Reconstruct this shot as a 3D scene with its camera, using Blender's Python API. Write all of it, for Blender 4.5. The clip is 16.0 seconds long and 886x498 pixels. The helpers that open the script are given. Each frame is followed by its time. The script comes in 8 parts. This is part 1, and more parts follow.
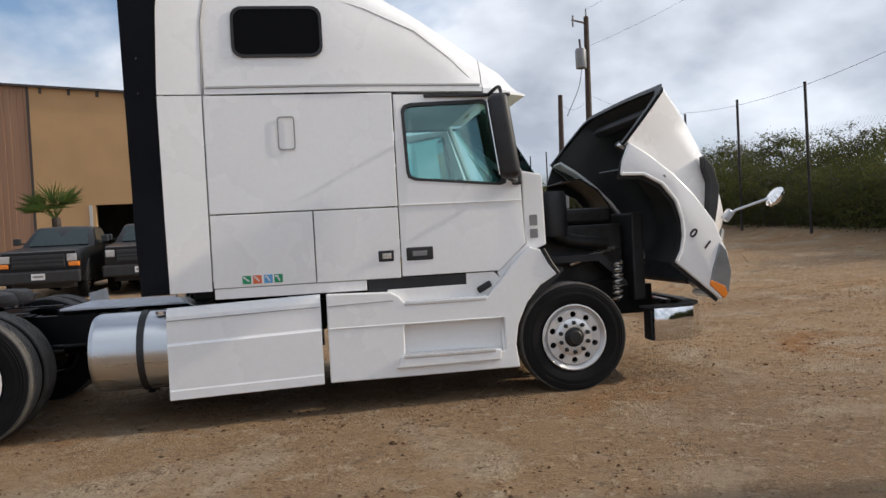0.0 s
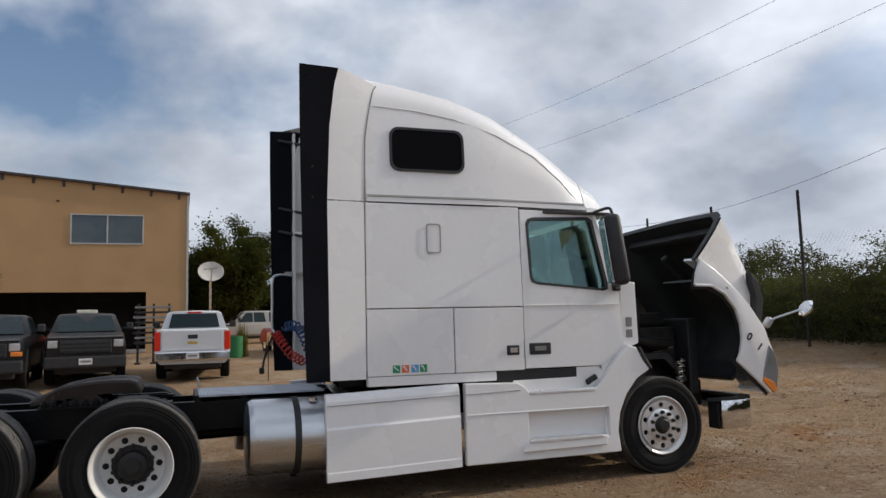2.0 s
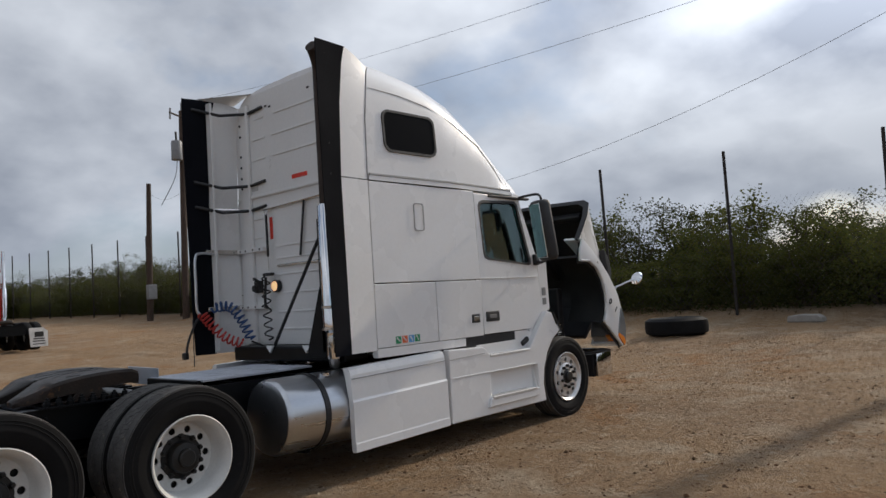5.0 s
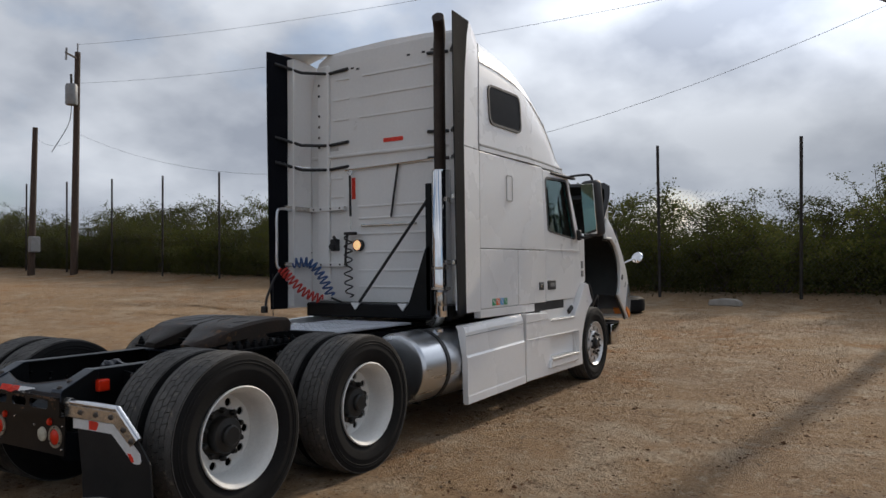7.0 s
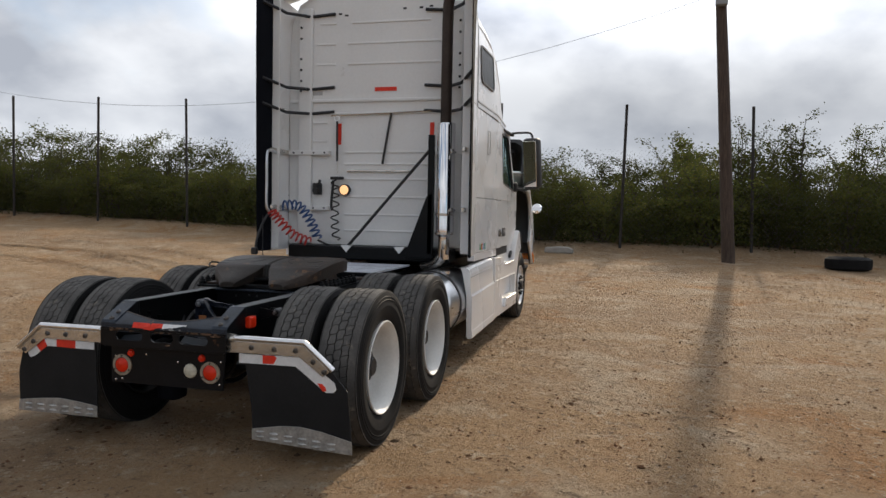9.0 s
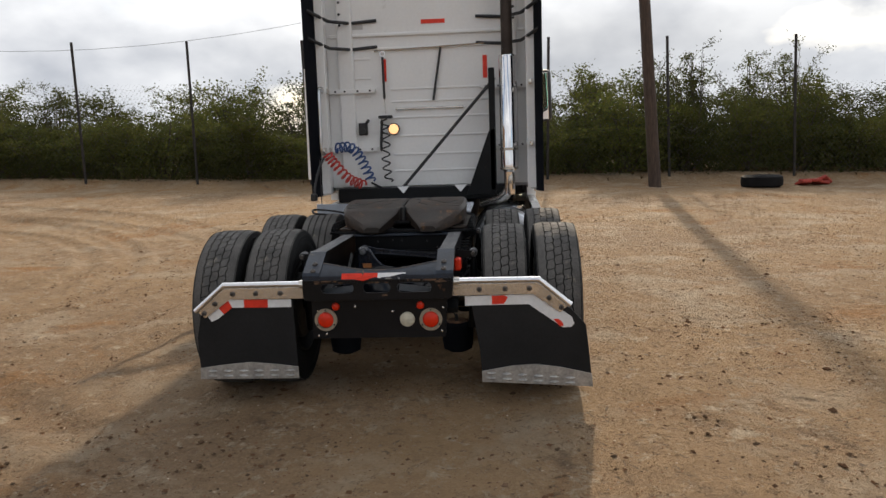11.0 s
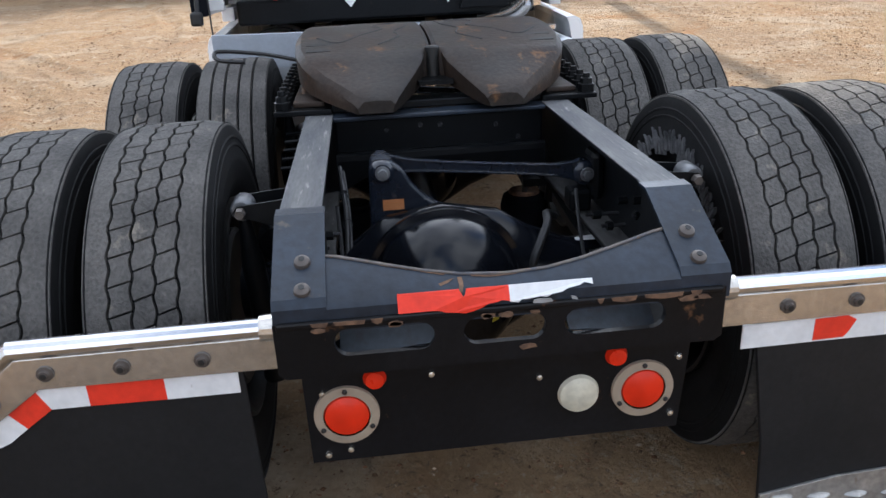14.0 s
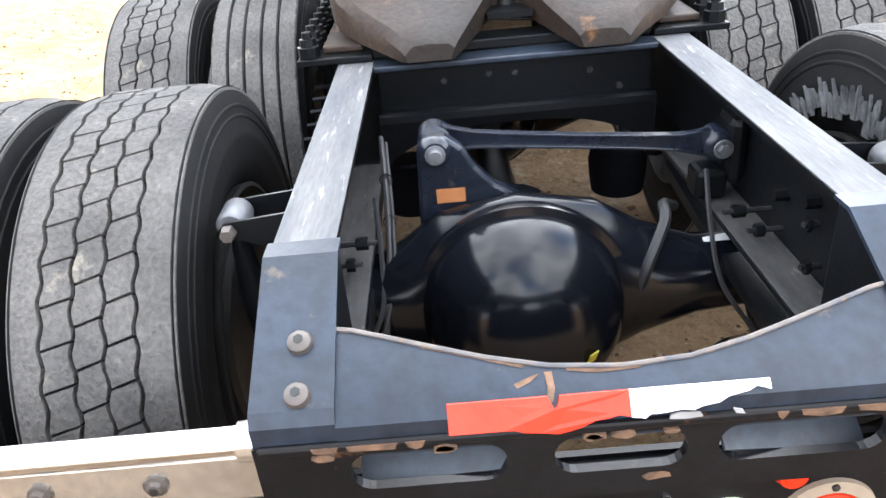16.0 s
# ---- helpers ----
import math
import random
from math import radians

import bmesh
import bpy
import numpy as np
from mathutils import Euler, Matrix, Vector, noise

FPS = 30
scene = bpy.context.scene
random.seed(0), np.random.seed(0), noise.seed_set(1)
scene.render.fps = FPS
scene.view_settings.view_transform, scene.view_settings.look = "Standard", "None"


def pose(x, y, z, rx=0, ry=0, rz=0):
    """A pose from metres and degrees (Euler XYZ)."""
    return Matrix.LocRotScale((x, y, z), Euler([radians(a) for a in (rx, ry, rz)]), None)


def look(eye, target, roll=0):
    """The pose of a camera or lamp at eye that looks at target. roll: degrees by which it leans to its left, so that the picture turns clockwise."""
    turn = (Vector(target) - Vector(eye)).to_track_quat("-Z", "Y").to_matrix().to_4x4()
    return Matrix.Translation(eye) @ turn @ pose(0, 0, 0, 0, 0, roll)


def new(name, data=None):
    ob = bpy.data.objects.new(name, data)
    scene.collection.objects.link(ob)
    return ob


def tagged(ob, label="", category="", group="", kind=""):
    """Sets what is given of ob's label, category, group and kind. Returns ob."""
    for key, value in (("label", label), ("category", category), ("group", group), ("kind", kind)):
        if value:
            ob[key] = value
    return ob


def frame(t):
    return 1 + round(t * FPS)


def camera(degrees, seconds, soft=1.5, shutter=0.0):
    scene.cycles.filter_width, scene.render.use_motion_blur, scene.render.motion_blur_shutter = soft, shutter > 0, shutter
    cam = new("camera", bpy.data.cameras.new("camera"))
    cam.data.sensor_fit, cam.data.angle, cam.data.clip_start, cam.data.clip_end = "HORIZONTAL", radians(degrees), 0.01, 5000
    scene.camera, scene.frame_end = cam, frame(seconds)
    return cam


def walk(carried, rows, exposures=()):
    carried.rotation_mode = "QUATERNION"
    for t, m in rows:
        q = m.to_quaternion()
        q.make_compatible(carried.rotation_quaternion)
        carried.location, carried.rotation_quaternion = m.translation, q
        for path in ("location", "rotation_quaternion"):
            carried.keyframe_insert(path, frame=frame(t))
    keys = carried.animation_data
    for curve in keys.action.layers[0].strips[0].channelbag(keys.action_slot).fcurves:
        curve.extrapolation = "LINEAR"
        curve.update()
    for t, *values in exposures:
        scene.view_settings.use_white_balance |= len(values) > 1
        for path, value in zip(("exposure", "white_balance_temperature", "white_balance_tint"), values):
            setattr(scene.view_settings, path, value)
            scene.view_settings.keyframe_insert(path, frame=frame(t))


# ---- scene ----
cam = camera(61.3, 16.0)
PATH = [
    (0, (-2.161, -7.854, 1.498), (-1.853, -5.879, 1.454), -3.0),
    (0.5, (-2.959, -7.97, 1.552), (-2.617, -5.999, 1.567), -0.8),
    (1, (-3.595, -8.013, 1.567), (-3.081, -6.084, 1.687), -2.1),
    (1.5, (-4.2, -8.126, 1.554), (-3.686, -6.205, 1.768), -1.6),
    (2, (-4.781, -8.122, 1.547), (-4.124, -6.245, 1.759), -1.5),
    (2.5, (-5.361, -8.022, 1.557), (-4.606, -6.183, 1.776), -1.7),
    (3, (-5.972, -7.899, 1.547), (-4.999, -6.163, 1.746), -1.5),
    (3.5, (-6.563, -7.667, 1.559), (-5.466, -6.004, 1.738), -2.1),
    (3.7, (-6.787, -7.578, 1.574), (-5.53, -6.03, 1.719), -2.6),
    (5.8, (-8.787, -6.027, 1.562), (-7.204, -4.811, 1.685), -3.5),
    (6, (-8.968, -5.878, 1.552), (-7.334, -4.731, 1.669), -2.9),
    (6.5, (-9.447, -5.462, 1.551), (-7.786, -4.354, 1.663), -1.1),
    (7, (-9.959, -5.023, 1.568), (-8.267, -3.958, 1.614), -0.6),
    (7.5, (-10.351, -4.569, 1.534), (-8.642, -3.532, 1.504), -0.5),
    (8, (-10.727, -4.106, 1.530), (-8.954, -3.185, 1.459), -5.9),
    (8.2, (-10.886, -3.895, 1.539), (-9.057, -3.095, 1.415), -3.6),
    (10.3, (-12.042, -1.535, 1.587), (-10.063, -1.252, 1.523), -0.7),
    (10.5, (-12.013, -1.301, 1.56), (-10.03, -1.057, 1.46), -1.4),
    (11, (-11.801, -0.751, 1.535), (-9.823, -0.605, 1.279), -1.9),
    (11.5, (-11.411, -0.328, 1.5), (-9.462, -0.414, 1.06), 0.1),
    (12, (-10.944, -0.047, 1.442), (-9.018, -0.231, 0.934), 1.7),
    (12.5, (-10.424, 0.135, 1.394), (-8.53, -0.235, 0.868), 1.8),
    (13, (-9.77, 0.276, 1.473), (-7.893, -0.018, 0.85), 0.9),
    (13.5, (-9.156, 0.282, 1.461), (-7.31, 0.011, 0.741), -0.4),
    (14, (-8.606, 0.255, 1.453), (-6.762, 0.081, 0.697), -2.6),
    (14.5, (-8.16, 0.229, 1.437), (-6.354, 0.034, 0.6), -6.3),
    (15, (-7.803, 0.151, 1.453), (-6.032, 0.199, 0.525), -7.8),
    (15.5, (-7.74, 0.137, 1.428), (-5.992, 0.264, 0.465), -8.0),
    (16, (-7.971, 0.195, 1.423), (-6.217, 0.231, 0.461), -5.5),
]
EXPOSURES = [(0, -0.08, 5950, 10), (1, -0.25, 5950, 10), (1.5, -0.32, 5940, 10), (2.5, -0.5, 5900, 10), (3.7, -0.6, 5880, 10), (6, -0.62, 5960, 10), (7, -0.56, 5980, 10), (8.2, -0.15, 6200, 10), (10.5, -0.15, 6400, 10), (11, 0.1, 6500, 10), (11.5, 0.52, 6500, 10), (12, 0.8, 6300, 10), (12.5, 1.12, 6000, 10), (13, 1.14, 5850, 10), (13.5, 1.14, 5800, 10), (14, 1.07, 5750, 10), (14.5, 1.75, 5560, 10), (15, 2.15, 5830, 10), (15.5, 2.48, 6020, 10), (16, 2.87, 6150, 10)]
walk(cam, [(t, look(eye, target, roll)) for t, eye, target, roll in PATH], EXPOSURES)

# ---- world, sun and exposure ----
SUN_AZ = -5.2      # degrees from the truck's nose, towards its right side
SUN_EL = 27.0
sun_dir = Vector((math.cos(radians(SUN_EL)) * math.cos(radians(SUN_AZ)), math.cos(radians(SUN_EL)) * math.sin(radians(SUN_AZ)), math.sin(radians(SUN_EL))))


def build_world():
    w = bpy.data.worlds.new("sky")
    scene.world = w
    w.use_nodes = True
    nt = w.node_tree
    nt.nodes.clear()
    N, L = nt.nodes.new, nt.links.new
    out, bg = N("ShaderNodeOutputWorld"), N("ShaderNodeBackground")
    L(bg.outputs[0], out.inputs[0])
    sky = N("ShaderNodeTexSky")
    sky.sky_type, sky.sun_disc = "NISHITA", False
    sky.sun_elevation, sky.sun_rotation = radians(SUN_EL), radians(90 - SUN_AZ)
    sky.air_density, sky.dust_density = 1.0, 1.6
    tc = N("ShaderNodeTexCoord")
    # stretch the direction so that clouds flatten towards the horizon
    sep = N("ShaderNodeSeparateXYZ")
    L(tc.outputs["Generated"], sep.inputs[0])
    den = N("ShaderNodeMath"); den.operation = "MAXIMUM"; den.inputs[1].default_value = 0.0
    L(sep.outputs[2], den.inputs[0])
    add = N("ShaderNodeMath"); add.operation = "ADD"; add.inputs[1].default_value = 0.55
    L(den.outputs[0], add.inputs[0])
    div = N("ShaderNodeVectorMath"); div.operation = "DIVIDE"
    L(tc.outputs["Generated"], div.inputs[0]); L(add.outputs[0], div.inputs[1])
    drift = N("ShaderNodeVectorMath"); drift.operation = "ADD"; drift.inputs[1].default_value = (3.1, 1.7, 0.4)
    L(div.outputs[0], drift.inputs[0])
    n1 = N("ShaderNodeTexNoise"); n1.inputs["Scale"].default_value = 2.1; n1.inputs["Detail"].default_value = 6; n1.inputs["Roughness"].default_value = 0.5; n1.inputs["Distortion"].default_value = 0.1
    n2 = N("ShaderNodeTexNoise"); n2.inputs["Scale"].default_value = 3.3; n2.inputs["Detail"].default_value = 6; n2.inputs["Roughness"].default_value = 0.48
    L(drift.outputs[0], n1.inputs["Vector"]); L(drift.outputs[0], n2.inputs["Vector"])
    cover = N("ShaderNodeValToRGB")
    cover.color_ramp.elements[0].position, cover.color_ramp.elements[0].color = 0.35, (0, 0, 0, 1)
    cover.color_ramp.elements[1].position, cover.color_ramp.elements[1].color = 0.49, (1, 1, 1, 1)
    shade = N("ShaderNodeValToRGB")
    shade.color_ramp.elements[0].position, shade.color_ramp.elements[0].color = 0.34, (6.7, 7.0, 7.7, 1)
    shade.color_ramp.elements[1].position, shade.color_ramp.elements[1].color = 0.63, (15.6, 15.6, 15.6, 1)
    L(n2.outputs[0], shade.inputs[0])
    # thin cloud brightens towards the sun
    dot = N("ShaderNodeVectorMath"); dot.operation = "DOT_PRODUCT"; dot.inputs[1].default_value = sun_dir
    L(tc.outputs["Generated"], dot.inputs[0])
    pos = N("ShaderNodeMath"); pos.operation = "MAXIMUM"; pos.inputs[1].default_value = 0.0
    L(dot.outputs["Value"], pos.inputs[0])
    powr = N("ShaderNodeMath"); powr.operation = "POWER"; powr.inputs[1].default_value = 9.0
    L(pos.outputs[0], powr.inputs[0])
    veil = N("ShaderNodeMath"); veil.operation = "MULTIPLY_ADD"; veil.inputs[1].default_value = 0.2
    L(powr.outputs[0], veil.inputs[0]); L(n1.outputs[0], veil.inputs[2]); L(veil.outputs[0], cover.inputs[0])
    glow = N("ShaderNodeMath"); glow.operation = "MULTIPLY_ADD"; glow.inputs[1].default_value = 2.1
    wide = N("ShaderNodeMath"); wide.operation = "MULTIPLY_ADD"; wide.inputs[1].default_value = 0.22; wide.inputs[2].default_value = 0.98
    L(pos.outputs[0], wide.inputs[0])
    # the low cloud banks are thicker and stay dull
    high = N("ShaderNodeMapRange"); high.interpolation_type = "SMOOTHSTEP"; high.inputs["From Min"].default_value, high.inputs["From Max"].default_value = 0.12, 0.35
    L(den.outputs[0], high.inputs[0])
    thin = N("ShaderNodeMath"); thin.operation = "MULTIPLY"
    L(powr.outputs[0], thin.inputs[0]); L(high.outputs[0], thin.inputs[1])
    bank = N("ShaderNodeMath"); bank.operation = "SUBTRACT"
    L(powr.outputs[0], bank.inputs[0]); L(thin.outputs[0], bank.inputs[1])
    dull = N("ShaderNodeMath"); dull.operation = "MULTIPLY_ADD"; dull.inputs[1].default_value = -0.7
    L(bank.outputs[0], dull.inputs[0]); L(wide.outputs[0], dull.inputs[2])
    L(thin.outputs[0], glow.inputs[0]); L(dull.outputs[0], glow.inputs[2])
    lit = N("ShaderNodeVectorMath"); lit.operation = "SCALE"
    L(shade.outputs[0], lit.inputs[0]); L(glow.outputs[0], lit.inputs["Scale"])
    clear = N("ShaderNodeVectorMath"); clear.operation = "SCALE"; clear.inputs["Scale"].default_value = 2.1
    L(sky.outputs[0], clear.inputs[0])
    mix = N("ShaderNodeMix"); mix.data_type = "RGBA"
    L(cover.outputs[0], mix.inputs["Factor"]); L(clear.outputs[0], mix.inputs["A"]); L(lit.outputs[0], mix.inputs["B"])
    # pale haze towards the horizon
    hz = N("ShaderNodeMath"); hz.operation = "SUBTRACT"; hz.inputs[0].default_value = 1.0
    L(den.outputs[0], hz.inputs[1])
    hp = N("ShaderNodeMath"); hp.operation = "POWER"; hp.inputs[1].default_value = 9.0
    L(hz.outputs[0], hp.inputs[0])
    hm = N("ShaderNodeMath"); hm.operation = "MULTIPLY"; hm.inputs[1].default_value = 0.75
    L(hp.outputs[0], hm.inputs[0])
    haze = N("ShaderNodeMix"); haze.data_type = "RGBA"; haze.inputs["B"].default_value = (8.6, 9.2, 10.1, 1)
    L(hm.outputs[0], haze.inputs["Factor"]); L(mix.outputs["Result"], haze.inputs["A"])
    L(haze.outputs["Result"], bg.inputs[0])
    bg.inputs[1].default_value = 0.067


build_world()
sun = new("sun", bpy.data.lights.new("sun", "SUN"))
sun.data.energy, sun.data.angle, sun.data.color = 3.6, radians(1.2), (1.0, 0.82, 0.60)
sun.matrix_world = look(sun_dir * 60, (0, 0, 0))


# ---- materials ----
def mat(name, base, rough=0.5, metal=0.0, var=0.12, scale=6.0, fine=60.0, bump=0.05, tint=None, coat=0.0, spec=0.5, amount=0.5, emit=None, per_piece=0.0, dirt=None, dirt_at=0.62, stretch=(1, 1, 1)):
    """Paint, metal, rubber and the like: a base colour that varies at two scales, with fine relief. tint: a second colour in patches; dirt: a colour in sparse stains."""
    m = bpy.data.materials.new(name)
    m.use_nodes = True
    nt = m.node_tree
    N, L = nt.nodes.new, nt.links.new
    p = nt.nodes["Principled BSDF"]
    tc = N("ShaderNodeTexCoord")
    mp = N("ShaderNodeMapping"); mp.inputs["Scale"].default_value = stretch
    L(tc.outputs["Object"], mp.inputs[0])
    big = N("ShaderNodeTexNoise"); big.inputs["Scale"].default_value = scale; big.inputs["Detail"].default_value = 6
    sml = N("ShaderNodeTexNoise"); sml.inputs["Scale"].default_value = fine; sml.inputs["Detail"].default_value = 4
    L(mp.outputs[0], big.inputs["Vector"]); L(mp.outputs[0], sml.inputs["Vector"])
    c = N("ShaderNodeMix"); c.data_type = "RGBA"
    second = tint or tuple(b * (1 - 2 * var) for b in base)
    c.inputs["A"].default_value, c.inputs["B"].default_value = (*base, 1), (*second, 1)
    ramp = N("ShaderNodeMapRange"); ramp.inputs["From Min"].default_value, ramp.inputs["From Max"].default_value = amount - 0.15, amount + 0.2
    L(big.outputs[0], ramp.inputs[0]); L(ramp.outputs[0], c.inputs["Factor"])
    h = N("ShaderNodeMix"); h.data_type = "RGBA"; h.blend_type = "MULTIPLY"; h.inputs["Factor"].default_value = 1.0
    sr = N("ShaderNodeMapRange"); sr.inputs["From Min"].default_value, sr.inputs["From Max"].default_value, sr.inputs["To Min"].default_value, sr.inputs["To Max"].default_value = 0.3, 0.7, 1 - var, 1 + var * 0.5
    L(sml.outputs[0], sr.inputs[0])
    L(c.outputs["Result"], h.inputs["A"]); L(sr.outputs[0], h.inputs["B"])
    last = h.outputs["Result"]
    if dirt:
        dn = N("ShaderNodeTexNoise"); dn.inputs["Scale"].default_value = scale * 2.3; dn.inputs["Detail"].default_value = 8; dn.inputs["Roughness"].default_value = 0.65
        L(mp.outputs[0], dn.inputs["Vector"])
        dr = N("ShaderNodeMapRange"); dr.inputs["From Min"].default_value, dr.inputs["From Max"].default_value = dirt_at, dirt_at + 0.12
        L(dn.outputs[0], dr.inputs[0])
        d = N("ShaderNodeMix"); d.data_type = "RGBA"; d.inputs["B"].default_value = (*dirt, 1)
        L(dr.outputs[0], d.inputs["Factor"]); L(last, d.inputs["A"])
        last = d.outputs["Result"]
    if per_piece:
        oi = N("ShaderNodeObjectInfo")
        pr = N("ShaderNodeMapRange"); pr.inputs["To Min"].default_value, pr.inputs["To Max"].default_value = 1 - per_piece, 1 + per_piece
        L(oi.outputs["Random"], pr.inputs[0])
        q = N("ShaderNodeMix"); q.data_type = "RGBA"; q.blend_type = "MULTIPLY"; q.inputs["Factor"].default_value = 1.0
        L(last, q.inputs["A"]); L(pr.outputs[0], q.inputs["B"])
        last = q.outputs["Result"]
    L(last, p.inputs["Base Color"])
    rr = N("ShaderNodeMapRange"); rr.inputs["To Min"].default_value, rr.inputs["To Max"].default_value = max(0.02, rough * 0.75), min(1, rough * 1.25)
    L(big.outputs[0], rr.inputs[0]); L(rr.outputs[0], p.inputs["Roughness"])
    p.inputs["Metallic"].default_value = metal
    p.inputs["Coat Weight"].default_value = coat
    p.inputs["Coat Roughness"].default_value = 0.08
    p.inputs["Specular IOR Level"].default_value = spec
    if bump:
        b = N("ShaderNodeBump"); b.inputs["Strength"].default_value = bump; b.inputs["Distance"].default_value = 0.01
        L(sml.outputs[0], b.inputs["Height"]); L(b.outputs[0], p.inputs["Normal"])
    if emit:
        p.inputs["Emission Color"].default_value, p.inputs["Emission Strength"].default_value = (*emit[:3], 1), emit[3]
    return m


def glass_mat(name, tint, rough=0.02, mirror_coat=0.08):
    m = bpy.data.materials.new(name)
    m.use_nodes = True
    nt = m.node_tree
    nt.nodes.clear()
    N, L = nt.nodes.new, nt.links.new
    out = N("ShaderNodeOutputMaterial")
    tr, gl, fr, mx = N("ShaderNodeBsdfTransparent"), N("ShaderNodeBsdfGlossy"), N("ShaderNodeFresnel"), N("ShaderNodeMixShader")
    tr.inputs[0].default_value = (*tint, 1)
    gl.inputs["Roughness"].default_value = rough
    fr.inputs[0].default_value = 1.5
    coat = N("ShaderNodeMath"); coat.operation = "ADD"; coat.inputs[1].default_value = mirror_coat
    gl.inputs["Color"].default_value = (0.72, 0.95, 0.95, 1)
    L(fr.outputs[0], coat.inputs[0]); L(coat.outputs[0], mx.inputs[0]); L(tr.outputs[0], mx.inputs[1]); L(gl.outputs[0], mx.inputs[2]); L(mx.outputs[0], out.inputs[0])
    return m


WHITE = mat("white_paint", (0.80, 0.80, 0.80), 0.28, var=0.02, scale=1.2, fine=25, bump=0.0, coat=0.5, tint=(0.788, 0.788, 0.783))
WHITE_BACK = mat("white_panel_dusty", (0.74, 0.74, 0.73), 0.5, var=0.03, scale=1.6, fine=30, bump=0.02, dirt=(0.5, 0.48, 0.45), dirt_at=0.66)
BLACK_PLASTIC = mat("black_plastic", (0.018, 0.018, 0.02), 0.55, var=0.15, bump=0.03)
RUBBER_TRIM = mat("black_rubber_fairing", (0.008, 0.009, 0.0125), 0.9, var=0.15, scale=2, bump=0.04, spec=0.05)
FRAME = mat("black_frame_paint", (0.006, 0.0068, 0.008), 0.34, var=0.2, scale=5, bump=0.05, spec=0.15, dirt=(0.05, 0.038, 0.027), dirt_at=0.66)
BLUE_FRAME = mat("blue_black_frame_paint", (0.020, 0.029, 0.045), 0.38, var=0.3, scale=5, fine=45, bump=0.09, spec=0.35, tint=(0.014, 0.019, 0.028), dirt=(0.11, 0.085, 0.06), dirt_at=0.655)
WORN_RAIL = mat("worn_rail_paint", (0.10, 0.10, 0.10), 0.66, 0.0, var=0.25, scale=9, bump=0.1, tint=(0.06, 0.064, 0.072), dirt=(0.30, 0.29, 0.28), dirt_at=0.59, stretch=(0.35, 2.2, 1))
TYRE_SIDE = mat("tyre_sidewall", (0.008, 0.008, 0.0085), 0.75, var=0.2, scale=3, bump=0.06, spec=0.18, dirt=(0.035, 0.031, 0.027), dirt_at=0.66)
TYRE_TREAD = mat("tyre_tread", (0.098, 0.092, 0.085), 0.9, var=0.3, scale=7, fine=110, bump=0.6, tint=(0.058, 0.055, 0.052), dirt=(0.21, 0.185, 0.15), dirt_at=0.60)
ALU = mat("polished_aluminium", (0.78, 0.78, 0.79), 0.2, 1.0, var=0.05, scale=4, bump=0.01)
RIM_ALU = mat("worn_rim_aluminium", (0.76, 0.76, 0.76), 0.42, 0.75, var=0.08, scale=7, bump=0.02, dirt=(0.42, 0.39, 0.35), dirt_at=0.66)
BRUSHED = mat("brushed_aluminium", (0.62, 0.64, 0.67), 0.3, 1.0, var=0.06, scale=3, fine=120, bump=0.02, stretch=(0.2, 3, 3))
CHROME = mat("chrome", (0.82, 0.82, 0.83), 0.07, 1.0, var=0.03, bump=0.0)
STEEL_PLATE = mat("dull_steel_bar", (0.66, 0.63, 0.58), 0.24, 0.88, var=0.15, scale=6, dirt=(0.25, 0.19, 0.12), dirt_at=0.64)
WHEEL_WHITE = mat("white_wheel_paint", (0.68, 0.68, 0.66), 0.45, var=0.06, scale=5, dirt=(0.3, 0.26, 0.2), dirt_at=0.65)
HUB_BLACK = mat("greasy_black_hub", (0.012, 0.012, 0.012), 0.5, var=0.3, bump=0.1)
GREASE = mat("rusty_greased_steel", (0.016, 0.0135, 0.0115), 0.5, 0.0, var=0.35, scale=4, bump=0.2, tint=(0.034, 0.021, 0.014), dirt=(0.16, 0.075, 0.026), dirt_at=0.60, amount=0.48, spec=0.3)
STACK_DARK = mat("sooty_exhaust_pipe", (0.055, 0.04, 0.032), 0.6, 0.5, var=0.2, scale=4)
RED_LENS = mat("red_lens", (0.72, 0.030, 0.006), 0.3, var=0.12, scale=30, spec=0.3)
AMBER_LENS = mat("amber_lens", (0.75, 0.22, 0.02), 0.25, var=0.05, coat=0.4)
AMBER_LIT = mat("lit_amber_lens", (0.8, 0.3, 0.05), 0.3, emit=(1.0, 0.62, 0.3, 1.1))
WHITE_LENS = mat("cloudy_white_lens", (0.62, 0.60, 0.50), 0.3, var=0.06, coat=0.3)
GASKET = mat("tan_gasket_ring", (0.32, 0.25, 0.18), 0.7, var=0.12, scale=15)
FLAP = mat("black_rubber_flap", (0.012, 0.012, 0.013), 0.6, var=0.2, scale=2.5, bump=0.05, spec=0.25)
TAPE_RED = mat("red_reflective_tape", (0.74, 0.042, 0.018), 0.45, var=0.08, scale=20, spec=0.3)
TAPE_WHITE = mat("white_reflective_tape", (0.72, 0.72, 0.72), 0.35, var=0.06, scale=20, dirt=(0.45, 0.43, 0.4), dirt_at=0.66)
DARK_GLASS = mat("dark_tinted_window", (0.005, 0.005, 0.006), 0.25, var=0.05, bump=0.0, spec=0.04)
CAB_GLASS = glass_mat("cab_glass", (0.62, 0.80, 0.78))
CAB_GREY = mat("grey_cab_trim", (0.10, 0.105, 0.11), 0.85, var=0.12, scale=3)
CAB_LIGHT_TRIM = mat("light_cab_trim", (0.34, 0.35, 0.35), 0.8, var=0.08, scale=3)
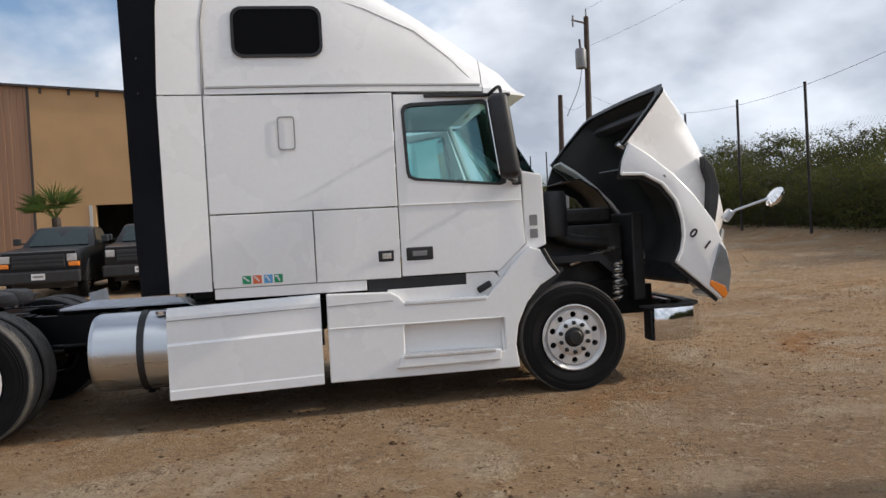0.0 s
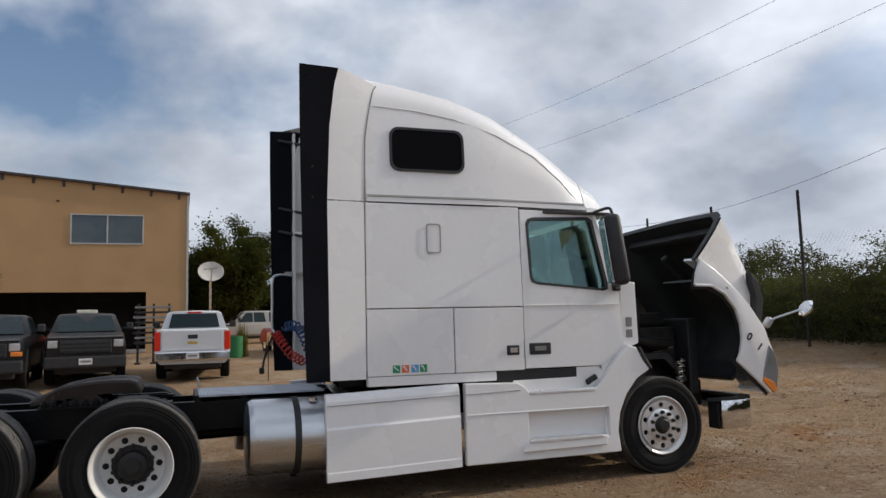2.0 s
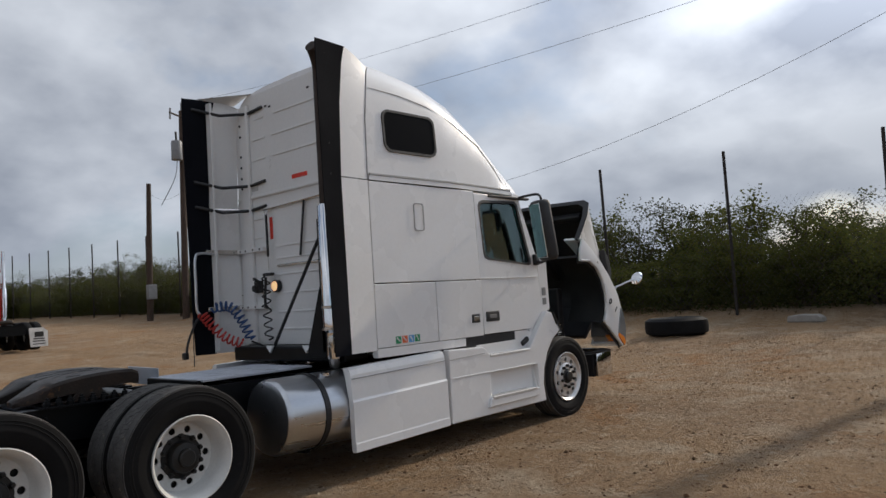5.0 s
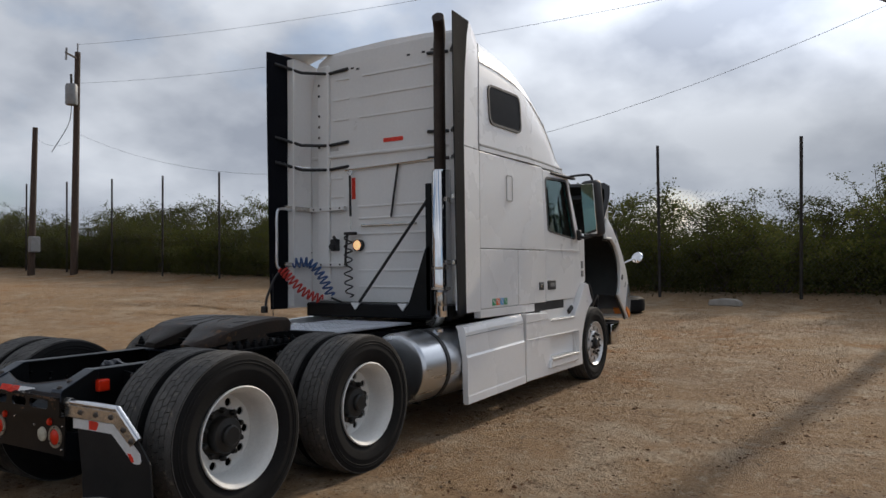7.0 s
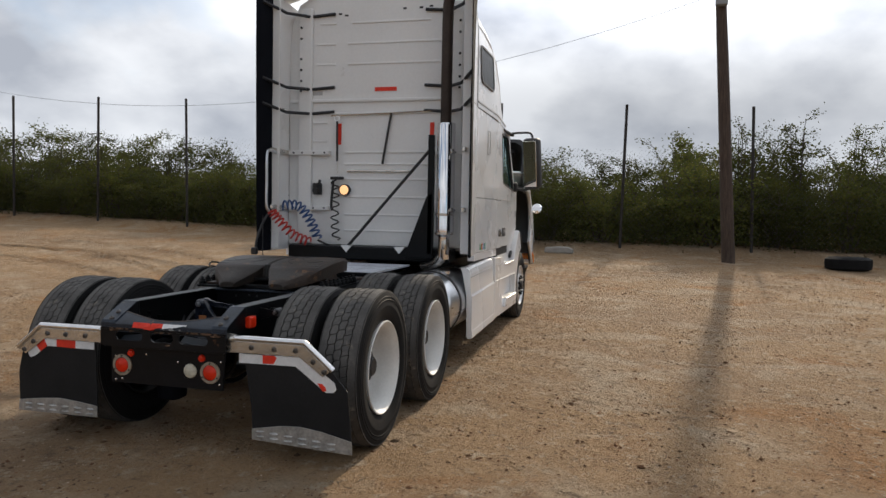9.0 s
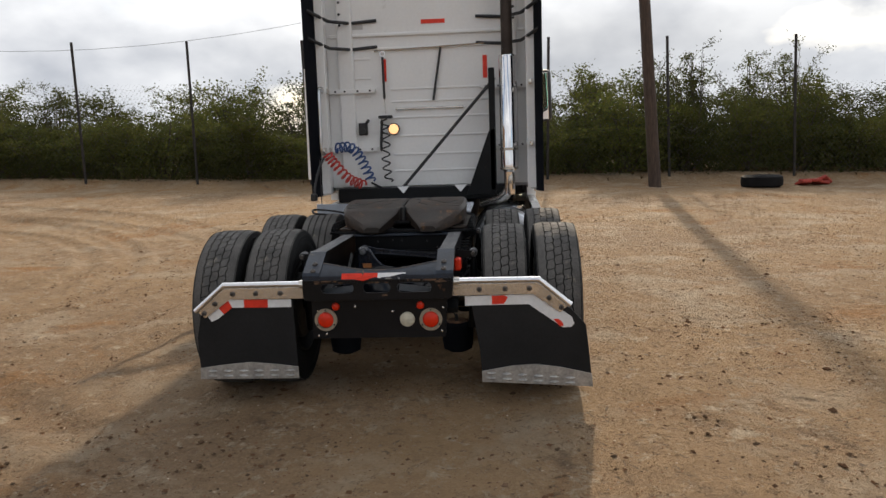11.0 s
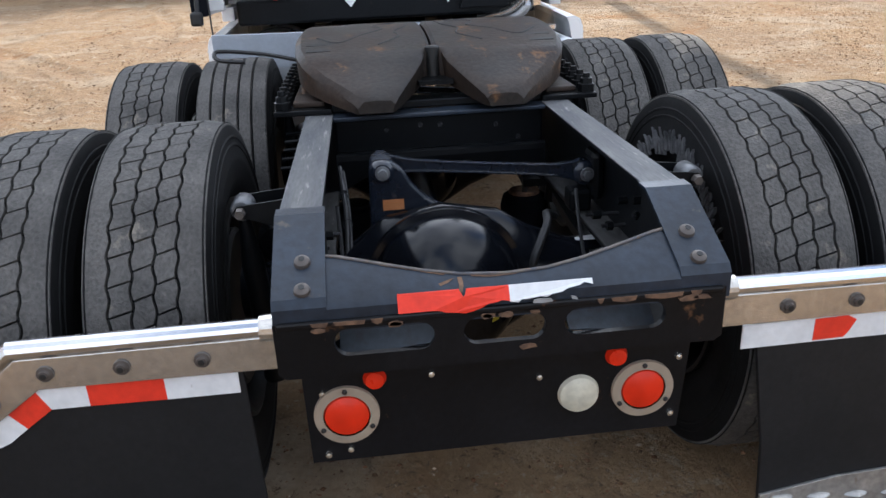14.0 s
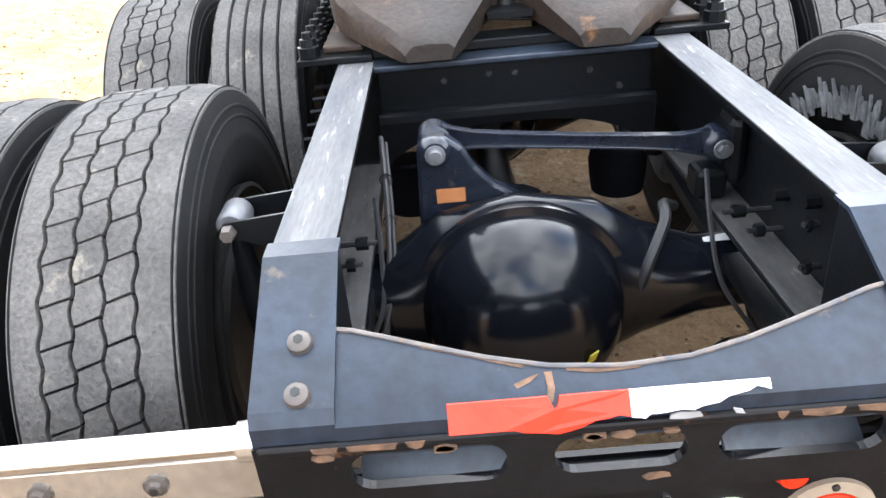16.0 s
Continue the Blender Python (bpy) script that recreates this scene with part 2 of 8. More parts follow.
MIRROR = mat("mirror_glass", (0.9, 0.9, 0.9), 0.015, 1.0, var=0.0, bump=0.0)
RED_HOSE = mat("red_air_hose", (0.5, 0.03, 0.02), 0.4, var=0.1)
BLUE_HOSE = mat("blue_air_hose", (0.02, 0.07, 0.22), 0.4, var=0.1)
DARK_HOOD = mat("bare_black_hood_lining", (0.012, 0.012, 0.013), 0.6, var=0.3, scale=3, bump=0.1)
ENGINE = mat("oily_engine_iron", (0.022, 0.021, 0.02), 0.5, 0.3, var=0.35, scale=8, bump=0.15)
NUMERAL = mat("black_decal", (0.015, 0.015, 0.015), 0.45)
DECAL = {k: mat("decal_" + k, c, 0.45, var=0.05) for k, c in (("green", (0.02, 0.28, 0.12)), ("orange", (0.75, 0.16, 0.05)), ("blue", (0.12, 0.36, 0.68)), ("white", (0.75, 0.75, 0.75)))}
GREY_VENT = mat("grey_vent_plastic", (0.22, 0.22, 0.22), 0.5, var=0.1)
DECK_PLATE = mat("galvanised_deck_plate", (0.60, 0.63, 0.69), 0.4, 0.3, var=0.12, scale=7)


# ---- mesh helpers ----
def part(name, bm, material, parent=None, label="", smooth=False, mats=None):
    """Link a bmesh as one mesh object, under a thing or a part if one is given."""
    me = bpy.data.meshes.new(name)
    bm.to_mesh(me)
    bm.free()
    for m in mats or [material]:
        me.materials.append(m)
    if smooth:
        for poly in me.polygons:
            poly.use_smooth = True
        me.set_sharp_from_angle(angle=radians(38))
    ob = new(name, me)
    if parent:
        ob.parent = parent
    if label:
        ob["label"] = label
    return ob


def thing(name, label, category, at=(0, 0, 0), turn=0.0, group="", kind=""):
    e = new(name)
    e.matrix_basis = pose(*at, 0, 0, turn)
    e.empty_display_size = 0.2
    return tagged(e, label, category, group, kind)


def bevel(bm, width, segs=2, angle=35):
    edges = [e for e in bm.edges if len(e.link_faces) == 2 and e.calc_face_angle(0) > radians(angle)]
    if width and edges:
        bmesh.ops.bevel(bm, geom=edges, offset=width, segments=segs, affect="EDGES", profile=0.5, clamp_overlap=True)
    return bm


def box(x0, x1, y0, y1, z0, z1, r=0.0, segs=2, bm=None):
    b = bmesh.new()
    vs = [b.verts.new((x, y, z)) for x in (x0, x1) for y in (y0, y1) for z in (z0, z1)]
    for f in ((0, 1, 3, 2), (4, 6, 7, 5), (0, 4, 5, 1), (2, 3, 7, 6), (0, 2, 6, 4), (1, 5, 7, 3)):
        b.faces.new([vs[i] for i in f])
    bmesh.ops.recalc_face_normals(b, faces=b.faces)
    bevel(b, r, segs)
    return join(bm, b)


def join(bm, b):
    """Add b to bm, which may be None."""
    if bm is None:
        return b
    me = bpy.data.meshes.new("join")
    b.to_mesh(me)
    b.free()
    bm.from_mesh(me)
    bpy.data.meshes.remove(me)
    return bm


def prism(outline, axis, a, b, r=0.0, segs=2, bm=None):
    """A closed outline of (u, v) drawn across an axis and pushed from a to b. axis 'y': u, v are x, z; 'x': y, z; 'z': x, y."""
    place = {"y": lambda u, v, w: (u, w, v), "x": lambda u, v, w: (w, u, v), "z": lambda u, v, w: (u, v, w)}[axis]
    m = bmesh.new()
    lo = [m.verts.new(place(u, v, a)) for u, v in outline]
    hi = [m.verts.new(place(u, v, b)) for u, v in outline]
    n = len(outline)
    m.faces.new(lo), m.faces.new(hi[::-1])
    for i in range(n):
        m.faces.new((lo[i], lo[(i + 1) % n], hi[(i + 1) % n], hi[i]))
    bmesh.ops.recalc_face_normals(m, faces=m.faces)
    bevel(m, r, segs)
    return join(bm, m)


def loft(rings, closed_ends=True, loop=True, bm=None):
    m = bmesh.new()
    vs = [[m.verts.new(p) for p in ring] for ring in rings]
    n = len(rings[0])
    for a, b in zip(vs, vs[1:]):
        for i in range(n if loop else n - 1):
            m.faces.new((a[i], a[(i + 1) % n], b[(i + 1) % n], b[i]))
    if closed_ends and loop:
        m.faces.new(vs[0][::-1]), m.faces.new(vs[-1])
    bmesh.ops.recalc_face_normals(m, faces=m.faces)
    return join(bm, m)


def lathe(profile, centre, axis="y", segs=32, bm=None, start=0.0):
    """Turn a profile of (radius, along) about an axis through centre."""
    def ring(r, w):
        out = []
        for i in range(segs):
            a = start + 2 * math.pi * i / segs
            c, s = r * math.cos(a), r * math.sin(a)
            out.append({"y": (c, w, s), "x": (w, c, s), "z": (c, s, w)}[axis])
        return [tuple(p[k] + centre[k] for k in range(3)) for p in out]
    m = bmesh.new()
    vs = [[m.verts.new(p) for p in ring(max(r, 1e-4), w)] for r, w in profile]
    for a, b in zip(vs, vs[1:]):
        for i in range(segs):
            m.faces.new((a[i], a[(i + 1) % segs], b[(i + 1) % segs], b[i]))
    bmesh.ops.recalc_face_normals(m, faces=m.faces)
    return join(bm, m)


def tube(points, r, segs=8, bm=None, radii=None):
    m = bmesh.new()
    pts = [Vector(p) for p in points]
    side = None
    rings = []
    for i, p in enumerate(pts):
        d = (pts[min(i + 1, len(pts) - 1)] - pts[max(i - 1, 0)]).normalized()
        if side is None:
            side = d.orthogonal().normalized()
        side = (side - d * side.dot(d)).normalized()
        up = d.cross(side)
        rr = radii[i] if radii else r
        rings.append([m.verts.new(p + side * math.cos(2 * math.pi * k / segs) * rr + up * math.sin(2 * math.pi * k / segs) * rr) for k in range(segs)])
    for a, b in zip(rings, rings[1:]):
        for k in range(segs):
            m.faces.new((a[k], a[(k + 1) % segs], b[(k + 1) % segs], b[k]))
    m.faces.new(rings[0][::-1]), m.faces.new(rings[-1])
    return join(bm, m)


def arc_points(points, n=6):
    """A smooth line through the points (Catmull-Rom)."""
    P = [Vector(p) for p in points]
    P = [2 * P[0] - P[1]] + P + [2 * P[-1] - P[-2]]
    out = []
    for a, b, c, d in zip(P, P[1:], P[2:], P[3:]):
        for k in range(n):
            t = k / n
            out.append(0.5 * ((2 * b) + (c - a) * t + (2 * a - 5 * b + 4 * c - d) * t * t + (3 * b - a - 3 * c + d) * t ** 3))
    return out + [P[-2]]


def coil(points, r, turns, wire, segs=6, per=10):
    """A coiled hose along a smooth line."""
    line = arc_points(points, 12)
    n = turns * per
    out = []
    side = Vector((0, 0, 1))
    for i in range(n + 1):
        s = i / n * (len(line) - 1)
        k = min(int(s), len(line) - 2)
        p = line[k].lerp(line[k + 1], s - k)
        d = (line[k + 1] - line[k]).normalized()
        u = d.orthogonal().normalized() if abs(d.z) > 0.9 else d.cross(side).normalized()
        v = d.cross(u)
        a = 2 * math.pi * i / per
        out.append(p + u * r * math.cos(a) + v * r * math.sin(a))
    return tube(out, wire, segs)


def moved(bm, m):
    bm.transform(m)
    return bm


def rounded(x0, x1, z0, z1, r, n=4):
    """A rounded rectangle as an outline, anticlockwise."""
    out = []
    for cx, cz, a0 in ((x1 - r, z1 - r, 0), (x0 + r, z1 - r, 90), (x0 + r, z0 + r, 180), (x1 - r, z0 + r, 270)):
        for k in range(n + 1):
            a = radians(a0 + 90 * k / n)
            out.append((cx + r * math.cos(a), cz + r * math.sin(a)))
    return out


def mirrored(bm):
    """The same across the truck's middle plane."""
    bm.transform(Matrix.Diagonal((1, -1, 1, 1)))
    bmesh.ops.reverse_faces(bm, faces=bm.faces)
    return bm


def plate(outer, holes, axis, a, b, bm=None):
    """A thick flat plate with any number of openings through it."""
    place = {"y": lambda u, v, w: (u, w, v), "x": lambda u, v, w: (w, u, v), "z": lambda u, v, w: (u, v, w)}[axis]
    m = bmesh.new()
    edges = []
    for loop in (outer, *holes):
        vs = [m.verts.new(place(u, v, a)) for u, v in loop]
        edges += [m.edges.new((vs[i], vs[(i + 1) % len(vs)])) for i in range(len(vs))]
    bmesh.ops.triangle_fill(m, edges=edges, use_beauty=True)
    out = bmesh.ops.extrude_face_region(m, geom=list(m.faces))
    shift = Vector(place(0, 0, b - a))
    for v in (g for g in out["geom"] if isinstance(g, bmesh.types.BMVert)):
        v.co += shift
    bmesh.ops.recalc_face_normals(m, faces=m.faces)
    return join(bm, m)


def lerp_table(x, table):
    for (x0, v0), (x1, v1) in zip(table, table[1:]):
        if x <= x1:
            t = max(0.0, min(1.0, (x - x0) / (x1 - x0)))
            return v0 + (v1 - v0) * t
    return table[-1][1]


def text_part(name, body, size, m, material, parent, label=""):
    """Lettering in the built-in font, as a mesh at the pose m."""
    c = bpy.data.curves.new(name, "FONT")
    c.body, c.size, c.extrude, c.offset = body, size, 0.002, 0.004
    tmp = bpy.data.objects.new(name, c)
    scene.collection.objects.link(tmp)
    me = bpy.data.meshes.new_from_object(tmp.evaluated_get(bpy.context.evaluated_depsgraph_get()))
    bpy.data.objects.remove(tmp)
    bpy.data.curves.remove(c)
    me.materials.append(material)
    ob = new(name, me)
    ob.parent = parent
    ob.matrix_basis = m
    if label:
        ob["label"] = label
    return ob

# ---- ground ----
def rise(u):
    s = (u + math.sqrt(u * u + 4.0)) / 2
    return 50 * math.tanh(s / 50)


def ground_z(x, y):
    """The yard is level round the truck, climbs towards the fence and the building and falls away gently on the other side."""
    dip = max(0.0, min(1.0, (0.5 - x) / 6.0))
    return -0.042 - 0.045 * dip * dip * (3 - 2 * dip) + 0.035 * rise(y - 4) + 0.045 * rise(x - 2) - 0.03 * rise(-y - 6) + 0.28 * math.exp(-((x - 13.3) / 0.9) ** 2)


def dirt_material():
    m = bpy.data.materials.new("yard_dirt")
    m.use_nodes = True
    nt = m.node_tree
    N, L = nt.nodes.new, nt.links.new
    p = nt.nodes["Principled BSDF"]
    tc = N("ShaderNodeTexCoord")

    def tex(scale, detail=6, rough=0.6, dist=0.0):
        n = N("ShaderNodeTexNoise")
        n.inputs["Scale"].default_value, n.inputs["Detail"].default_value, n.inputs["Roughness"].default_value, n.inputs["Distortion"].default_value = scale, detail, rough, dist
        L(tc.outputs["Object"], n.inputs["Vector"])
        return n.outputs[0]

    def band(src, a, b):
        r = N("ShaderNodeMapRange")
        r.inputs["From Min"].default_value, r.inputs["From Max"].default_value = a, b
        L(src, r.inputs[0])
        return r.outputs[0]

    def mixc(fac, a, b):
        x = N("ShaderNodeMix"); x.data_type = "RGBA"
        L(fac, x.inputs["Factor"])
        for k, v in (("A", a), ("B", b)):
            if isinstance(v, tuple):
                x.inputs[k].default_value = (*v, 1)
            else:
                L(v, x.inputs[k])
        return x.outputs["Result"]

    c = mixc(band(tex(0.22, 6, 0.6, 0.4), 0.40, 0.60), (0.38, 0.25, 0.136), (0.31, 0.207, 0.12))
    c = mixc(band(tex(0.9, 6, 0.62, 0.6), 0.50, 0.68), c, (0.45, 0.35, 0.24))
    c = mixc(band(tex(0.5, 5, 0.6, 0.9), 0.56, 0.70), c, (0.33, 0.17, 0.065))
    c = mixc(band(tex(3.4, 8, 0.7, 0.3), 0.56, 0.72), c, (0.19, 0.128, 0.078))
    c = mixc(band(tex(17, 6, 0.7), 0.60, 0.70), c, (0.145, 0.098, 0.06))
    c = mixc(band(tex(6.5, 9, 0.78, 0.4), 0.55, 0.63), c, (0.47, 0.37, 0.255))
    c = mixc(band(tex(9.5, 9, 0.78, 0.6), 0.57, 0.64), c, (0.19, 0.135, 0.088))
    c = mixc(band(tex(31, 5, 0.7), 0.60, 0.70), c, (0.42, 0.335, 0.24))
    for scale, lo, hi in ((14, 0.95, 1.03), (60, 0.91, 1.07)):
        grain = N("ShaderNodeTexVoronoi"); grain.inputs["Scale"].default_value = scale; grain.inputs["Randomness"].default_value = 1.0
        L(tc.outputs["Object"], grain.inputs["Vector"])
        tone = N("ShaderNodeSeparateColor")
        L(grain.outputs["Color"], tone.inputs[0])
        spread = N("ShaderNodeMapRange"); spread.inputs["To Min"].default_value, spread.inputs["To Max"].default_value = lo, hi
        L(tone.outputs[0], spread.inputs[0])
        q = N("ShaderNodeMix"); q.data_type = "RGBA"; q.blend_type = "MULTIPLY"; q.inputs["Factor"].default_value = 1.0
        L(c, q.inputs["A"]); L(spread.outputs[0], q.inputs["B"])
        c = q.outputs["Result"]
    L(c, p.inputs["Base Color"])
    p.inputs["Roughness"].default_value = 0.9
    p.inputs["Specular IOR Level"].default_value = 0.18

    def madd(a, k, rest):
        x = N("ShaderNodeMath"); x.operation = "MULTIPLY_ADD"; x.inputs[1].default_value = k
        L(a, x.inputs[0])
        if isinstance(rest, float):
            x.inputs[2].default_value = rest
        else:
            L(rest, x.inputs[2])
        return x.outputs[0]

    def times(a, b):
        x = N("ShaderNodeMath"); x.operation = "MULTIPLY"
        L(a, x.inputs[0]); L(b, x.inputs[1])
        return x.outputs[0]

    # grains and small clods, thicker in loose patches than on packed ones
    loose = band(tex(0.9, 5, 0.6, 0.4), 0.36, 0.62)
    relief = madd(tex(9, 9, 0.76), 0.12, 0.0)
    relief = madd(tex(2.2, 6, 0.65, 0.5), 0.10, relief)
    for scale, amount in ((8, 0.06), (20, 0.062), (45, 0.03), (100, 0.009)):
        cell = N("ShaderNodeTexVoronoi"); cell.inputs["Scale"].default_value = scale
        L(tc.outputs["Object"], cell.inputs["Vector"])
        lump = band(cell.outputs["Distance"], 0.42, 0.12)
        relief = madd(times(times(lump, band(tex(scale * 0.31, 2), 0.52, 0.64)), madd(loose, 0.75, 0.25)), amount, relief)
    b = N("ShaderNodeBump"); b.inputs["Strength"].default_value = 1.0; b.inputs["Distance"].default_value = 1.0
    L(relief, b.inputs["Height"]); L(b.outputs[0], p.inputs["Normal"])
    return m


DIRT = dirt_material()


def axis_steps(lo, hi, step, far):
    out, d, v = [lo + step * k for k in range(int((hi - lo) / step) + 1)], step, hi
    top = []
    while v < far:
        d *= 1.22
        v += d
        top.append(v)
    low, d, v = [], step, lo
    while v > -far:
        d *= 1.22
        v -= d
        low.append(v)
    return low[::-1] + out + top


RUTS = ((-4.17, 13.42, 9.22), (-4.17, 13.42, 11.17), (-4.0, 12.0, 7.2), (-4.0, 12.0, 9.1), (4.0, 16.0, 12.5), (4.0, 16.0, 14.4), (-16.0, 9.0, 11.0))


def build_ground():
    xs, ys = axis_steps(-14, 9, 0.07, 2500), axis_steps(-9.5, 9.5, 0.07, 2500)
    verts = []
    for y in ys:
        for x in xs:
            far = max(abs(x + 2), abs(y))
            bumpy = 0.018 * noise.noise((x * 0.55, y * 0.55, 3)) + 0.010 * noise.noise((x * 2.1, y * 2.1, 7)) if far < 60 else 0
            fine = 0.012 * noise.noise((x * 4.5, y * 4.5, 1)) + 0.009 * noise.noise((x * 10.0, y * 10.0, 4)) if far < 14 else 0
            for cx, cy, rad in RUTS:
                d = abs(math.hypot(x - cx, y - cy) - rad)
                if d < 0.35 and y > 1.5:
                    bumpy += -0.045 * math.exp(-(d / 0.13) ** 2) + 0.028 * math.exp(-((d - 0.24) / 0.08) ** 2)
            verts.append((x, y, ground_z(x, y) + bumpy * min(1, 0.35 + far / 14) + fine))
    n = len(xs)
    faces = [(j * n + i, j * n + i + 1, (j + 1) * n + i + 1, (j + 1) * n + i) for j in range(len(ys) - 1) for i in range(n - 1)]
    me = bpy.data.meshes.new("ground")
    me.from_pydata(verts, [], faces)
    me.materials.append(DIRT)
    me.polygons.foreach_set("use_smooth", [True] * len(me.polygons))
    return tagged(new("ground", me), "dry tan dirt and gravel yard with faint tyre tracks", "ground", kind="structure")


build_ground()

# ---- the white road tractor ----
truck = thing("semi_truck", "white sleeper-cab road tractor with its hood tilted open, standing on dirt", "truck")


def side_warp(bm, side=-1):
    """Lean the cab's side in above the belt line, more towards the nose."""
    for v in bm.verts:
        k = max(0.0, min(1.0, (v.co.x + 1.9) / 1.2))
        v.co.y += -side * 0.09 * max(0.0, v.co.z - 1.75) * k
    return bm


def both(name, build, material, parent=truck, label="", smooth=False):
    """The same part on the right (-y) and on the left side."""
    return [part(name, build() if s < 0 else mirrored(build()), material, parent, label, smooth) for s in (-1, 1)]


# sleeper and cab shell
# grey that paints the recess shade along the foot of the roof
SHADED_STRIP = mat("shaded_strip_grey", (0.42, 0.42, 0.41), 0.55, var=0.06)
core_mat = mat("seam_shadow_grey", (0.30, 0.30, 0.30), 0.6, var=0.05)
part("sleeper_core", box(-3.09, -1.55, -1.135, 1.135, 1.13, 2.765), core_mat, truck)
for x0, x1, z0, z1, nm in ((-3.135, -2.264, 1.115, 1.744, "storage_hatch"), (-2.254, -1.512, 1.115, 1.744, "storage_hatch"), (-3.135, -1.512, 1.754, 2.772, "sleeper_panel")):
    both(nm, lambda: side_warp(box(x0, x1, -1.192, -1.162, z0, z1, 0.006)), WHITE, label="white painted panel")
both("cab_sill", lambda: box(-3.13, -1.82, -1.185, -1.1, 1.02, 1.11, 0.008), WHITE)
both("sill_gap", lambda: box(-1.81, -0.78, -1.17, -1.0, 0.98, 1.115, 0.004), BLACK_PLASTIC)

ROOF = [(-3.12, 4.14), (-2.74, 4.09), (-2.2, 3.99), (-1.72, 3.83), (-1.27, 3.57), (-1.0, 3.41), (-0.64, 3.18), (-0.45, 3.04), (-0.2, 2.80)]
CREASE = [(-3.12, 3.75), (-2.66, 3.735), (-2.2, 3.672), (-1.72, 3.537), (-1.24, 3.33), (-0.95, 3.10), (-0.73, 2.88), (-0.2, 2.79)]


def half_width(x):
    return lerp_table(x, [(-3.12, 1.19), (-1.9, 1.185), (-0.7, 1.075), (-0.45, 1.03), (-0.2, 0.86)])


def roof_ring(x, foot):
    w, zt, zc = half_width(x), lerp_table(x, ROOF), lerp_table(x, CREASE)
    zc = max(zc, foot + 0.03)
    zt = max(zt, zc + 0.04)
    lip = min(foot + 0.045, (foot + zc) / 2)
    half = [(w, foot), (w, lip), (w - 0.014, lip + 0.008), (w - 0.03, (lip + zc) / 2), (w - 0.055, zc), (w - 0.085, zc + 0.3 * (zt - zc)), (w - 0.16, zc + 0.72 * (zt - zc)), (w - 0.30, zt - 0.03), (w * 0.45, zt), (0.0, zt + 0.012)]
    return [(x, -y, z) for y, z in half] + [(x, y, z) for y, z in half[-2::-1]]


stations = [-3.12, -3.0, -2.74, -2.47, -2.2, -1.96, -1.72, -1.5, -1.27, -1.1, -0.95, -0.8, -0.66]
part("roof_shell", loft([roof_ring(x, 2.785) for x in stations]), WHITE, truck, "white high-rise sleeper roof", True)
part("roof_cap", loft([roof_ring(x, 2.765) for x in (-0.65, -0.55, -0.45, -0.36, -0.28, -0.2)]), WHITE, truck, "white sun visor nose of the roof", True)


def on_roof_side(bm, proud=0.014):
    for v in bm.verts:
        v.co.y = -(1.176 - 0.052 * (v.co.z - 2.83)) - proud + (v.co.y + 1.19)
    return bm


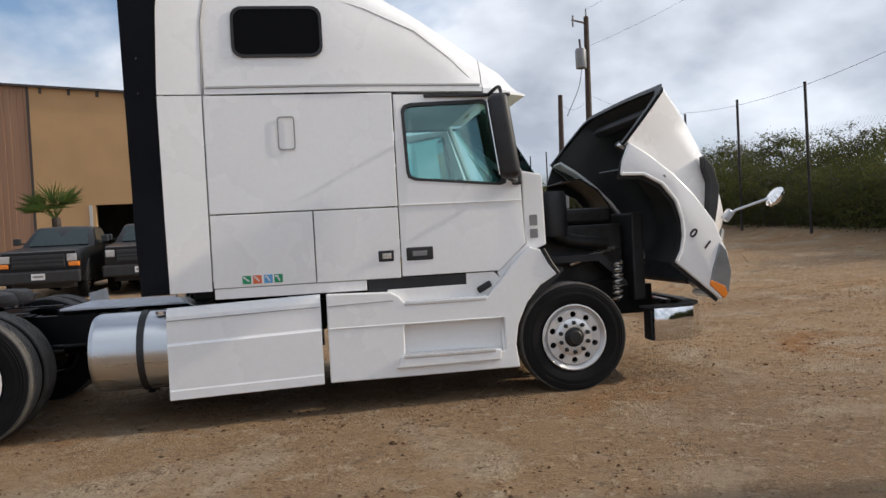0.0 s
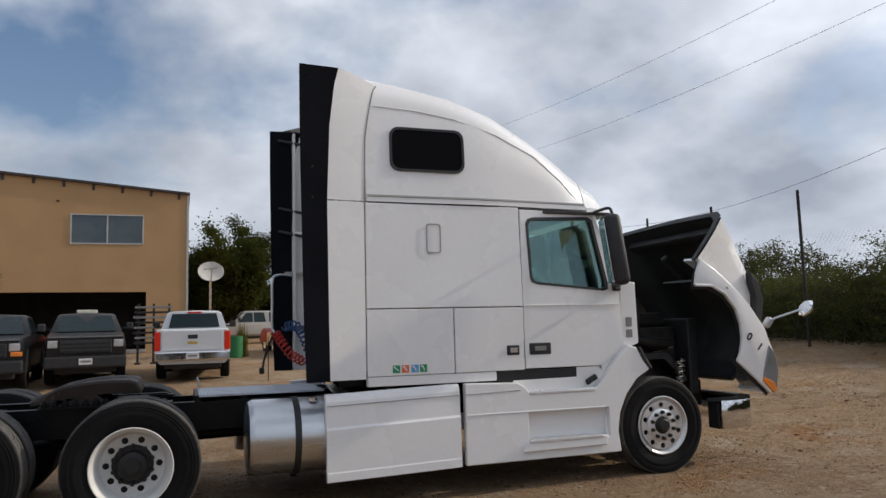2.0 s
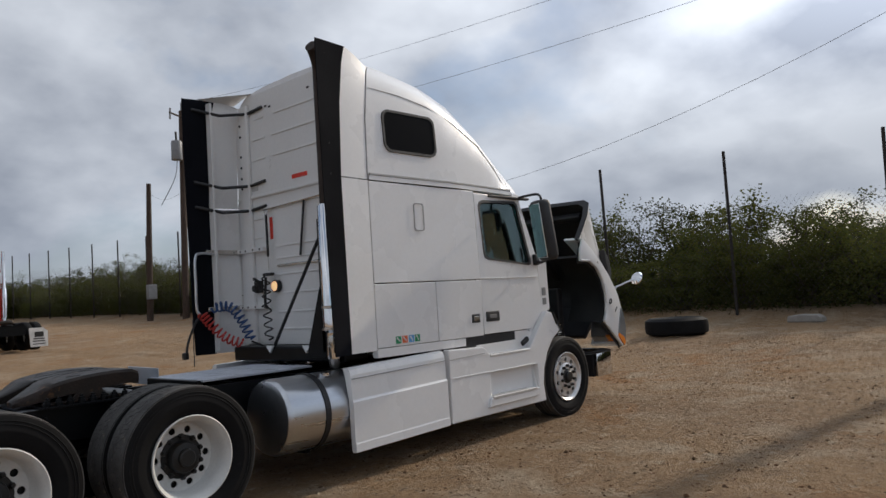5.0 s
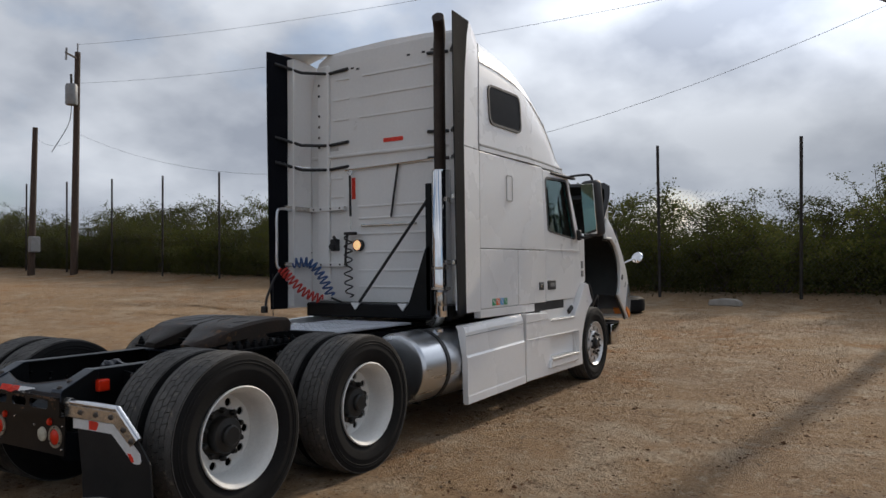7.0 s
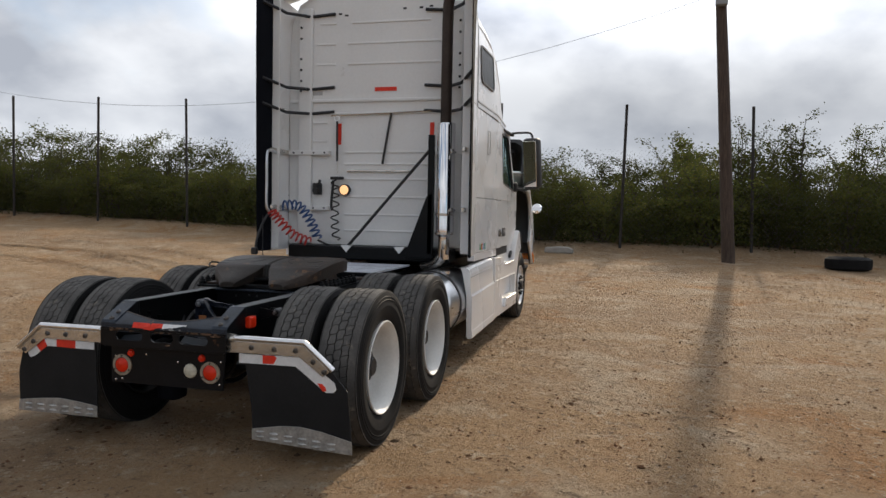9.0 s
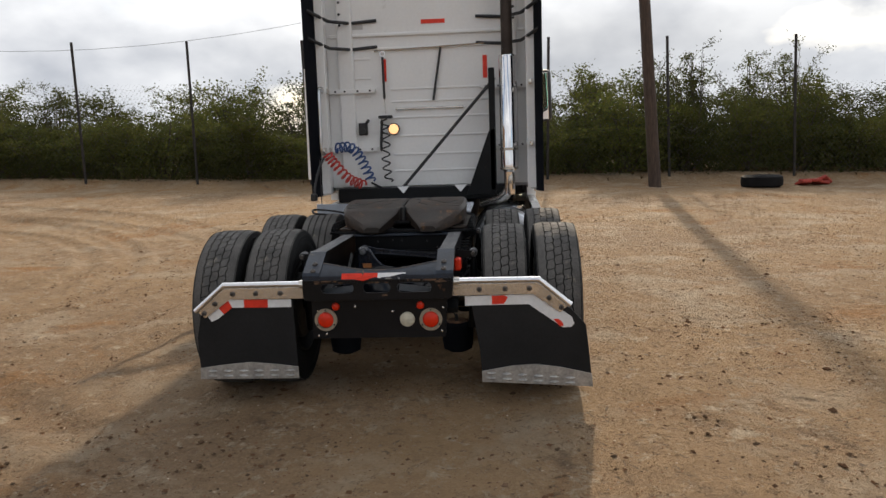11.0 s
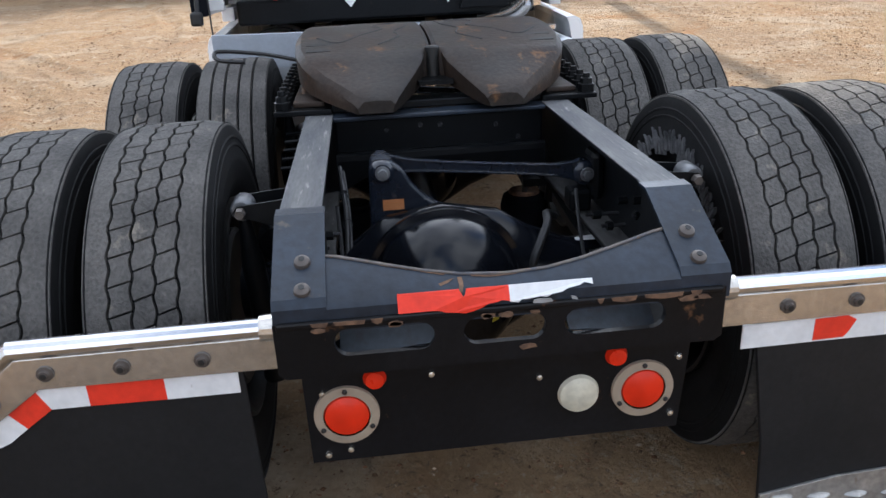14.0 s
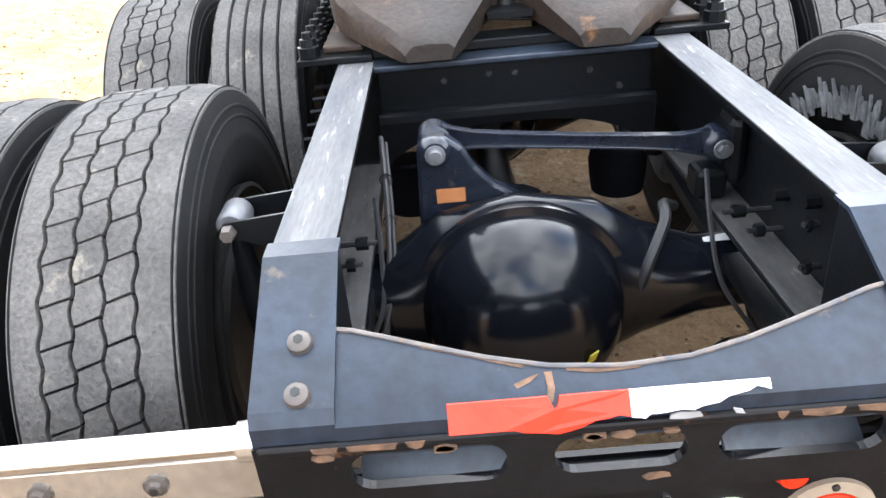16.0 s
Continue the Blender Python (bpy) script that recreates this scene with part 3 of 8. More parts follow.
for s in (-1, 1):
    fix = (lambda b: b) if s < 0 else mirrored
    win = part("sleeper_window", fix(on_roof_side(prism(rounded(-2.862, -2.106, 3.112, 3.535, 0.085), "y", -1.19, -1.165))), DARK_GLASS, truck, "dark tinted sleeper window")
    part("window_gasket", fix(on_roof_side(plate(rounded(-2.875, -2.093, 3.099, 3.548, 0.095), [rounded(-2.85, -2.118, 3.124, 3.523, 0.08)], "y", -1.195, -1.165))), BLACK_PLASTIC, win)
    part("crease_bead", fix(tube([(x, -half_width(x) + 0.056, lerp_table(x, CREASE)) for x in (-3.02, -2.6, -2.2, -1.72, -1.27, -0.95, -0.75)], 0.008, 6)), WHITE, truck)
    part("roof_bead", fix(loft([[(x, -half_width(x) + 0.012, 2.858), (x, -half_width(x) - 0.005, 2.852), (x, -half_width(x) - 0.005, 2.836), (x, -half_width(x) + 0.012, 2.83)] for x in (-3.11, -2.6, -1.9, -1.3, -0.8, -0.68)])), SHADED_STRIP, truck, "strip along the roof foot, greyed for its shade")
    part("emblem_frame", fix(side_warp(plate(rounded(-2.525, -2.375, 2.288, 2.58, 0.03), [rounded(-2.515, -2.385, 2.298, 2.57, 0.025)], "y", -1.1935, -1.188))), core_mat, truck)
    h = part("hatch_handle", fix(side_warp(box(-1.705, -1.568, -1.2, -1.18, 1.266, 1.364, 0.008))), BLACK_PLASTIC, truck)
    part("latch", fix(side_warp(box(-1.672, -1.59, -1.207, -1.198, 1.29, 1.34, 0.004))), STEEL_PLATE, h)

    # door with its opening window
    door_out = [(-1.50, 2.755), (-0.575, 2.742), (-0.37, 2.02), (-0.355, 1.36), (-0.615, 1.125), (-1.50, 1.125)]
    glass = [(-1.425, 2.60), (-1.40, 2.645), (-1.34, 2.665), (-0.68, 2.69), (-0.63, 2.66), (-0.512, 1.99), (-0.52, 1.93), (-0.575, 1.915), (-1.33, 1.985), (-1.39, 2.01), (-1.405, 2.06)]
    if s > 0:
        door_out = door_out[:4] + [(-0.52, 1.21), (-1.50, 1.21)]
    door = part("cab_door", fix(side_warp(bevel(plate(door_out, [glass], "y", -1.192, -1.13), 0.006, 2, 60))), WHITE, truck, "white cab door with a window")
    cz = [sum(p[k] for p in glass) / len(glass) for k in (0, 1)]
    shrink = lambda f: [(cz[0] + (x - cz[0]) * f, cz[1] + (z - cz[1]) * f) for x, z in glass]
    pane = part("window_pane", fix(side_warp(plate(shrink(1.02), [], "y", -1.166, -1.160))), CAB_GLASS, door)
    pane.visible_shadow = False
    part("window_seal", fix(side_warp(plate(shrink(1.03), [shrink(0.955)], "y", -1.197, -1.168))), BLACK_PLASTIC, door)
    dh = part("door_handle", fix(side_warp(box(-1.455, -1.212, -1.199, -1.18, 1.262, 1.38, 0.012))), BLACK_PLASTIC, door)
    part("pull", fix(side_warp(box(-1.40, -1.27, -1.206, -1.197, 1.30, 1.345, 0.006))), GREY_VENT, dh)
    part("door_trim", fix(side_warp(box(-1.38, -0.46, -1.128, -1.095, 1.33, 1.93, 0.025))), BLACK_PLASTIC, door)
    part("belt_bead", fix(side_warp(box(-1.495, -0.37, -1.1955, -1.185, 1.756, 1.764, 0.002))), WHITE, door)
    if s > 0:
        swing = Matrix.Translation((-0.37, 1.19, 0)) @ Matrix.Rotation(radians(-40.5), 4, "Z") @ Matrix.Translation((0.37, -1.19, 0))
        door.matrix_basis = swing
        door["label"] = "white driver's door standing open, dark trim inside"
    part("drip_rail", fix(box(-1.22, -0.42, -1.16, -1.10, 2.722, 2.75, 0.006)), BLACK_PLASTIC, truck)
    # corner panel ahead of the door
    cowl = part("cowl_panel", fix(prism([(-0.365, 2.03), (-0.16, 1.99), (-0.15, 1.34), (-0.26, 1.30), (-0.60, 1.03), (-0.63, 1.11), (-0.345, 1.355), (-0.355, 1.98)], "y", -1.17, -1.0, 0.012)), WHITE, truck)
    for z0, z1 in ((1.52, 1.62), (1.405, 1.49)):
        part("vent", fix(box(-0.30, -0.225, -1.178, -1.165, z0, z1, 0.006)), GREY_VENT, cowl)
    part("pillar", fix(tube([(-0.62, -1.09, 2.76), (-0.36, -1.10, 2.0)], 0.035, 6)), WHITE, truck)
    # outside mirror
    mirror = part("door_mirror", fix(moved(box(-0.09, 0.09, -0.125, 0.125, -0.37, 0.37, 0.06, 3), pose(-0.57, -1.46, 2.31, 0, -7, -16))), BLACK_PLASTIC, truck, "tall black outside mirror housing", True)
    part("mirror_face", fix(moved(box(-0.097, -0.088, -0.1, 0.1, -0.33, 0.33, 0.01), pose(-0.57, -1.46, 2.31, 0, -7, -16))), MIRROR, mirror)
    part("mirror_arm", fix(tube(arc_points([(-0.62, -1.08, 2.735), (-0.6, -1.25, 2.755), (-0.585, -1.42, 2.75), (-0.575, -1.46, 2.66)], 4), 0.016, 8)), BLACK_PLASTIC, mirror)
    part("lower_arm", fix(tube(arc_points([(-0.40, -1.14, 1.98), (-0.44, -1.28, 1.93), (-0.55, -1.44, 1.95)], 4), 0.02, 8)), BLACK_PLASTIC, mirror)
    part("arm_bracket", fix(box(-0.45, -0.36, -1.22, -1.10, 1.90, 2.04, 0.02)), BLACK_PLASTIC, mirror)

# windscreen, dashboard, seats
screen = part("windscreen", plate([(-1.02, 0.0), (1.02, 0.0), (0.93, 0.84), (-0.93, 0.84)], [], "z", 0.0, 0.008), CAB_GLASS, truck)
screen.data.transform(Matrix.Translation((-0.155, 0, 1.95)) @ Matrix(((0, -0.5, 0.87, 0), (1, 0, 0, 0), (0, 0.87, 0.5, 0), (0, 0, 0, 1))))
screen.visible_shadow = False
part("firewall", box(-0.26, -0.17, -1.0, 1.0, 0.95, 1.95, 0.01), BLACK_PLASTIC, truck)
part("cab_floor", box(-1.5, -0.2, -1.1, 1.1, 1.0, 1.1), CAB_GREY, truck)
part("dashboard", prism([(-0.22, 1.93), (-0.5, 1.90), (-0.66, 1.80), (-0.62, 1.45), (-0.25, 1.4)], "y", -0.98, 0.98, 0.03), BLACK_PLASTIC, truck)
# added dark panel standing in for the shaded sleeper behind the seats
part("cab_curtain", box(-1.53, -1.50, -1.05, 1.05, 1.1, 2.74), CAB_GREY, truck)
part("headliner", box(-1.5, -0.66, -1.0, 1.0, 2.73, 2.78), CAB_LIGHT_TRIM, truck)
for y in (-0.62, 0.62):
    seat = part("cab_seat", box(-1.36, -0.88, y - 0.25, y + 0.25, 1.45, 1.6, 0.05), CAB_GREY, truck, "dark grey cab seat")
    part("seat_pedestal", box(-1.28, -0.95, y - 0.18, y + 0.18, 1.08, 1.46, 0.02), BLACK_PLASTIC, seat)
    part("seat_back", moved(box(-0.06, 0.06, -0.24, 0.24, 0, 0.62, 0.05), pose(-1.33, y, 1.56, 0, -8, 0)), CAB_GREY, seat, smooth=True)
    part("headrest", moved(box(-0.05, 0.05, -0.14, 0.14, 0, 0.22, 0.045), pose(-1.42, y, 2.19, 0, -6, 0)), CAB_GREY, seat, smooth=True)
    part("seat_belt", tube([(-1.47, y - 0.36 if y < 0 else y + 0.36, 2.5), (-1.42, y - 0.2 if y < 0 else y + 0.2, 2.05), (-1.2, y, 1.62)], 0.012, 6), BLACK_PLASTIC, seat)
wheel = part("steering_wheel", moved(lathe([(0.215 + 0.018 * math.cos(a), 0.018 * math.sin(a)) for a in [2 * math.pi * k / 8 for k in range(9)]], (0, 0, 0), "z", 28), pose(-0.72, 0.6, 1.93, 0, -55, 0)), BLACK_PLASTIC, truck)
part("steering_column", tube([(-0.72, 0.6, 1.93), (-0.5, 0.6, 1.72)], 0.035, 8), BLACK_PLASTIC, truck)

# back wall of the sleeper
back = part("back_wall", prism([(-1.15, 1.165), (1.15, 1.165), (1.15, 3.5), (1.12, 3.75), (1.08, 3.87), (1.0, 4.01), (0.86, 4.09), (-0.86, 4.09), (-1.0, 4.01), (-1.08, 3.87), (-1.12, 3.75), (-1.15, 3.5)], "x", -3.135, -3.095, 0.006), WHITE_BACK, truck, "white ribbed steel back wall, slightly dusty")
for z, y0, y1 in ((3.79, -0.62, 0.35), (3.79, 0.55, 0.75), (3.55, -0.75, 0.4), (3.55, 0.55, 0.8), (3.31, -0.75, 0.4), (3.31, 0.55, 0.8), (2.62, 0.65, 0.95), (2.40, 0.65, 0.95), (2.20, 0.65, 0.95)):
    part("rib", box(-3.146, -3.13, y0, y1, z - 0.012, z + 0.012, 0.006), WHITE_BACK, back)
for z in (2.27, 2.13, 1.95, 1.74, 1.53, 1.34):
    part("rib", box(-3.148, -3.13, -0.72, 0.42, z - 0.012, z + 0.012, 0.007), WHITE_BACK, back)
part("ledge", box(-3.165, -3.13, -1.12, 1.12, 2.86, 2.90, 0.012), WHITE_BACK, back)
part("ledge", box(-3.155, -3.13, -0.8, 0.6, 2.715, 2.74, 0.008), WHITE_BACK, back)
for y in (-0.93, 0.93):
    part("corner_post", box(-3.18, -3.13, y - 0.09, y + 0.09, 1.17, 3.98, 0.02), WHITE_BACK, back)
    for z in (3.75, 3.62, 3.38, 3.25, 3.12, 3.0):
        part("bolt", lathe([(0.0, -3.192), (0.013, -3.19), (0.016, -3.18)], (0, y + (0.05 if y > 0 else -0.05), z), "x", 8), HUB_BLACK, back)
for y0, y1, z0, z1 in ((0.055, -0.215, 2.985, 3.03), (0.52, 0.47, 2.36, 2.61), (-0.63, -0.68, 2.36, 2.61)):
    part("reflector_strip", box(-3.142, -3.134, min(y0, y1), max(y0, y1), z0, z1), TAPE_RED, back, "red reflective strip")
for y, z in ((0.62, 3.90), (0.5, 3.9), (-0.3, 3.93), (-0.62, 3.94), (0.42, 3.88), (-0.5, 3.93)):
    part("grommet", box(-3.141, -3.134, y - 0.022, y + 0.022, z - 0.011, z + 0.011, 0.004), HUB_BLACK, back)
part("faded_label", box(-3.138, -3.134, 0.72, 0.92, 2.95, 3.0), mat("faded_label", (0.5, 0.5, 0.49), 0.7), back)

# side fairings with their rubber edges and struts
for s in (-1, 1):
    fix = (lambda b: b) if s < 0 else mirrored
    fair = part("side_fairing", fix(loft([[(-3.147, -1.192, z0), (-3.30, -1.205, z0), (-3.505, -1.222, z0), (-3.505, -1.19, z0), (-3.30, -1.175, z0), (-3.147, -1.15, z0)] for z0 in (1.095, 2.775)])), WHITE, truck, "white cab side fairing", True)
    top = [(2.787, -3.147, -3.505), (3.4, -3.132, -3.49), (3.6, -3.10, -3.48), (3.75, -3.07, -3.465), (3.9, -3.04, -3.435), (4.0, -3.02, -3.405), (4.075, -2.995, -3.385)]
    rings, seal = [], []
    for z, front_x, rear_x in top:
        c, low = 0.085 * max(0.0, (z - 3.2) / 0.88) ** 2, max(0.0, z - 3.85)
        mid, zf, zm = (front_x + rear_x) / 2, z - 0.52 * low, z - 0.2 * low
        rings.append([(front_x, -1.185 + c, zf), (mid, -1.207 + 0.55 * c, zm), (rear_x, -1.222, z), (rear_x, -1.19, z), (mid, -1.175 + 0.55 * c, zm), (front_x, -1.15 + c, zf)])
        seal.append((front_x + 0.007, -1.185 + c, zf))
    upper = part("upper_fairing", fix(loft(rings)), WHITE, fair, smooth=True)
    part("joint_seal", fix(tube(seal, 0.007, 6)), core_mat, upper, "grey seal strip")
    part("rubber_edge", fix(loft([[(b, -1.224, z), (c, -1.262, z), (c, -1.252, z), (b, -1.188, z)] for z, b, c in ((1.09, -3.492, -3.715), (1.6, -3.498, -3.735), (2.78, -3.507, -3.755), (3.5, -3.478, -3.765), (3.9, -3.428, -3.765), (4.07, -3.385, -3.765))])), RUBBER_TRIM, fair, "black rubber edge strip")
    part("rear_face", fix(box(-3.5, -3.47, -1.19, -1.1, 1.12, 4.02, 0.004)), WHITE_BACK, fair)
    for z in (3.93, 3.07, 2.78):
        part("strut", fix(tube([(-3.66, -1.235, z + 0.02), (-3.40, -1.06, z - 0.06), (-3.15, -0.86, z - 0.05), (-3.15, -0.56, z - 0.03)], 0.02, 6)), BLACK_PLASTIC, fair, "black fairing strut")
    for z in (2.24, 1.58):
        part("bracket", fix(box(-3.6, -3.14, -1.16, -1.125, z, z + 0.05, 0.006)), STEEL_PLATE, fair)
        part("bracket_foot", fix(box(-3.20, -3.13, -1.13, -0.60, z - 0.005, z + 0.045, 0.004)), WHITE_BACK, fair, "white perforated stay")
        for yb in (-0.66, -0.80, -0.95, -1.06):
            part("bolt", fix(lathe([(0.0, -3.206), (0.011, -3.205), (0.013, -3.199)], (0, yb, z + 0.02), "x", 8)), HUB_BLACK, fair)
part("corner_flap", loft([[(-3.62, 1.18, 4.06), (-3.35, 1.02, 4.10), (-3.0, 0.66, 4.12)], [(-3.12, 1.18, 4.05), (-3.08, 0.98, 4.12), (-3.0, 0.62, 4.15)]], loop=False), WHITE_BACK, truck, "curled white sheet between roof and fairing")

# exhaust stack
stack = part("exhaust_silencer", lathe([(0.0, 1.05), (0.062, 1.05), (0.062, 1.3), (0.09, 1.33), (0.09, 2.54), (0.075, 2.56), (0.0, 2.56)], (-3.45, -0.90, 0), "z", 24), CHROME, truck, "chrome exhaust silencer upright", True)
part("stack_pipe", tube(arc_points([(-3.45, -0.90, 2.55), (-3.45, -0.90, 3.2), (-3.455, -0.905, 3.78), (-3.48, -0.93, 3.95), (-3.56, -0.97, 4.07), (-3.60, -0.985, 4.10)], 5), 0.062, 16), STACK_DARK, stack, "sooty upper exhaust pipe", True)
part("heat_shield", moved(lathe([(0.0, 0.0), (0.1, 0.0), (0.1, 1.2), (0.0, 1.2)], (0, 0, 0), "z", 24), pose(-3.43, -0.905, 1.36)), CHROME, stack, smooth=True)
part("stack_post", box(-3.42, -3.36, -0.76, -0.69, 1.1, 2.44, 0.008), FRAME, truck)
part("stack_gusset", prism([(-0.75, 1.05), (-0.42, 1.05), (-0.68, 1.75), (-0.75, 1.8)], "x", -3.42, -3.36, 0.006), FRAME, truck)
part("stack_brace", tube([(-3.40, -0.76, 2.33), (-3.3, 0.33, 1.13)], 0.018, 8), BLACK_PLASTIC, truck)
part("stack_elbow", tube(arc_points([(-3.45, -0.9, 1.32), (-3.45, -0.9, 1.15), (-3.38, -0.82, 1.02), (-3.2, -0.6, 0.95)], 5), 0.06, 14), STEEL_PLATE, stack, smooth=True)
for z in (1.34, 1.55):
    part("clamp", lathe([(0.093, -0.015), (0.101, -0.012), (0.101, 0.012), (0.093, 0.015)], (-3.45, -0.9, z), "z", 24), STEEL_PLATE, stack)

# back-wall fittings: hose tender, hoses, lamp
lamp = part("work_lamp", lathe([(0.0, -3.21), (0.05, -3.205), (0.058, -3.19), (0.058, -3.15), (0.045, -3.13)], (0, 0.405, 1.82), "x", 20), AMBER_LIT, truck, "lit round amber lamp", True)
part("lamp_ring", lathe([(0.058, -3.20), (0.068, -3.195), (0.068, -3.14), (0.058, -3.135)], (0, 0.405, 1.82), "x", 20), BLACK_PLASTIC, lamp)
sock = part("trailer_socket", box(-3.20, -3.13, 0.71, 0.81, 1.76, 1.90, 0.012), BLACK_PLASTIC, truck)
part("socket_cap", lathe([(0.0, -3.24), (0.035, -3.24), (0.035, -3.19)], (0, 0.76, 1.81), "x", 12), BLACK_PLASTIC, sock)
part("socket_arm", tube([(-3.2, 0.72, 1.89), (-3.28, 0.68, 1.92)], 0.018, 8), BLACK_PLASTIC, sock)
part("spring_ring", lathe([(0.03 + 0.006 * math.cos(a), 0.006 * math.sin(a)) for a in [k * math.pi / 3 for k in range(7)]], (-3.2, 0.50, 2.66), "x", 16), CHROME, truck)
part("hose_spring", tube([(-3.2, 0.50, 2.63), (-3.2, 0.495, 2.16)], 0.014, 8), BLACK_PLASTIC, truck)
part("spring_wire", tube([(-3.2, 0.495, 2.16), (-3.2, 0.49, 2.0)], 0.004, 6), STEEL_PLATE, truck)
part("hose_tender", box(-3.24, -3.18, 0.41, 0.57, 1.94, 1.975, 0.01), BLACK_PLASTIC, truck)
part("electric_coil", coil([(-3.24, 0.5, 1.93), (-3.25, 0.49, 1.7), (-3.24, 0.5, 1.45), (-3.25, 0.47, 1.22)], 0.045, 7, 0.009), BLACK_PLASTIC, truck, "black coiled electric cable")
part("cable_drop", tube(arc_points([(-3.22, 0.53, 1.93), (-3.23, 0.55, 1.65), (-3.2, 0.55, 1.58)], 4), 0.016, 6), BLACK_PLASTIC, truck)
part("strap", tube([(-3.16, -0.16, 2.72), (-3.165, -0.06, 2.13)], 0.013, 6), BLACK_PLASTIC, truck, "black rubber hanging strap")
part("tender_rail", tube([(-3.16, 0.6, 2.70), (-3.17, 0.2, 2.71), (-3.16, -0.65, 2.74)], 0.009, 6), STEEL_PLATE, truck)
part("grab_bar", box(-3.17, -3.14, -0.40, 0.38, 2.035, 2.06, 0.008), STEEL_PLATE, truck)
part("red_coil", coil([(-3.72, 1.08, 1.56), (-3.66, 1.0, 1.44), (-3.55, 0.88, 1.28), (-3.42, 0.74, 1.2)], 0.05, 11, 0.011), RED_HOSE, truck, "red coiled air hose")
part("blue_coil", coil([(-3.62, 1.0, 1.62), (-3.5, 0.85, 1.62), (-3.42, 0.74, 1.46), (-3.36, 0.66, 1.24)], 0.052, 11, 0.011), BLUE_HOSE, truck, "blue coiled air hose")
part("gladhand_hose", tube(arc_points([(-3.72, 1.08, 1.56), (-3.78, 1.14, 1.44), (-3.84, 1.19, 1.24), (-3.86, 1.2, 1.12)], 5), 0.014, 8), BLACK_PLASTIC, truck)
part("gladhand", box(-3.90, -3.84, 1.17, 1.24, 1.06, 1.14, 0.015), HUB_BLACK, truck)
part("hose_run", tube(arc_points([(-3.36, 0.66, 1.22), (-3.25, 0.55, 1.15), (-3.2, 0.45, 1.1), (-3.3, 0.2, 1.05)], 5), 0.012, 6), BLACK_PLASTIC, truck)
part("grab_handle", tube(arc_points([(-3.45, 1.14, 2.24), (-3.68, 1.13, 2.25), (-3.75, 1.12, 2.18), (-3.755, 1.12, 1.9), (-3.755, 1.12, 1.62), (-3.73, 1.1, 1.55)], 5), 0.016, 10), BRUSHED, truck, "bent aluminium grab handle", True)
part("antenna_rod", tube([(-3.80, 1.14, 1.5), (-3.80, 1.14, 0.98)], 0.005, 6), BLACK_PLASTIC, truck)
part("cab_mount_beam", box(-3.35, -3.05, -0.95, 1.05, 1.0, 1.16, 0.02), FRAME, truck)
for y in (-0.35, 0.3):
    part("bracket_tip", prism([(y - 0.07, 1.17), (y + 0.07, 1.17), (y, 1.09)], "x", -3.37, -3.352), WHITE_BACK, truck)

# chassis skirts
def skirt_ring(x, zb, zm, ztop):
    o = [(-1.215, zb - 0.004), (-1.255, zb), (-1.255, zm - 0.012), (-1.247, zm), (-1.242, zm + 0.012), (-1.232, ztop - 0.07), (-1.215, ztop - 0.02), (-1.175, ztop)]
    i = [(-1.12, ztop - 0.004), (-1.14, ztop - 0.05), (-1.19, zm), (-1.2, zb + 0.02)]
    return [(x, y, z) for y, z in o + i]


both("skirt_line", lambda: tube([(-3.53, -1.2405, 0.868), (-2.245, -1.2405, 0.905)], 0.004, 5), core_mat)
both("skirt_strip", lambda: loft([[(x, -1.2575, zb + 0.09), (x, -1.262, zb + 0.075), (x, -1.262, zb + 0.004), (x, -1.25, zb)] for x, zb in ((-3.534, 0.193), (-2.239, 0.229))]), WHITE)
both("rear_skirt", lambda: loft([skirt_ring(-3.535, 0.192, 0.665, 0.972), skirt_ring(-2.238, 0.228, 0.708, 1.012)]), WHITE, label="white chassis fairing panel")
front_out = [(-2.185, 0.23), (-0.472, 0.239), (-0.50, 0.45), (-0.47, 0.63), (-0.38, 0.82), (-0.25, 0.97), (-0.085, 1.065), (-0.16, 1.16), (-0.235, 1.30), (-0.33, 1.325), (-0.46, 1.21), (-0.62, 1.03), (-0.74, 0.905), (-1.50, 0.895), (-1.545, 0.95), (-1.62, 0.995), (-2.185, 1.012)]
recess = rounded(-1.515, -0.60, 0.40, 0.70, 0.02, 2)
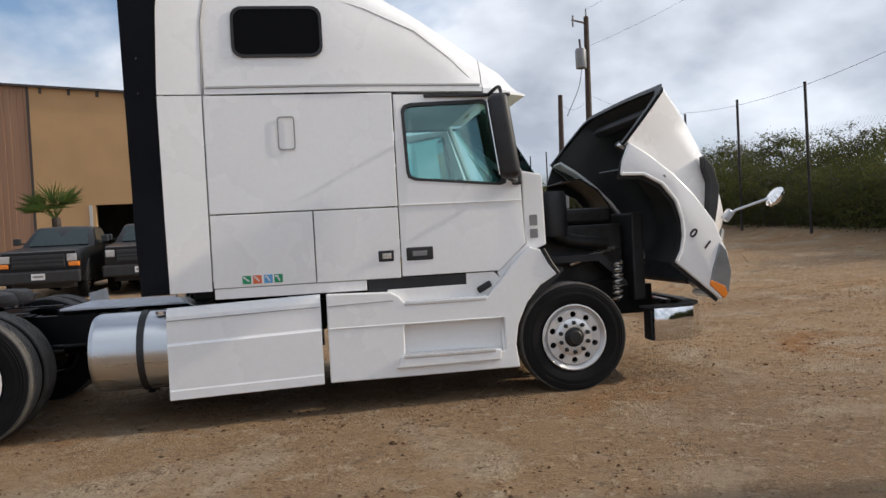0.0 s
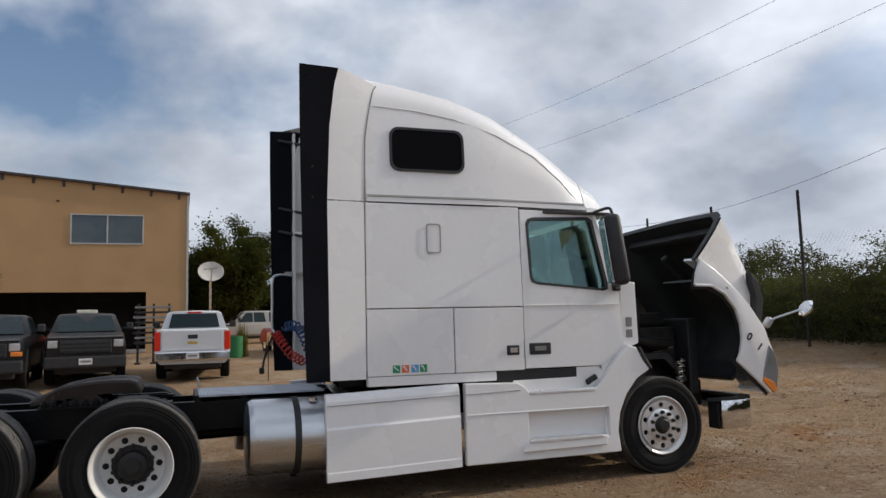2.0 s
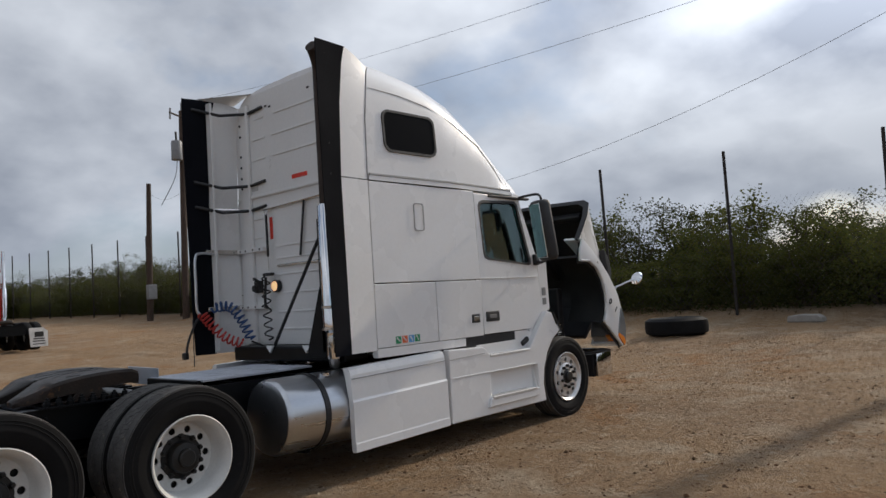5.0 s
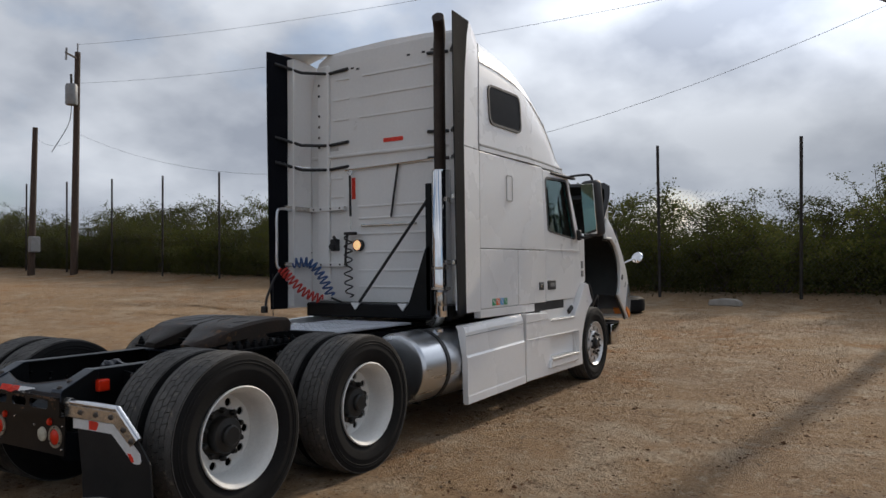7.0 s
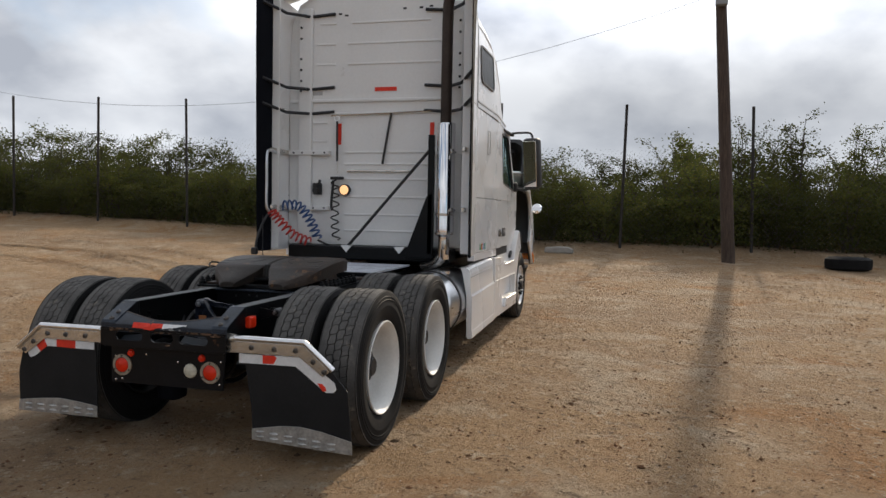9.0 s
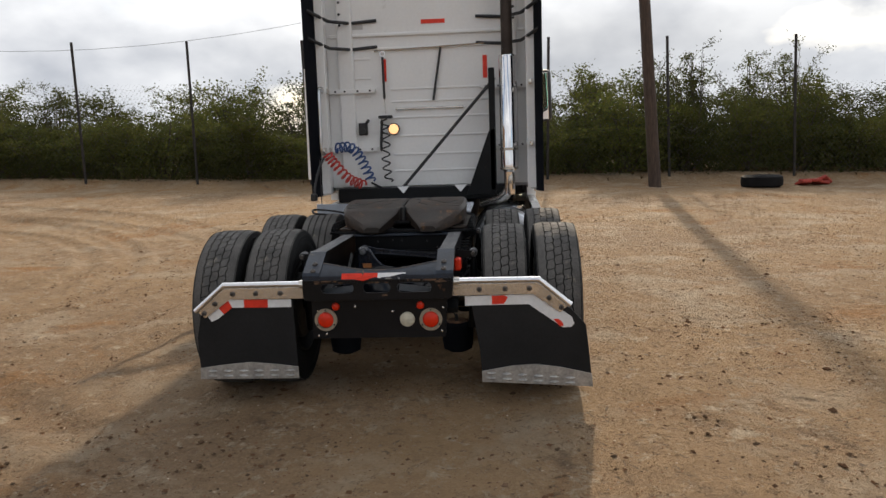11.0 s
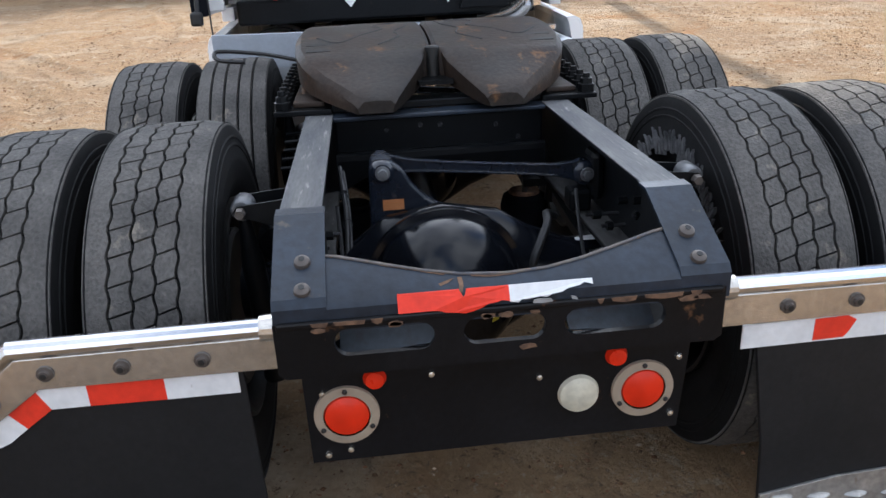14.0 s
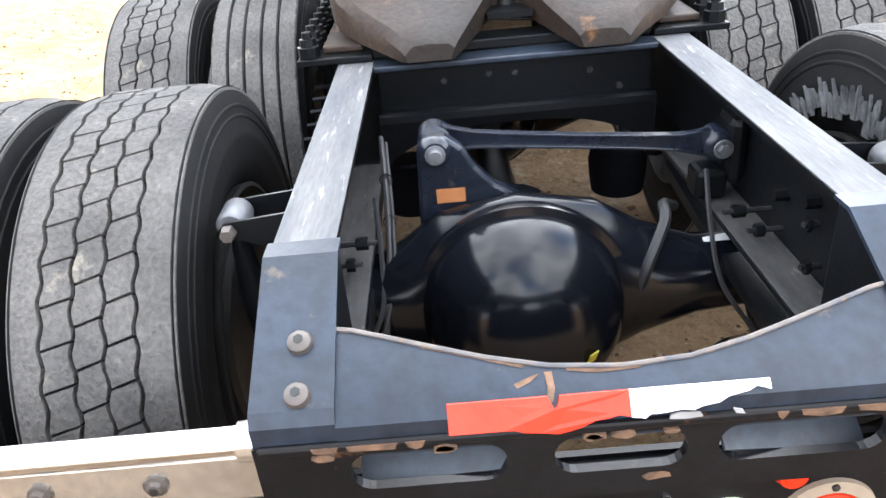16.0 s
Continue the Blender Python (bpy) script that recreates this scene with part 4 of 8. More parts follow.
for s in (-1, 1):
    fix = (lambda b: b) if s < 0 else mirrored
    sk = part("front_skirt", fix(bevel(plate(front_out, [recess], "y", -1.25, -1.17), 0.012, 2, 60)), WHITE, truck, "white step fairing with two steps")
    part("skirt_line", fix(tube([(-2.18, -1.2525, 0.905), (-1.60, -1.2525, 0.92)], 0.004, 5)), core_mat, sk)
    part("panel_break", fix(box(-2.18, -0.63, -1.257, -1.247, 0.70, 0.712, 0.003)), WHITE, sk)
    part("step_well", fix(prism([(-1.54, 0.38), (-0.58, 0.38), (-0.58, 0.72), (-1.54, 0.72)], "y", -1.165, -1.12)), WHITE, sk)
    part("well_side", fix(prism([(-1.22, 0.40), (-1.12, 0.40), (-1.165, 0.70)], "x", -0.62, -0.60)), WHITE, sk)
    lower = part("lower_step", fix(prism([(-1.60, 0.315), (-0.655, 0.325), (-0.645, 0.425), (-1.56, 0.418)], "y", -1.285, -1.13, 0.012)), WHITE, sk)
    part("step_tread", fix(box(-1.53, -0.70, -1.292, -1.15, 0.40, 0.432, 0.006)), RIM_ALU, lower, "ridged aluminium step tread")
    upper = part("upper_step", fix(box(-1.515, -0.75, -1.24, -0.98, 0.845, 0.89, 0.01)), WHITE, sk)
    part("step_tread", fix(box(-1.50, -0.76, -1.256, -1.1, 0.868, 0.897, 0.006)), RIM_ALU, upper, "ridged aluminium step tread")
    for x0 in [(-1.48 + 0.06 * k) for k in range(12)]:
        part("ridge", fix(box(x0, x0 + 0.035, -1.245, -1.11, 0.897, 0.903)), RIM_ALU, upper)
        part("ridge", fix(box(x0 - 0.02, x0 + 0.018, -1.283, -1.165, 0.432, 0.438)), RIM_ALU, lower)
    part("step_riser", fix(prism([(-1.64, 0.88), (-0.72, 0.88), (-0.60, 1.05), (-0.66, 1.118), (-0.92, 1.118), (-0.92, 1.018), (-1.64, 1.012)], "y", -1.178, -1.168, 0.002)), WHITE, sk, "white panel behind the upper step")
    part("step_handle", fix(moved(box(-0.07, 0.07, -0.02, 0.02, -0.03, 0.03, 0.015), pose(-0.76, -1.195, 0.985, 0, -28, 0))), BLACK_PLASTIC, sk)
    part("fender_seam", fix(tube([(-0.20, -1.245, 1.30), (-0.14, -1.255, 1.18), (-0.07, -1.255, 1.075)], 0.012, 6)), BLACK_PLASTIC, sk)
    part("splash_shield", fix(prism([(-0.30, 0.45), (-0.2, 0.9), (0.0, 1.08), (0.0, 1.12), (-0.26, 0.98), (-0.4, 0.7), (-0.42, 0.45)], "y", -1.16, -0.72)), BLACK_PLASTIC, truck)

for k, (x, c) in enumerate(((-2.855, "green"), (-2.765, "orange"), (-2.672, "blue"), (-2.585, "green"))):
    d = part("decal", box(x - 0.036, x + 0.036, -1.196, -1.19, 1.14, 1.212), DECAL[c], truck, c + " square sticker")
    part("decal_mark", moved(box(-0.026, 0.026, -0.001, 0.001, -0.006, 0.006), pose(x, -1.1975, 1.178, 0, 40 + 10 * k, 0)), DECAL["white"], d)
    part("decal_mark", box(x - 0.028, x - 0.012, -1.1985, -1.1965, 1.188, 1.204), DECAL["white"], d)

# fuel tanks
for s in (-1, 1):
    fix = (lambda b: b) if s < 0 else mirrored
    c = (0, -0.84, 0.59)
    tank = part("fuel_tank", fix(lathe([(0.0, -4.215), (0.28, -4.213), (0.325, -4.2), (0.342, -4.17), (0.345, -4.15), (0.345, -2.6), (0.3, -2.57), (0.0, -2.57)], c, "x", 48)), BRUSHED, truck, "brushed aluminium round fuel tank", True)
    for x in (-3.775, -2.9):
        part("tank_strap", fix(lathe([(0.347, x - 0.03), (0.355, x - 0.028), (0.355, x + 0.028), (0.347, x + 0.03)], c, "x", 48)), BLACK_PLASTIC, tank)
        part("tank_bracket", fix(prism([(-0.43, 0.62), (-0.52, 0.62), (-0.56, 0.4), (-0.62, 0.27), (-0.84, 0.225), (-0.84, 0.20), (-0.43, 0.20)], "x", x - 0.03, x + 0.03, 0.006)), FRAME, tank)
    part("filler_cap", fix(lathe([(0.05, 0.0), (0.055, 0.01), (0.055, 0.035), (0.0, 0.04)], (-3.62, -0.97, 0.90), "z", 16)), ALU, tank)

# deck plate behind the cab
deck = part("deck_plate", box(-4.62, -3.42, -0.50, 0.52, 0.955, 0.975, 0.003), DECK_PLATE, truck, "grey diamond-tread deck plate")
verts, faces = [], []
for i in range(40):
    for j in range(34):
        cx, cy, a = -4.60 + 0.029 * i, -0.485 + 0.0296 * j, radians(45 if (i + j) % 2 else -45)
        ux, uy, k = math.cos(a), math.sin(a), len(verts)
        for du, dv, dz in ((-0.014, 0, 0), (0, -0.004, 0), (0.014, 0, 0), (0, 0.004, 0), (0, 0, 0.004)):
            verts.append((cx + du * ux - dv * uy, cy + du * uy + dv * ux, 0.975 + dz))
        faces += [(k, k + 1, k + 4), (k + 1, k + 2, k + 4), (k + 2, k + 3, k + 4), (k + 3, k, k + 4)]
pattern = bpy.data.meshes.new("tread_pattern")
pattern.from_pydata(verts, [], faces)
pattern.materials.append(DECK_PLATE)
pattern_ob = new("tread_pattern", pattern)
pattern_ob.parent = deck
tagged(pattern_ob, kind="stuff")
for x0 in (-4.22, -3.82):
    part("plate_joint", box(x0 - 0.004, x0 + 0.004, -0.50, 0.52, 0.9745, 0.976), FRAME, deck)
part("side_plate", moved(prism([(-0.30, -0.09), (-0.34, 0.08), (0.30, 0.09), (0.30, -0.04), (0.2, -0.05), (0.18, -0.09)], "x", -0.006, 0.006, 0.002), pose(-4.60, 0.70, 0.985, 0, -8, 0)), mat("pale_blue_plate", (0.5, 0.54, 0.6), 0.4, 0.3, var=0.06), truck, "pale painted steel plate over the tank")
part("deck_edge", box(-4.66, -4.6, -0.46, 0.5, 0.9, 0.97, 0.008), FRAME, truck)

CREAM_LENS = mat("cloudy_cream_lens", (0.60, 0.56, 0.44), 0.3, var=0.12, scale=25, bump=0.02)
CHIPPED = mat("chipped_black_paint", (0.009, 0.009, 0.0105), 0.32, var=0.25, scale=4, bump=0.06, spec=0.2, dirt=(0.17, 0.085, 0.04), dirt_at=0.63)

DUSTY = mat("dusty_dark_steel", (0.045, 0.044, 0.044), 0.7, var=0.3, scale=12, dirt=(0.13, 0.115, 0.10), dirt_at=0.6, stretch=(0.5, 2, 1))
BOLT_BRONZE = mat("bronze_bolt", (0.11, 0.094, 0.084), 0.45, 0.4, var=0.15, scale=30)

# frame rails, crossmembers and the rear end
for s in (-1, 1):
    fix = (lambda b: b) if s < 0 else mirrored
    rail = part("frame_rail", fix(prism([(-0.372, 0.912), (-0.467, 0.912), (-0.467, 0.645), (-0.372, 0.645), (-0.372, 0.655), (-0.457, 0.655), (-0.457, 0.902), (-0.372, 0.902)], "x", -7.0, 0.75)), FRAME, truck, "black painted steel frame rail")
    part("rail_top", fix(box(-7.0, -5.96, -0.467, -0.372, 0.9125, 0.9155, 0.001)), WORN_RAIL, rail, "worn grey top flange")
    part("rail_ledge", fix(box(-6.98, -6.06, -0.456, -0.374, 0.6552, 0.6582, 0.001)), DUSTY, rail, "dusty lower flange")
    # sloping end piece
    end = part("rail_end", fix(prism([(-6.99, 0.916), (-7.03, 0.914), (-7.24, 0.811), (-7.2525, 0.795), (-7.2525, 0.70), (-7.2, 0.68), (-6.99, 0.70)], "y", -0.470, -0.369, 0.006)), FRAME, truck, "black rail end with a sloping blue-black cap")
    part("end_cap", fix(prism([(-6.985, 0.917), (-7.028, 0.917), (-7.243, 0.812), (-7.2555, 0.795), (-7.2555, 0.74), (-7.252, 0.74), (-7.252, 0.79), (-7.238, 0.806), (-7.026, 0.910), (-6.985, 0.910)], "y", -0.474, -0.365)), BLUE_FRAME, end)
    for bx, bz in ((-7.158, 0.852), (-7.225, 0.8185)):
        bolt = part("bolt", fix(moved(lathe([(0.0, 0.016), (0.010, 0.015), (0.016, 0.010), (0.018, 0.0)], (0, 0, 0), "z", 16), pose(bx, -0.412, bz, 0, -26, 0))), BOLT_BRONZE, end, smooth=True)
        part("bolt_socket", fix(moved(lathe([(0.0, 0.017), (0.007, 0.0168), (0.007, 0.014)], (0, 0, 0), "z", 6), pose(bx, -0.412, bz, 0, -26, 0))), HUB_BLACK, bolt)

# dished cover plate between the rail ends
curve = [(0.366, -7.136), (0.345, -7.139), (0.30, -7.152), (0.24, -7.170), (0.17, -7.190), (0.09, -7.207), (0.0, -7.214), (-0.09, -7.209), (-0.17, -7.192), (-0.24, -7.172), (-0.30, -7.154), (-0.345, -7.140), (-0.366, -7.136)]
slope = lambda x: 0.908 + (x + 7.03) * 0.488
rings = []
for y, x in curve:
    rings.append([(x, y, slope(x)), (-7.243, y, slope(-7.243)), (-7.257, y, 0.79), (-7.257, y, 0.74), (-7.245, y, 0.74), (-7.236, y, slope(-7.243) - 0.012), (x, y, slope(x) - 0.012)])
cross = part("rear_crossmember", loft(rings), BLUE_FRAME, truck, "dished blue-black rear crossmember", True)
part("worn_edge", tube([(x - 0.002, y, slope(x) + 0.001) for y, x in curve], 0.0035, 6), mat("rusty_worn_edge", (0.17, 0.145, 0.125), 0.7, var=0.3, scale=30, tint=(0.06, 0.065, 0.08), dirt=(0.20, 0.12, 0.07), dirt_at=0.58), cross)
slots = [rounded(a, b, 0.682, 0.744, 0.030, 5) for a, b in ((0.152, 0.357), (-0.08, 0.092), (-0.337, -0.12))]
face_out = [(0.476, 0.765), (0.476, 0.65), (0.46, 0.638), (-0.45, 0.638), (-0.465, 0.65), (-0.465, 0.765)]
face = part("rear_plate", plate(face_out, slots, "x", -7.258, -7.243), CHIPPED, truck, "black rear end plate with three slots and chipped paint")
part("lower_plate", prism([(0.44, 0.65), (0.437, 0.38), (-0.41, 0.38), (-0.43, 0.65)], "x", -7.197, -7.185), CHIPPED, face, "black lamp plate")
part("plate_return", box(-7.245, -7.185, -0.45, 0.46, 0.634, 0.642, 0.002), CHIPPED, face)
SLOT = mat("pale_inner_plate", (0.04, 0.048, 0.058), 0.5, 0.1, var=0.2, scale=12, dirt=(0.03, 0.03, 0.035), dirt_at=0.52)
for y0, y1, tip in ((0.36, 0.14, -8), (-0.12, -0.34, 10)):
    part("slot_backing", moved(box(-0.03, 0.03, -0.1, 0.1, -0.003, 0.003), pose(-7.215, (y0 + y1) / 2, 0.694, tip, -34, 0)), SLOT, truck)
part("plate_lip", box(-7.264, -7.243, -0.46, 0.47, 0.752, 0.768, 0.005), CHIPPED, face)


TORN = {"tape_red": ([(0.0, 0.806), (0.55, 0.806), (0.585, 0.794), (0.60, 0.796), (0.62, 0.806), (1.0, 0.806)], [(1.0, 0.779), (0.93, 0.783), (0.88, 0.779), (0.8, 0.777), (0.74, 0.769), (0.66, 0.763), (0.6, 0.760), (0.5, 0.764), (0.42, 0.766), (0.36, 0.771), (0.3, 0.772), (0.0, 0.772)]),
        "tape_white": ([(0.0, 0.806), (1.0, 0.806)], [(1.0, 0.797), (0.9, 0.801), (0.84, 0.797), (0.7, 0.794), (0.62, 0.789), (0.5, 0.787), (0.44, 0.781), (0.36, 0.784), (0.2, 0.780), (0.14, 0.781), (0.1, 0.774), (0.0, 0.778)])}


def laid_over(bm):
    for v in bm.verts:
        v.co.x += 0.95 * max(0.0, v.co.z - 0.787)
    return bm


CHIP = mat("rust_chip", (0.16, 0.09, 0.05), 0.85, var=0.3, scale=40, tint=(0.07, 0.04, 0.025))
rnd = random.Random(21)
for k in range(14):
    y, z, w = rnd.uniform(-0.42, 0.42), (0.748 if k % 3 else rnd.uniform(0.655, 0.74)), rnd.uniform(0.006, 0.03)
    ring = [(y + w * math.cos(a) * rnd.uniform(0.5, 1.0), z + w * 0.35 * math.sin(a) * rnd.uniform(0.5, 1.2)) for a in [2 * math.pi * i / 7 for i in range(7)]]
    if k % 3 == 0 and 0.68 < z < 0.752:
        continue
    part("paint_chip", prism(ring, "x", -7.2592 if z < 0.75 and k % 3 == 0 else -7.2655, -7.256), CHIP, face)

SCRAP_GREY = mat("dirty_tape_scrap", (0.36, 0.36, 0.36), 0.5, var=0.2, scale=30)
# reflective tape laid over the sloped lip
for nm, y0, y1, m in (("tape_red", 0.224, -0.003, TAPE_RED), ("tape_white", -0.003, -0.177, TAPE_WHITE)):
    up, down = TORN[nm]
    part(nm, laid_over(prism([(y0 + (y1 - y0) * f, z) for f, z in up + down], "x", -7.2675, -7.2650)), m, face, "torn reflective tape strip")
for ring in ([(-0.052, 0.776), (-0.062, 0.779), (-0.088, 0.777), (-0.092, 0.770), (-0.07, 0.768), (-0.05, 0.770)], [(-0.128, 0.779), (-0.14, 0.776), (-0.144, 0.769), (-0.132, 0.771)]):
    part("tape_scrap", laid_over(prism(ring, "x", -7.2672, -7.2650)), SCRAP_GREY, face)
# bare rust where the paint has gone from the sloping plate
for ring in ([(0.098, -7.204), (0.088, -7.204), (0.087, -7.225), (0.092, -7.242), (0.099, -7.240), (0.096, -7.222)], [(0.138, -7.216), (0.112, -7.207), (0.104, -7.206), (0.118, -7.216), (0.134, -7.222)], [(0.255, -7.153), (0.235, -7.158), (0.19, -7.173), (0.12, -7.193), (0.125, -7.197), (0.18, -7.181), (0.225, -7.168), (0.252, -7.161)], [(0.07, -7.201), (0.02, -7.206), (-0.03, -7.205), (-0.02, -7.2085), (0.03, -7.210), (0.068, -7.205)]):
    patch = bmesh.new()
    patch.faces.new([patch.verts.new((x - 0.012, y, slope(x - 0.012) + 0.0016)) for y, x in ring])
    part("bare_rust", patch, CHIP, cross)
for y0, y1 in ((0.40, 0.365), (0.355, 0.29), (0.28, 0.255), (-0.185, -0.20), (-0.215, -0.27), (-0.285, -0.37), (-0.385, -0.41)):
    part("paint_chip", prism([(y0, 0.7645), (y1, 0.7645), (y1 + 0.004, 0.755), ((y0 + y1) / 2, 0.752 + 0.004 * (y0 > 0.3)), (y0 - 0.003, 0.757)], "x", -7.2652, -7.262), CHIP, face)

for y, z, r, nm in ((0.351, 0.502, 0.052, "tail_light"), (-0.320, 0.495, 0.052, "tail_light"), (-0.171, 0.497, 0.048, "reverse_light")):
    red = nm == "tail_light"
    lens = part(nm, lathe([(0.0, -7.217), (r * 0.6, -7.215), (r * 0.92, -7.207), (r, -7.197)], (0, y, z), "x", 32), RED_LENS if red else CREAM_LENS, truck, "round red tail light" if red else "round cloudy white reverse light", True)
    if red:
        part("light_ring", lathe([(r, -7.207), (r * 1.38, -7.205), (r * 1.4, -7.197), (r, -7.197)], (0, y, z), "x", 32), GASKET, lens)
        for k in range(3):
            a = radians(90 + 120 * k)
            part("screw", lathe([(0.0, -7.211), (0.006, -7.209), (0.006, -7.203)], (0, y + math.cos(a) * r * 1.2, z + math.sin(a) * r * 1.2), "x", 8), HUB_BLACK, lens)
for y in (0.284, -0.256):
    part("marker_lens", lathe([(0.0, -7.213), (0.02, -7.210), (0.026, -7.197)], (0, y, 0.586), "x", 20), RED_LENS, truck, "small round red marker", True)
for y, z in ((0.40, 0.56), (0.40, 0.40), (-0.40, 0.57), (-0.08, 0.55), (-0.39, 0.42), (0.16, 0.585), (0.35, 0.41)):
    part("rivet", lathe([(0.0, -7.206), (0.007, -7.204), (0.008, -7.197)], (0, y, z), "x", 8), STEEL_PLATE, face)
for z in (0.72,):
    part("side_marker", box(-7.02, -6.935, -0.512, -0.467, 0.77, 0.85, 0.012), RED_LENS, truck, "red side marker lens")

SATIN = mat("dull_scuffed_aluminium", (0.52, 0.51, 0.49), 0.42, 0.75, var=0.2, scale=14, bump=0.04, dirt=(0.28, 0.24, 0.19), dirt_at=0.62)

# mud flaps with bent hanger bars; each is (outer edge upwards, weight, tape) in y, z
FLAPS = {-1: dict(
    sheet=[(-0.545, 0.66), (-0.95, 0.66), (-1.15, 0.55), (-1.238, 0.445), (-1.272, 0.09), (-0.612, 0.11), (-0.60, 0.3)],
    weight=[(-0.61, 0.088), (-0.61, 0.158), (-0.80, 0.192), (-0.93, 0.20), (-1.08, 0.180), (-1.27, 0.135), (-1.275, 0.052)], slots=(-0.665, -0.095, 0.128, -0.036),
    tape=[("w", [(-0.518, 0.640), (-0.68, 0.642), (-0.68, 0.582), (-0.518, 0.580)]), ("r", [(-0.68, 0.640), (-0.755, 0.642), (-0.775, 0.63), (-0.76, 0.60), (-0.75, 0.588), (-0.68, 0.586)]), ("w", [(-0.68, 0.642), (-0.955, 0.645), (-0.90, 0.583), (-0.68, 0.582)]), ("w", [(-0.955, 0.645), (-1.155, 0.497), (-1.168, 0.455), (-1.15, 0.435), (-1.10, 0.432), (-0.90, 0.583)]), ("r", [(-1.045, 0.487), (-1.075, 0.487), (-1.098, 0.465), (-1.105, 0.443), (-1.082, 0.439)])]),
    1: dict(
    sheet=[(0.535, 0.66), (0.94, 0.66), (1.12, 0.54), (1.15, 0.40), (1.143, 0.15), (0.524, 0.15), (0.53, 0.4)],
    weight=[(0.522, 0.126), (0.522, 0.203), (0.66, 0.222), (0.82, 0.236), (0.98, 0.222), (1.142, 0.20), (1.147, 0.126)], slots=(0.575, 0.098, 0.162, 0.0),
    tape=[("w", [(0.545, 0.643), (0.69, 0.643), (0.69, 0.592), (0.545, 0.592)]), ("r", [(0.69, 0.643), (0.84, 0.645), (0.84, 0.594), (0.69, 0.592)]), ("w", [(0.84, 0.645), (0.94, 0.645), (0.915, 0.594), (0.84, 0.594)]), ("r", [(0.94, 0.645), (1.005, 0.598), (0.97, 0.553), (0.915, 0.594)]), ("w", [(1.005, 0.598), (1.078, 0.545), (1.05, 0.505), (1.01, 0.522), (0.97, 0.553)])])}
for s in (-1, 1):
    spec = FLAPS[s]
    widen = lambda outline: [(y * 1.04, z) for y, z in outline]
    fix = (lambda b: b) if s < 0 else mirrored
    bar = part("flap_hanger", fix(tube([(-7.205, -0.45, 0.737), (-7.21, -1.0, 0.737), (-7.21, -1.192, 0.573)], 0.021, 14)), ALU, truck, "polished bent mud-flap bar")
    part("hanger_plate", fix(prism([(-0.455, 0.722), (-0.995, 0.720), (-1.175, 0.568), (-1.126, 0.53), (-0.962, 0.648), (-0.455, 0.646)], "x", -7.222, -7.214, 0.002)), STEEL_PLATE, bar, "dull steel clamp plate")
    part("bar_socket", fix(lathe([(0.0, -0.51), (0.028, -0.508), (0.03, -0.468), (0.0, -0.467)], (-7.205, 0, 0.735), "y", 16)), STEEL_PLATE, bar)
    for y, z in ((-0.63, 0.685), (-0.79, 0.685), (-0.94, 0.685), (-1.06, 0.622), (-1.135, 0.562)):
        nut = part("bolt", fix(lathe([(0.0, -7.236), (0.010, -7.234), (0.012, -7.228), (0.017, -7.227), (0.017, -7.222)], (0, y, z), "x", 10)), BOLT_BRONZE, bar)
        part("bolt_socket", fix(lathe([(0.0, -7.2375), (0.007, -7.237), (0.007, -7.2355)], (0, y, z), "x", 6)), HUB_BLACK, nut)
    flap = part("mud_flap", prism(widen(spec["sheet"]), "x", -7.2080, -7.1960, 0.002), FLAP, truck, "black rubber mud flap")
    wt = part("flap_weight", prism(widen(spec["weight"]), "x", -7.2160, -7.2085, 0.001), SATIN, flap, "slotted aluminium flap weight")
    y0, dy, z0, fall = spec["slots"]
    for k in range(6):
        for dz in (0.016, -0.016):
            yc, zc = 1.04 * (y0 + dy * k), z0 + dz + fall * k / 5
            part("louvre", moved(lathe([(0.0, -0.006), (0.016, -0.004), (0.024, 0.0), (0.026, 0.004)], (0, 0, 0), "x", 14), pose(-7.2165, yc, zc) @ Matrix.Diagonal((2.2, 1.3, 0.40, 1))), SATIN, wt, smooth=True)
    for k, (c, poly) in enumerate(spec["tape"]):
        lift = 0.0015 if s < 0 and c == "r" else 0.0
        part("flap_tape", prism(widen(poly), "x", -7.2125 - lift, -7.2085), TAPE_WHITE if c == "w" else TAPE_RED, flap, "reflective tape")

# ---- wheels ----
R_TYRE, W_TYRE = 0.495, 0.30
HUB_Z = 0.467


def carcass(w=W_TYRE, r=R_TYRE):
    h = w / 2
    prof = [(0.285, -h * 0.72), (0.30, -h * 0.86), (0.345, -h * 0.985), (0.385, -h), (0.392, -h * 1.012), (0.398, -h), (0.425, -h * 0.99), (0.427, -h * 1.004), (0.431, -h * 1.004), (0.433, -h * 0.985), (0.445, -h * 0.98), (0.447, -h * 0.992), (0.451, -h * 0.99), (0.453, -h * 0.97), (0.476, -h * 0.94), (0.488, -h * 0.90), (r - 0.013, -h * 0.84)]
    return lathe(prof + [(a, -b) for a, b in prof[::-1]], (0, 0, 0), "y", 56)


